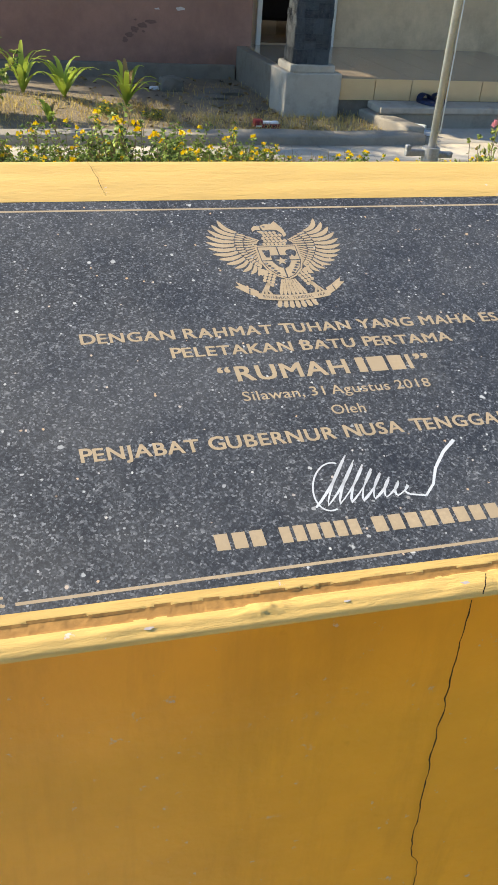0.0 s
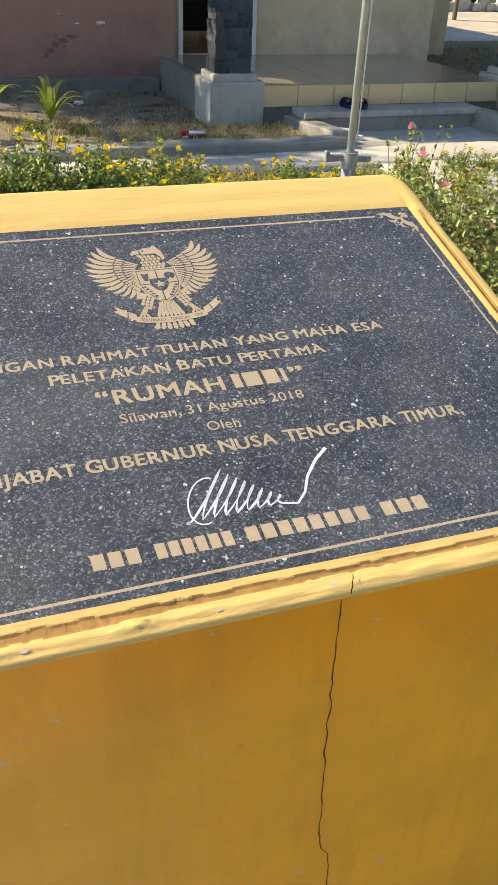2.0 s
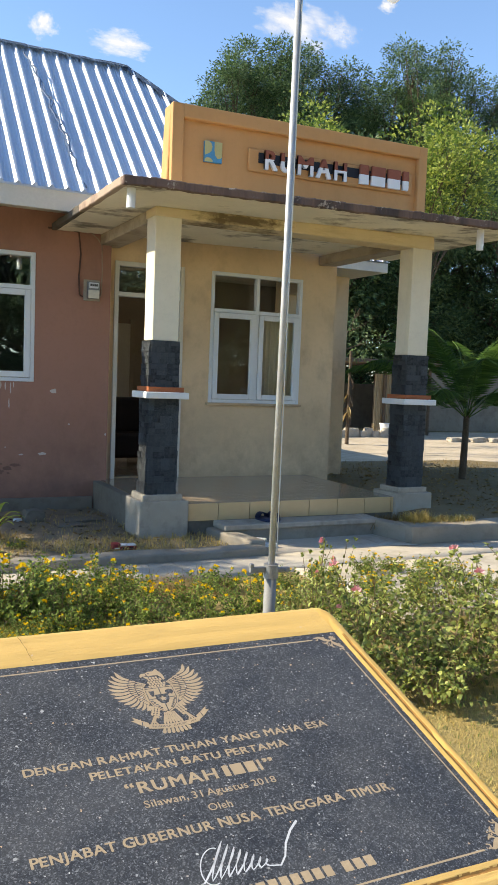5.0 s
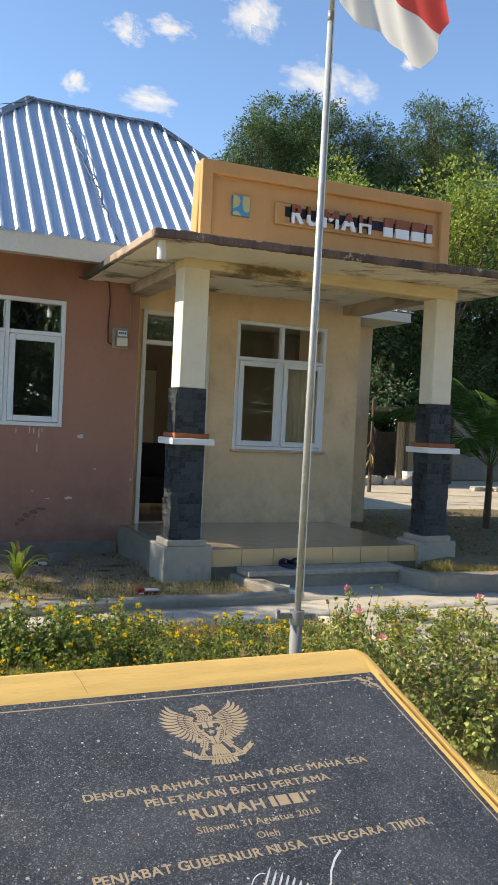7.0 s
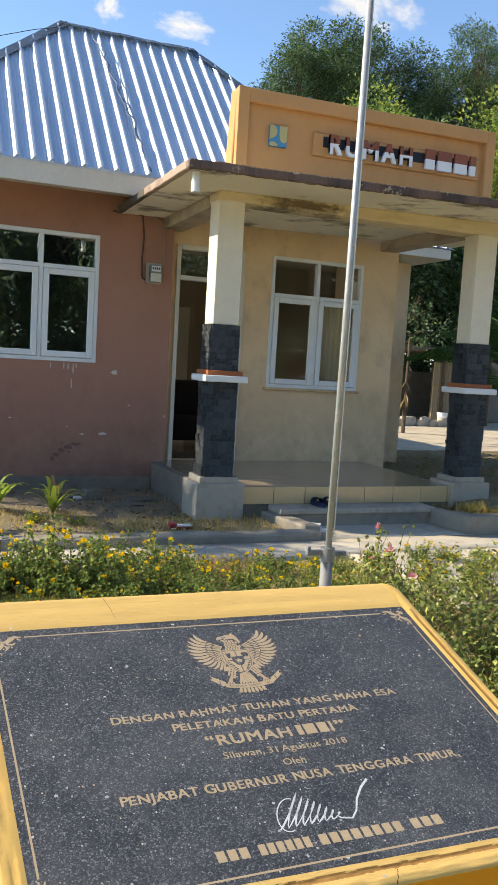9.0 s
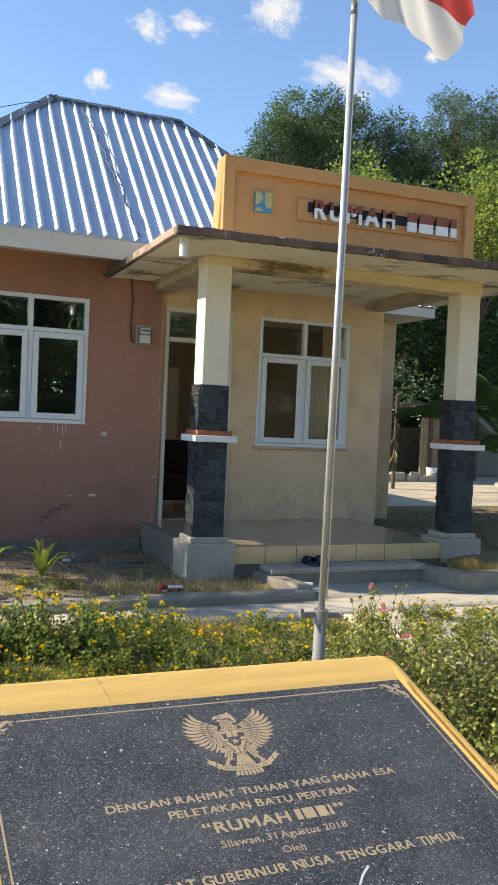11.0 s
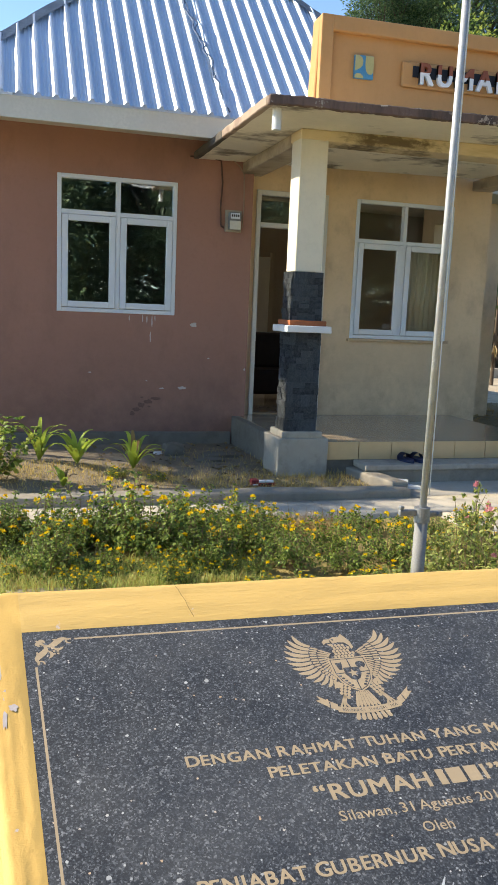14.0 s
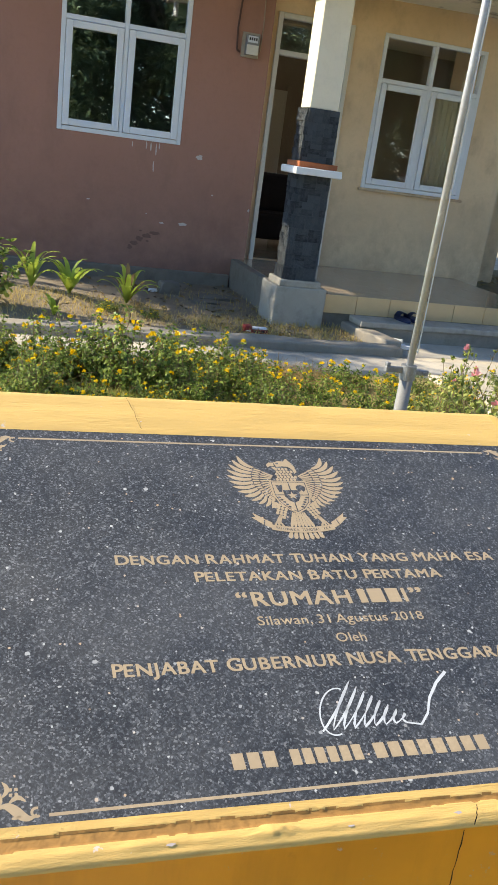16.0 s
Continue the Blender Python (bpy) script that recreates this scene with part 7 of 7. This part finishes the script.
tree("tree", "dark shady tree beyond the yard", (24.0, 25.0, 0), 4.0, 0.3, heap(24.0, 25.0, 1.8, 10.0, 4.6, 20, 42), 40000, 0.20, M_FARTREE, 42, FAR)
tree("tree", "dark shady tree beyond the yard", (12.5, 24.5, 0), 4.0, 0.3, heap(12.3, 24.5, 2.6, 8.0, 3.4, 16, 44), 30000, 0.19, M_FARTREE, 44, FAR)
tree("leafy_tree", "lime green young tree above the porch canopy", (9.1, 15.2, 0), 4.6, 0.06, heap(9.0, 15.2, 4.9, 6.75, 1.35, 18, 46, 1.2), 9000, 0.080, M_LIME, 46, "", -0.5, 0.62)
tree("leafy_tree", "lime green young tree above the porch canopy", (11.45, 14.9, 0), 4.6, 0.06, heap(11.8, 14.4, 5.35, 6.75, 1.35, 22, 47, 1.2), 8000, 0.085, M_LIME, 47, "", -0.5, 0.62)

tree("leafy_tree", "young broad-leaved tree lit by the sun beyond the yard", (10.3, 17.4, 0), 2.6, 0.05, [((11.75, 17.2, 3.0), (0.4, 0.4, 0.5)), ((12.0, 17.4, 2.6), (0.5, 0.4, 0.3)), ((11.6, 17.3, 3.4), (0.3, 0.3, 0.3))], 300, 0.13, M_FARTREE, 48)
for k, (x, y) in enumerate(((13.0, 25.5), (16.0, 26.5), (19.5, 25.8), (22.5, 26.5), (26.0, 25.0))):
    tree("tree", "dark low thicket tree behind the yard wall", (x, y, 0), 1.5, 0.15, heap(x, y, 0.6, 5.0, 2.2, 12, 90 + k), 16000, 0.17, M_FARTREE, 90 + k, FAR)

# the tree whose shade falls on the house front
SHADE = [((tx - 1.394 * z, ty + 0.533 * z, z), (w, w, w * 0.6)) for tx, ty, z, w in ((2.0, 6.25, 4.0, 0.35), (2.4, 6.2, 4.3, 0.4), (3.0, 6.3, 4.1, 0.3), (2.2, 7.35, 4.9, 0.42), (2.4, 7.0, 4.6, 0.42), (2.0, 8.0, 4.6, 0.6), (2.6, 7.9, 5.0, 0.65), (1.5, 8.45, 4.6, 0.5), (2.7, 7.4, 4.8, 0.45), (1.9, 7.75, 5.0, 0.4), (2.0, 8.5, 5.2, 0.65), (2.8, 8.4, 5.4, 0.6))]
tree("tree", "broad leafy tree beside the house that shades its front", (-4.3, 10.0, 0), 3.0, 0.13, SHADE, 5600, 0.14, M_FARTREE, 61)

twig_at = (-0.16, 7.45, 2.42)
twig = thing("tree_twig", twig_at, "leafy twig of the shade tree hanging in from above", "twig")
stalk = [Vector((-4.2, 9.6, 3.2)), Vector((-2.6, 8.9, 3.05)), Vector((-1.2, 8.1, 2.80)), Vector((-0.5, 7.6, 2.56)), Vector((-0.05, 7.42, 2.34))]
part("stalk", tube(stalk, 0.008, 6), M_BARK, twig)
rt = np.random.default_rng(14)
spot = np.concatenate([rt.normal(0, 0.05, (34, 3)) + [-0.14, 7.45, 2.38], rt.normal(0, 0.11, (30, 3)) + [-0.5, 7.6, 2.56]])
turn = unit(rt.normal(0, 0.7, (64, 3)) + [0.4, -0.2, -0.6])
tv, tf = oval_leaves(spot, turn, unit(rt.normal(0, 0.5, (64, 3)) + [0, 0, 1]), rt.uniform(0.06, 0.11, 64), rt.uniform(0.025, 0.045, 64))
raw_part("foliage", tv, tf.tolist(), M_LIME, twig)

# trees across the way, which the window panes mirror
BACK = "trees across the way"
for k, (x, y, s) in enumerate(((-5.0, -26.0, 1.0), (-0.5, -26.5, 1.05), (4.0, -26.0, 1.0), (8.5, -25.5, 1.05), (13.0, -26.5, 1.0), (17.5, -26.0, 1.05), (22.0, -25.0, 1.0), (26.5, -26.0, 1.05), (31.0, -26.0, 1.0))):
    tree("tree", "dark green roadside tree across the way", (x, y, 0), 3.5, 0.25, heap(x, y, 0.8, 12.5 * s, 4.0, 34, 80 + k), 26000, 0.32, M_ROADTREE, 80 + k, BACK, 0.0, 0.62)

# young palm on the shaded lawn
palm = thing("palm", (8.36, 9.44, 0.0), "young palm with a slim trunk on the shaded lawn", "palm")
part("trunk", roughen(rod((8.36, 9.44, 0), (8.40, 9.46, 1.10), 0.058, 0.045, 14), 0.006, 14, 2), M_BARK, palm)
rp = random.Random(8)
for k in range(19):
    az, lift = 2 * math.pi * k / 19 + rp.uniform(-0.2, 0.2), rp.uniform(0.45, 1.48)
    L = rp.uniform(1.5, 2.15)
    p, pts, dirs = Vector((8.40, 9.46, 1.05)), [], []
    for i in range(15):
        s = i / 14
        th = lift - 1.2 * s * s
        d = Vector((math.cos(az) * math.cos(th), math.sin(az) * math.cos(th), math.sin(th)))
        pts.append(p.copy())
        dirs.append(d)
        p = p + d * L / 14
    cen, axs = [], []
    sd = Vector((-math.sin(az), math.cos(az), 0))
    for i in range(3, 15):
        for q in range(3):
            for sg in (-1, 1):
                c = pts[i].lerp(pts[min(14, i + 1)], q / 3)
                cen.append(c)
                axs.append(dirs[i] * 0.75 + sd * sg * 0.8 + Vector((0, 0, -0.35)))
    n = len(cen)
    LL = np.array([0.42 * math.sin(0.5 + 2.3 * (i // 6) / 12) for i in range(n)])
    v, f = leaves(np.array(cen), unit(np.array(axs)), np.tile([0, 0, 1.0], (n, 1)), LL, 0.030)
    fr = raw_part("frond", v, f.tolist(), M_PALM, palm)
    part("rib", tube(pts[::2], 0.008, 5), M_PALM, fr)

# ---- far yard: hut, wall, dry stump ----
hut = thing("hut", (14.2, 21.0, 0.0), "open shed with a low dark roof and a bamboo screen", "shed")
part("roof", roughen(box(11.6, 16.2, 19.6, 23.0, 2.12, 2.24, 0.02), 0.04, 1.5, 5), M_THATCH, hut)
for x, y in ((11.9, 19.9), (14.35, 19.9), (16.0, 19.9), (11.9, 22.7), (16.0, 22.7)):
    part("post", rod((x, y, 0), (x, y, 2.14), 0.05), M_BARK, hut)
scr = part("screen", box(14.05, 14.80, 20.02, 20.05, 0.12, 1.80), M_BARK, hut)
bam = mesh_of("bamboo_slat", rod((0, 0, 0), (0, 0, 1.72), 0.03, 0.028, 8), M_BAMBOO)
for k in range(13):
    o = new("bamboo_slat", bam)
    o.parent = scr
    o.location = Vector((14.08 + 0.058 * k, 19.99, 0.1)) - BASE[hut.name]
part("back_wall", box(11.7, 16.1, 22.85, 22.95, 0.0, 1.5), M_DARKCONC, hut)
part("bench", box(12.2, 13.9, 21.6, 22.3, 0.35, 0.85, 0.02), M_DARK, hut)
part("tin_sheet", box(12.3, 13.9, 22.6, 22.8, 1.55, 1.75, 0.01), M_ROOF, hut)
yard_wall = thing("yard_wall", (17.5, 21.8, 0.0), "grey block wall behind the palm", "wall", "", "structure")
part("wall", roughen(box(15.9, 26.0, 21.7, 21.85, 0.0, 1.95, 0.01), 0.02, 1.0, 4), M_DARKCONC, yard_wall)
part("gate_post", box(15.75, 15.9, 21.5, 21.9, 0.0, 2.1, 0.01), M_FASCIA, yard_wall)
for k in range(16):
    lump("rubble", (11.6 + 0.23 * k + rng.uniform(-0.05, 0.05), 19.3 + rng.uniform(-0.1, 0.1), 0.0), (0.26, 0.2, 0.17 + rng.uniform(0, 0.12)), M_CONC, "pale rubble stone along the shed", "stone", k)
for k in range(9):
    lump("rubble", (15.2 + 0.33 * k, 17.6 + rng.uniform(-0.15, 0.15), 0.0), (0.33, 0.24, 0.13), M_CONC, "pale rubble stone at the edge of the yard", "stone", k + 20)
bucket = thing("bucket", (14.15, 19.5, 0), "white plastic bucket by the shed", "bucket")
part("body", rod((14.15, 19.5, 0), (14.15, 19.5, 0.36), 0.13, 0.17, 16), M_LEDGE, bucket)
part("bucket_rim", rod((14.15, 19.5, 0.35), (14.15, 19.5, 0.385), 0.18, 0.18, 16), M_LEDGE, bucket)
stump = thing("dead_banana_plant", (11.2, 17.0, 0), "withered banana plant with hanging brown leaves", "plant")
part("stem", roughen(rod((11.2, 17.0, 0), (11.22, 17.02, 2.3), 0.05, 0.03, 12), 0.02, 5, 3), M_BARK, stump)
rb = np.random.default_rng(3)
for k in range(12):
    a, z = rb.uniform(0, 6.28), rb.uniform(0.9, 2.3)
    c = np.array([[11.2, 17.0, z * 0.75]])
    v, f = leaves(c, unit(np.array([[math.cos(a) * 0.5, math.sin(a) * 0.5, -0.9]])), np.array([[math.cos(a), math.sin(a), 0.3]]), 0.40, 0.10)
    raw_part("hanging_leaf", v, f.tolist(), M_BARK if k % 3 else M_DRYLEAF, stump)

# ---- clouds, far off ----
for x, z, w, h in ((161, 145, 24, 12), (182, 146, 12, 8), (90, 122, 16, 6), (80, 147, 10, 7), (96, 151, 11, 6), (131, 164, 14, 14), (206, 162, 6, 4), (61, 123, 6, 6), (12.7, 121, 13, 8), (64, 166, 6, 6), (118, 172, 8, 6)):
    bm = bmesh.new()
    bm.faces.new([bm.verts.new((sx * 1.3, 0, sz * 1.3)) for sx, sz in ((-1, -1), (1, -1), (1, 1), (-1, 1))])
    o = new("cloud", mesh_of("cloud", bm, M_CLOUD))
    o.location, o.scale = (x, 300, z), (w, 1, h)
    o.visible_shadow = False
    tagged(o, "small white fair-weather cloud in the blue sky", "cloud", "clouds", "structure")
